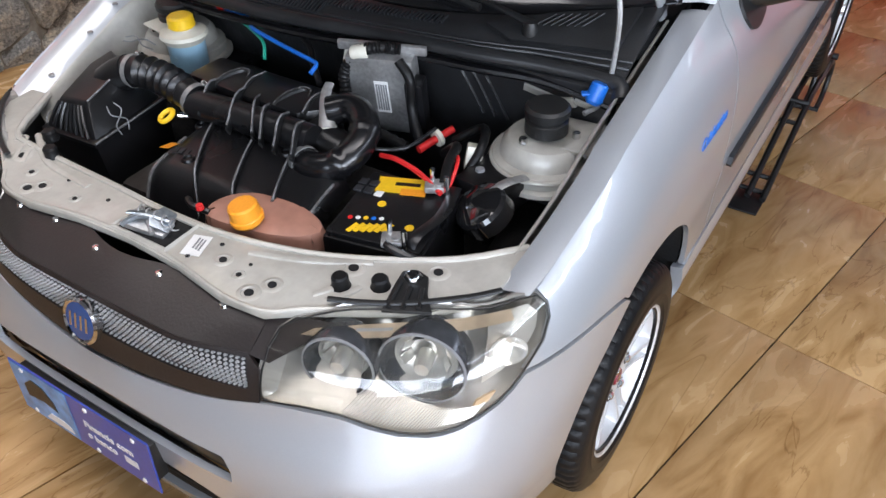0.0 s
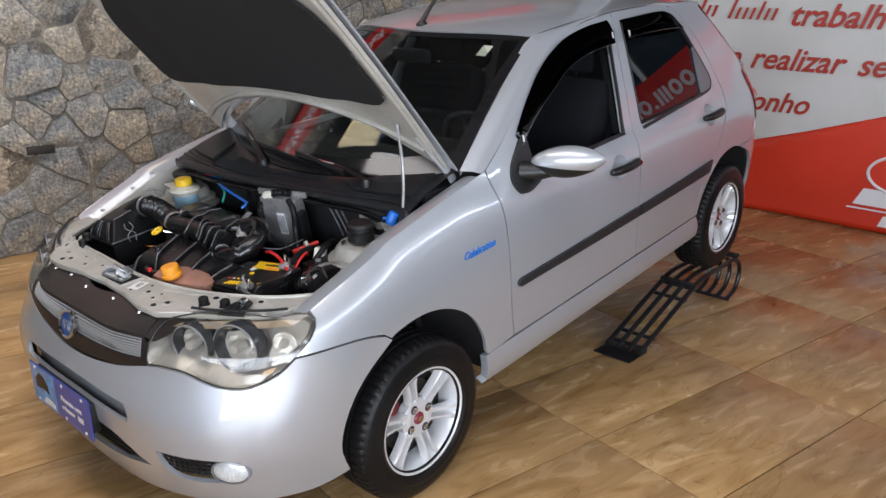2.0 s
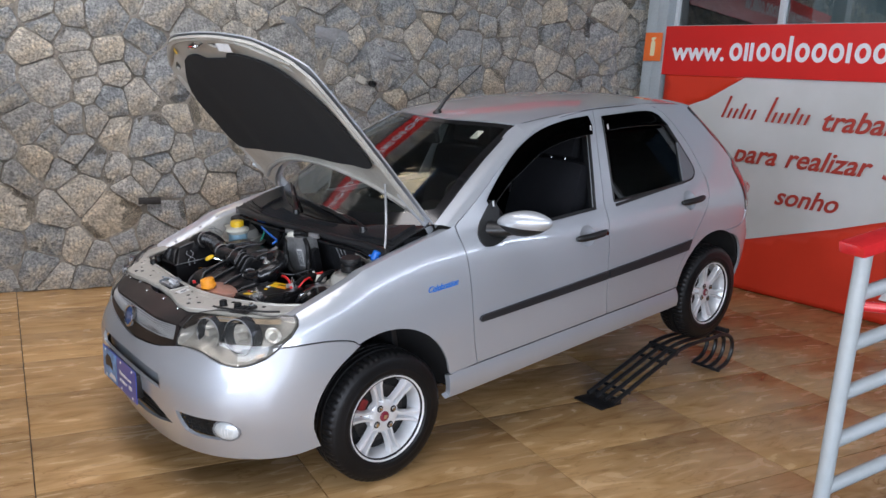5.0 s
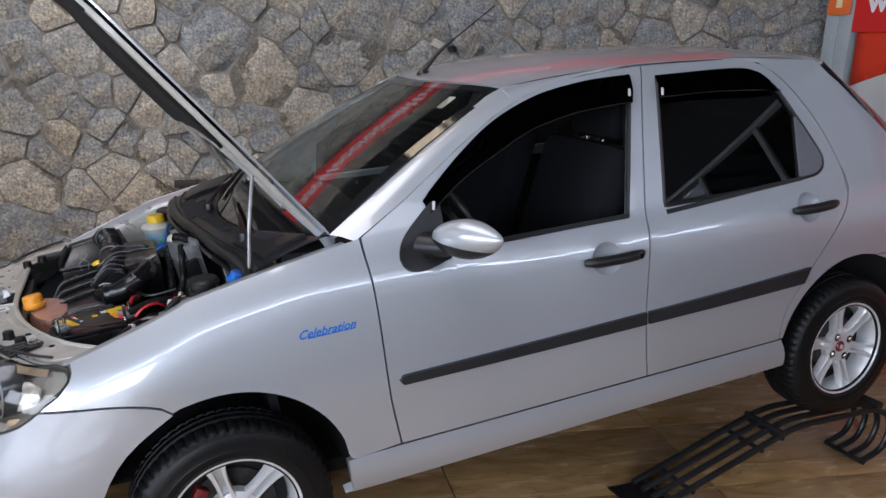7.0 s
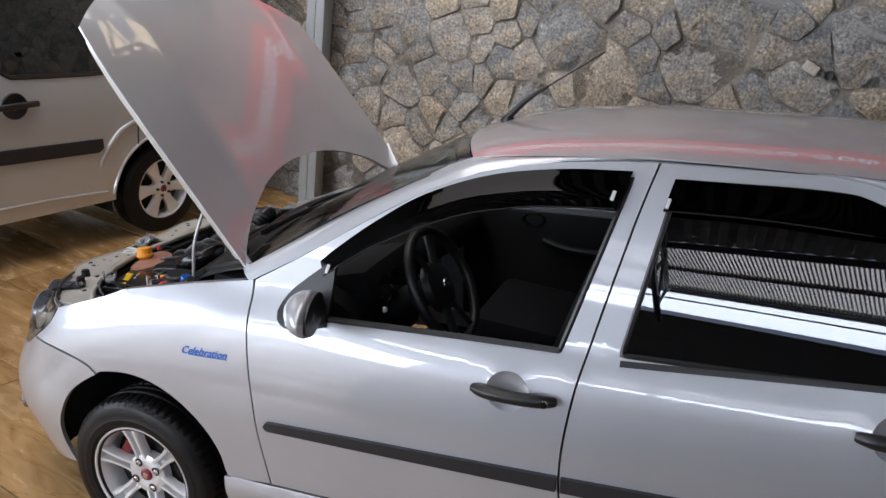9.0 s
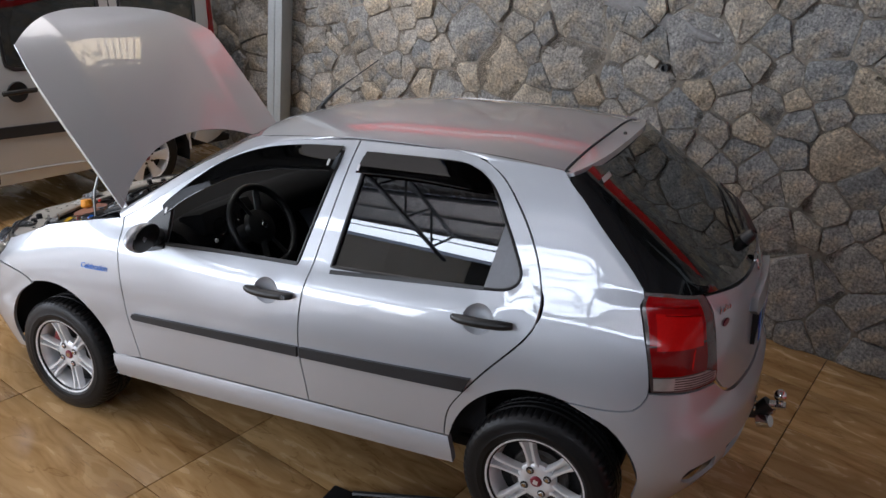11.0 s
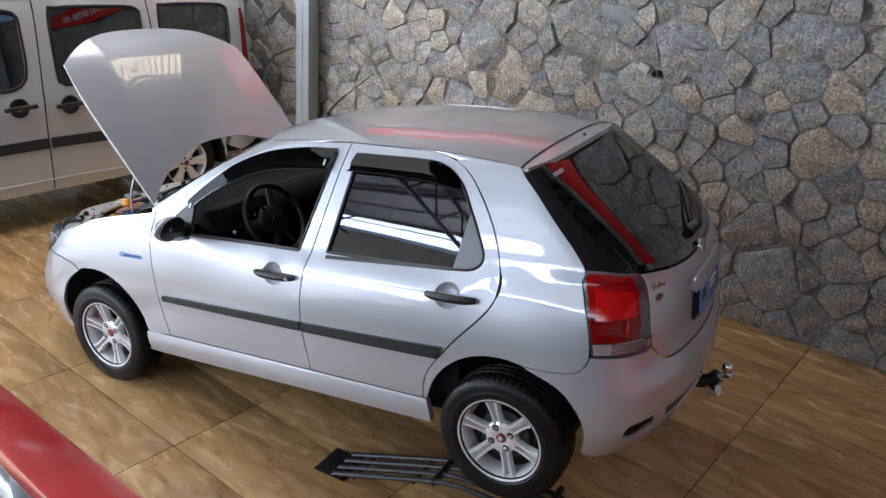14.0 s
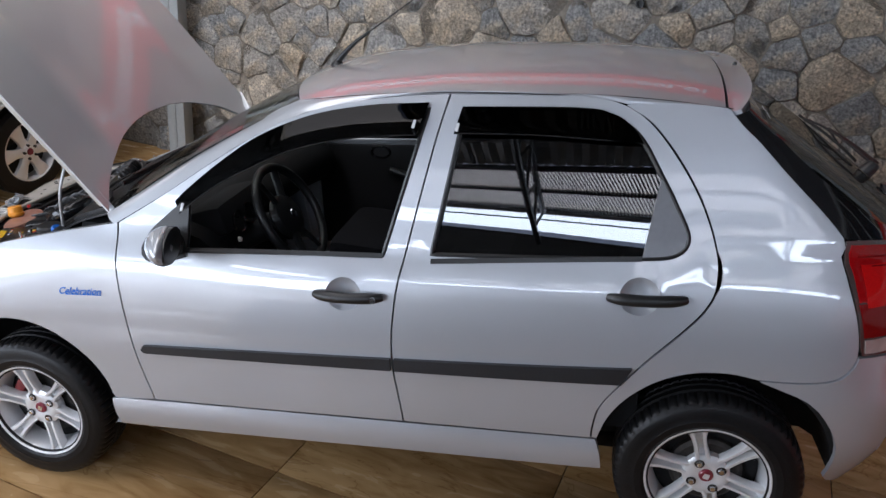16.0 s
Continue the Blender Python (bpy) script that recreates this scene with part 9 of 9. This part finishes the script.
# the far half of the body is wider than the near half's drawing: stretch the width from the near flank
BAY = {"engine_block", "engine_cover", "intake_pipe", "intake_plenum", "corrugated_hose", "air_box", "dipstick", "throttle_body", "elbow_hose", "coolant_tank", "battery", "fuse_box", "horn",
       "horn_bracket", "battery_tray", "control_unit", "wiring_loom", "red_sleeve", "washer_tank", "brake_cap", "blue_cap", "fuel_line", "bonnet", "tow_bar", "prop_rod", "strut_tower"}
FITTINGS = {"latch", "latch_plate", "well_rim", "label_line", "latch_well", "label_tag", "rubber_stop", "bracket", "bolt", "latch_arm", "latch_spring", "bracket_rib"}      # these keep their place on the crossmember
for thing in car.children:
    if thing.name.split(".")[0] not in BAY:
        for ob in (thing, *thing.children_recursive):
            if ob.name.split(".")[0] not in FITTINGS:
                for v in ob.data.vertices:
                    v.co.y += 0.03 * (1 + v.co.y / 0.776)
# small settlings of the engine's parts
SETTLE = {"coolant_tank": (0.015, 0.023, 0.0), "dipstick": (0.010, -0.015, 0.004), "throttle_body": (0.008, 0.018, -0.022), "blue_cap": (-0.008, -0.031, 0.018), "battery": (-0.005, -0.015, 0.0),
          "red_sleeve": (-0.050, -0.055, 0.030), "horn": (0.02, 0.03, 0.02), "horn_bracket": (0.02, 0.02, 0.015), "fuel_line": (0.02, 0.0, -0.006), "washer_tank": (0.003, 0.008, 0.008)}
for thing in car.children:
    if thing.name in SETTLE:
        for ob in (thing, *thing.children_recursive):
            ob.data.transform(Matrix.Translation(SETTLE[thing.name]))

# ---- wheel ramps ----
def wheel_ramp(y):
    ramp = empty("wheel_ramp", "black welded steel display ramp under a rear wheel", "wheel ramp", "wheel ramps", at=pose(0, y, 0))
    part("toe_plate", slab([(1.425, 0.11), (1.425, -0.085), (1.60, -0.085), (1.60, 0.11)], 0.006, pose(0, 0, 0.004), None, 0.001), BLACK_STEEL, ramp, "flat toe plate")
    for k in range(4):
        dy = 0.095 - k * 0.058
        part("runner", tube([(1.53, dy, 0.020), (2.02, dy, 0.195), (2.16, dy, 0.236), (2.30, dy, 0.245), (2.44, dy, 0.245), (2.58, dy, 0.250), (2.68, dy, 0.215), (2.715, dy, 0.14), (2.68, dy, 0.055), (2.58, dy, 0.018)], 0.0125, 8), BLACK_STEEL, ramp)
    for x, z in ((1.58, 0.028), (1.66, 0.055), (1.98, 0.170), (2.08, 0.205), (2.58, 0.013)):
        part("cross_bar", tube([(x, 0.105, z), (x, -0.09, z)], 0.010, 8, steps=1), BLACK_STEEL, ramp)
    part("stop_bar", tube([(2.60, 0.12, 0.275), (2.60, -0.10, 0.275)], 0.016, 8, steps=1), BLACK_STEEL, ramp, "rear stop bar")
    part("stop_bar", tube([(2.08, 0.105, 0.225), (2.08, -0.09, 0.225)], 0.012, 8, steps=1), BLACK_STEEL, ramp)
    return ramp


first_ramp = wheel_ramp(-0.667)
copy_thing(first_ramp, pose(0, 0.70, 0))
# ---- the van in the next bay ----
VAN = Matrix(((0.19, 0.98, 0, -1.965), (0.98, -0.19, 0, 1.70), (0, 0, 1, 0), (0, 0, 0, 1)))   # x to the van's rear, y out of its near side
van = empty("silver_van", "pale silver panel-sided van with dark windows and black rub strips", "van", at=VAN)
VAN_IN = [(0.20, 0.03), (0.45, 0.0), (0.95, 0.0), (1.12, 0.02), (1.75, 0.13), (1.86, 0.22)]


def van_side(near):
    def on(s, z):
        y = -table(z, VAN_IN)
        y -= 0.10 * max(0.0, (-2.6 - s)) ** 2 * 2 + 1.2 * max(0.0, s - 0.66) ** 2
        return (s, y, z) if near else (s, -1.72 - y, z)
    return on


ARCH_R = arc(0.11, 0.30, 0.42, 0, 180, 12)
ARCH_F = arc(-2.46, 0.32, 0.40, 0, 180, 12)
VAN_BODY = [(0.87, 1.80, 1), (0.89, 1.20), (0.89, 0.66, 1), (0.55, 0.56, 1), *ARCH_R[1:-1], (-0.29, 0.315, 1), (-1.2, 0.312), (-2.05, 0.312, 1), *ARCH_F[1:-1], (-2.88, 0.36, 1), (-3.18, 0.42, 1), (-3.22, 0.75), (-3.10, 0.98), (-2.55, 1.08), (-2.35, 1.15), (-1.95, 1.55), (-1.75, 1.74), (-1.5, 1.80, 1)]
WIN_A = [(-2.15, 1.20), (-2.05, 1.17), (-1.45, 1.13), (-1.27, 1.17), (-1.22, 1.28), (-1.215, 1.55), (-1.24, 1.68), (-1.5, 1.70), (-1.78, 1.66), (-1.95, 1.48)]
WIN_B = [(-0.985, 1.17), (-0.93, 1.14), (-0.35, 1.135), (-0.26, 1.17), (-0.235, 1.25), (-0.225, 1.60), (-0.25, 1.69), (-0.5, 1.71), (-0.90, 1.71), (-0.98, 1.66)]
WIN_C = [(-0.055, 1.18), (0.0, 1.145), (0.50, 1.15), (0.59, 1.19), (0.63, 1.30), (0.65, 1.60), (0.62, 1.69), (0.40, 1.71), (0.02, 1.71), (-0.04, 1.66)]
wins = [outline(w, 0.05) for w in (WIN_A, WIN_B, WIN_C)]
for near in (True, False):
    on = van_side(near)
    body = part("side_wall", skin(outline(VAN_BODY, 0.08), on, 0.02, 0.0, 0.11, wins, facing=Vector((0, 1 if near else -1, 0))), VAN_PAINT, van, "pale silver van side")
    f = Vector((0, 1 if near else -1, 0))
    for w in wins:
        g = part("side_window", skin(w, on, 0.004, -0.006, 0.12, facing=f), TINT_REAR, body, "dark tinted window")
        part("window_seal", tube([Vector(on(s, z)) for s, z in w], 0.014, 6, steps=1, closed=True), BLACK_PLASTIC, body)
    for pts in ([(-2.02, 0.655, 1), (-1.14, 0.665, 1), (-1.14, 0.745, 1), (-2.02, 0.735, 1)], [(-1.115, 0.665, 1), (-0.42, 0.652, 1), (-0.385, 0.675), (-0.39, 0.735, 1), (-1.115, 0.745, 1)]):
        part("rub_strip", skin(outline(pts, 0.06), on, 0.02, 0.016, 0.06, facing=f), TRIM, body, "broad black rub strip")
    part("slide_rail", skin(outline([(-0.10, 1.060, 1), (0.76, 1.070, 1), (0.76, 1.105, 1), (-0.10, 1.095, 1)], 0.08), on, 0.01, 0.003, 0.05, facing=f), BLACK_PLASTIC, body, "black sliding-door rail")
    for line in ([(-1.125, 0.33), (-1.13, 0.9), (-1.11, 1.3), (-1.08, 1.78)], [(-0.118, 0.62), (-0.118, 0.85), (-0.125, 1.10), (-0.13, 1.45), (-0.14, 1.78)]):
        part("door_gap", tube([Vector(on(p.x, p.y)) for p in smooth_line([(a, b, 0) for a, b in line], 6)], 0.005, 6, steps=1), MATTE_BLACK, body, "door gap")
    for s, z in ((-0.93, 0.985), (-1.32, 1.0)):
        d = part("handle_dish", lathe([(0, -0.004), (0.05, 0.004), (0.072, 0.010), (0.076, 0.0)], Matrix.Translation(Vector(on(s, z))) @ f.to_track_quat("Z", "Y").to_matrix().to_4x4(), 24), BLACK_PLASTIC, body, "black round handle cup")
        y = 0.03 * f.y
        part("handle", tube([Vector(on(s - 0.12, z)) + Vector((0, y, 0)), Vector(on(s, z)) + Vector((0, y * 1.5, 0.01)), Vector(on(s + 0.12, z + 0.01)) + Vector((0, y, 0))], 0.018, 8), BLACK_PLASTIC, d, "black pull handle")
    part("fuel_flap", lathe([(0, 0.004), (0.080, 0.003), (0.084, -0.004)], Matrix.Translation(Vector(on(0.105, 0.981))) @ f.to_track_quat("Z", "Y").to_matrix().to_4x4(), 28), VAN_PAINT, body, "round fuel flap")
    flare = [(-0.40, 0.555), (-0.385, 0.60), (-0.339, 0.672), (-0.261, 0.758), (-0.16, 0.808), (-0.005, 0.850), (0.212, 0.874), (0.46, 0.876), (0.62, 0.868)]
    part("wheel_flare", tube([Vector(on(x, z)) for x, z in flare], 0.020, 8, radii=lambda t: 0.004 + 0.017 * math.sin(math.pi * min(1.0, 0.1 + 0.85 * t)), flat=0.8), VAN_PAINT, body, "raised wheel-arch flare")
    part("arch_lip", tube([Vector(on(0.11 + 0.424 * math.cos(radians(a)), 0.30 + 0.424 * math.sin(radians(a)))) for a in range(4, 178, 12)], 0.010, 8), VAN_PAINT, body, "rolled arch edge")
    part("sill_bead", tube([Vector(on(x, 0.385 + 0.02 * k)) for k, x in ((0, -0.36), (1, -0.8), (1, -1.5), (1, -2.0))], 0.012, 8, flat=0.7), VAN_PAINT, body, "sill bead")
    part("flap_ring", tube([Vector(on(0.105 + 0.082 * math.cos(a), 0.981 + 0.082 * math.sin(a))) for a in (2 * math.pi * k / 28 for k in range(28))], 0.003, 6, steps=1, closed=True), MATTE_BLACK, body, "gap round the fuel flap")
    for cx in (0.11, -2.46):
        bm = bmesh.new()
        y0, y1 = (-0.02, -0.36) if near else (-1.70, -1.36)
        r0 = [bm.verts.new((cx + 0.424 * math.cos(radians(a)), y0, 0.30 + 0.424 * math.sin(radians(a)))) for a in range(-10, 191, 10)]
        r1 = [bm.verts.new((cx + 0.424 * math.cos(radians(a)), y1, 0.30 + 0.424 * math.sin(radians(a)))) for a in range(-10, 191, 10)]
        for i in range(len(r0) - 1):
            bm.faces.new((r0[i], r0[i + 1], r1[i + 1], r1[i]))
        bm.faces.new(r1)
        part("wheel_house", bm, MATTE_BLACK, body)
        m = Matrix.Translation(Vector((cx, -0.115 if near else -1.605, 0.313))) @ f.to_track_quat("Z", "Y").to_matrix().to_4x4() 
        w = part("wheel", lathe([(0.19, -0.09), (0.24, -0.095), (0.295, -0.085), (0.313, -0.06), (0.315, 0.06), (0.295, 0.085), (0.24, 0.095), (0.215, 0.092), (0.21, 0.085)], m, 48), RUBBER, van, "black tyre on a silver six-spoke alloy rim")
        part("rim", lathe([(0.213, 0.086), (0.204, 0.088), (0.196, 0.07), (0.185, 0.0), (0.19, -0.08)], m, 40), ALLOY, w, "silver rim")
        part("brake_disc", lathe([(0, 0.0), (0.185, 0.0)], m, 32), IRON, w)
        bm = lathe([(0, 0.078), (0.05, 0.078), (0.07, 0.066), (0.07, 0.03)], m, 24)
        for k in range(6):
            a = 2 * math.pi * k / 6
            d, e = Vector((math.cos(a), math.sin(a), 0)), Vector((-math.sin(a), math.cos(a), 0))
            rr = []
            for r, wd, h in ((0.05, 0.034, 0.074), (0.10, 0.030, 0.074), (0.16, 0.042, 0.080), (0.20, 0.055, 0.082)):
                rr.append([bm.verts.new(m @ (d * r + e * p + Vector((0, 0, q)))) for p, q in ((-wd, h - 0.03), (-wd, h - 0.004), (-wd * 0.5, h), (wd * 0.5, h), (wd, h - 0.004), (wd, h - 0.03))])
            for p, q in zip(rr, rr[1:]):
                for i in range(6):
                    bm.faces.new((p[i], p[(i + 1) % 6], q[(i + 1) % 6], q[i]))
            bm.faces.new(rr[-1])
        bmesh.ops.recalc_face_normals(bm, faces=bm.faces)
        part("spokes", crease(bm, 34), ALLOY, w, "six broad spokes")
        for k in range(5):
            a = 2 * math.pi * k / 5
            part("wheel_bolt", lathe([(0, 0.092), (0.009, 0.092), (0.010, 0.07)], m @ pose(0.05 * math.cos(a), 0.05 * math.sin(a), 0), 6), IRON, w)
        part("centre_cap", lathe([(0, 0.087), (0.022, 0.085), (0.026, 0.078)], m, 20), BADGE_RED, w, "dark red centre cap")
    part("tail_lamp", skin(outline([(0.785, 1.12, 1), (0.87, 1.10, 1), (0.855, 1.66, 1), (0.81, 1.66, 1)], 0.06), on, 0.03, 0.008, 0.06, facing=f), DARK_RED_LENS, body, "tall narrow red tail lamp")
    part("corner_trim", skin(outline([(0.77, 0.66, 1), (0.88, 0.66, 1), (0.88, 1.10, 1), (0.77, 1.10, 1)], 0.08), on, 0.02, 0.006, 0.08, facing=f), BLACK_PLASTIC, body, "black corner trim")
    part("bumper_corner", skin(outline([(0.56, 0.42, 1), (0.62, 0.57), (0.70, 0.655, 1), (0.99, 0.69, 1), (0.98, 0.42, 1), (0.70, 0.36, 1)], 0.06), on, 0.05, 0.012, 0.07, facing=f), VAN_PAINT, body, "painted bumper corner")


def van_roof(a, t):
    s = a * 2 - 1
    x = -1.70 + 2.56 * t
    return x, -0.86 + s * (0.86 - 0.14), 1.79 + 0.05 * (1 - s ** 4)


part("van_roof", panel(van_roof, 16, 12, 0.02, UP), VAN_PAINT, van)
for k in (-1, 1):
    part("roof_rail", tube([(-1.3, -0.86 + k * 0.66, 1.83), (-1.2, -0.86 + k * 0.66, 1.89), (0.6, -0.86 + k * 0.66, 1.89), (0.75, -0.86 + k * 0.66, 1.83)], 0.018, 8), BLACK_PLASTIC, van)
rear_door = part("rear_doors", boxed(0.04, 1.50, 0.52, pose(0.87, -0.86, 0.90), 0.015), VAN_PAINT, van)
part("rear_door_top", boxed(0.04, 1.46, 0.10, pose(0.85, -0.86, 1.74), 0.015), VAN_PAINT, rear_door)
for y in (-1.53, -0.86, -0.19):
    part("rear_door_post", boxed(0.04, 0.12, 0.58, pose(0.86, y, 1.42), 0.012), VAN_PAINT, rear_door)
part("rear_windows", boxed(0.006, 1.44, 0.56, pose(0.86, -0.86, 1.42)), TINT, rear_door, "dark rear glass", smooth=False)
part("rear_bumper", boxed(0.14, 1.66, 0.26, pose(0.92, -0.86, 0.55), 0.04), VAN_PAINT, van)
part("floor_pan", boxed(4.1, 1.50, 0.06, pose(-1.0, -0.86, 0.34), 0.02), MATTE_BLACK, van)
part("load_floor", boxed(3.2, 1.50, 0.02, pose(-0.6, -0.86, 0.60), 0.005), FABRIC, van)
for x in (-1.35, -0.45):
    for y in (-0.50, -1.22):
        st = part("seat", boxed(0.5, 0.48, 0.16, pose(x, y, 0.80), 0.05), FABRIC, van, "dark fabric seat")
        part("backrest", boxed(0.14, 0.48, 0.60, pose(x + 0.27, y, 1.13, 0, 14, 0), 0.05), FABRIC, st)
        part("headrest", boxed(0.09, 0.26, 0.17, pose(x + 0.36, y, 1.50, 0, 10, 0), 0.04), FABRIC, st)
part("bonnet_block", boxed(0.85, 1.56, 0.42, pose(-2.78, -0.86, 0.80, 0, -8, 0), 0.09), VAN_PAINT, van, "sloping bonnet")
part("nose", boxed(0.20, 1.56, 0.40, pose(-3.12, -0.86, 0.58), 0.07), VAN_PAINT, van)
part("windscreen", panel(lambda a, t: (-2.42 + 0.68 * t, -0.86 + (a * 2 - 1) * (0.78 - 0.10 * t), 1.08 + 0.68 * t), 6, 6, 0.006, Vector((-0.7, 0, 0.7))), TINT_REAR, van, "tinted windscreen")
build_stone_wall()
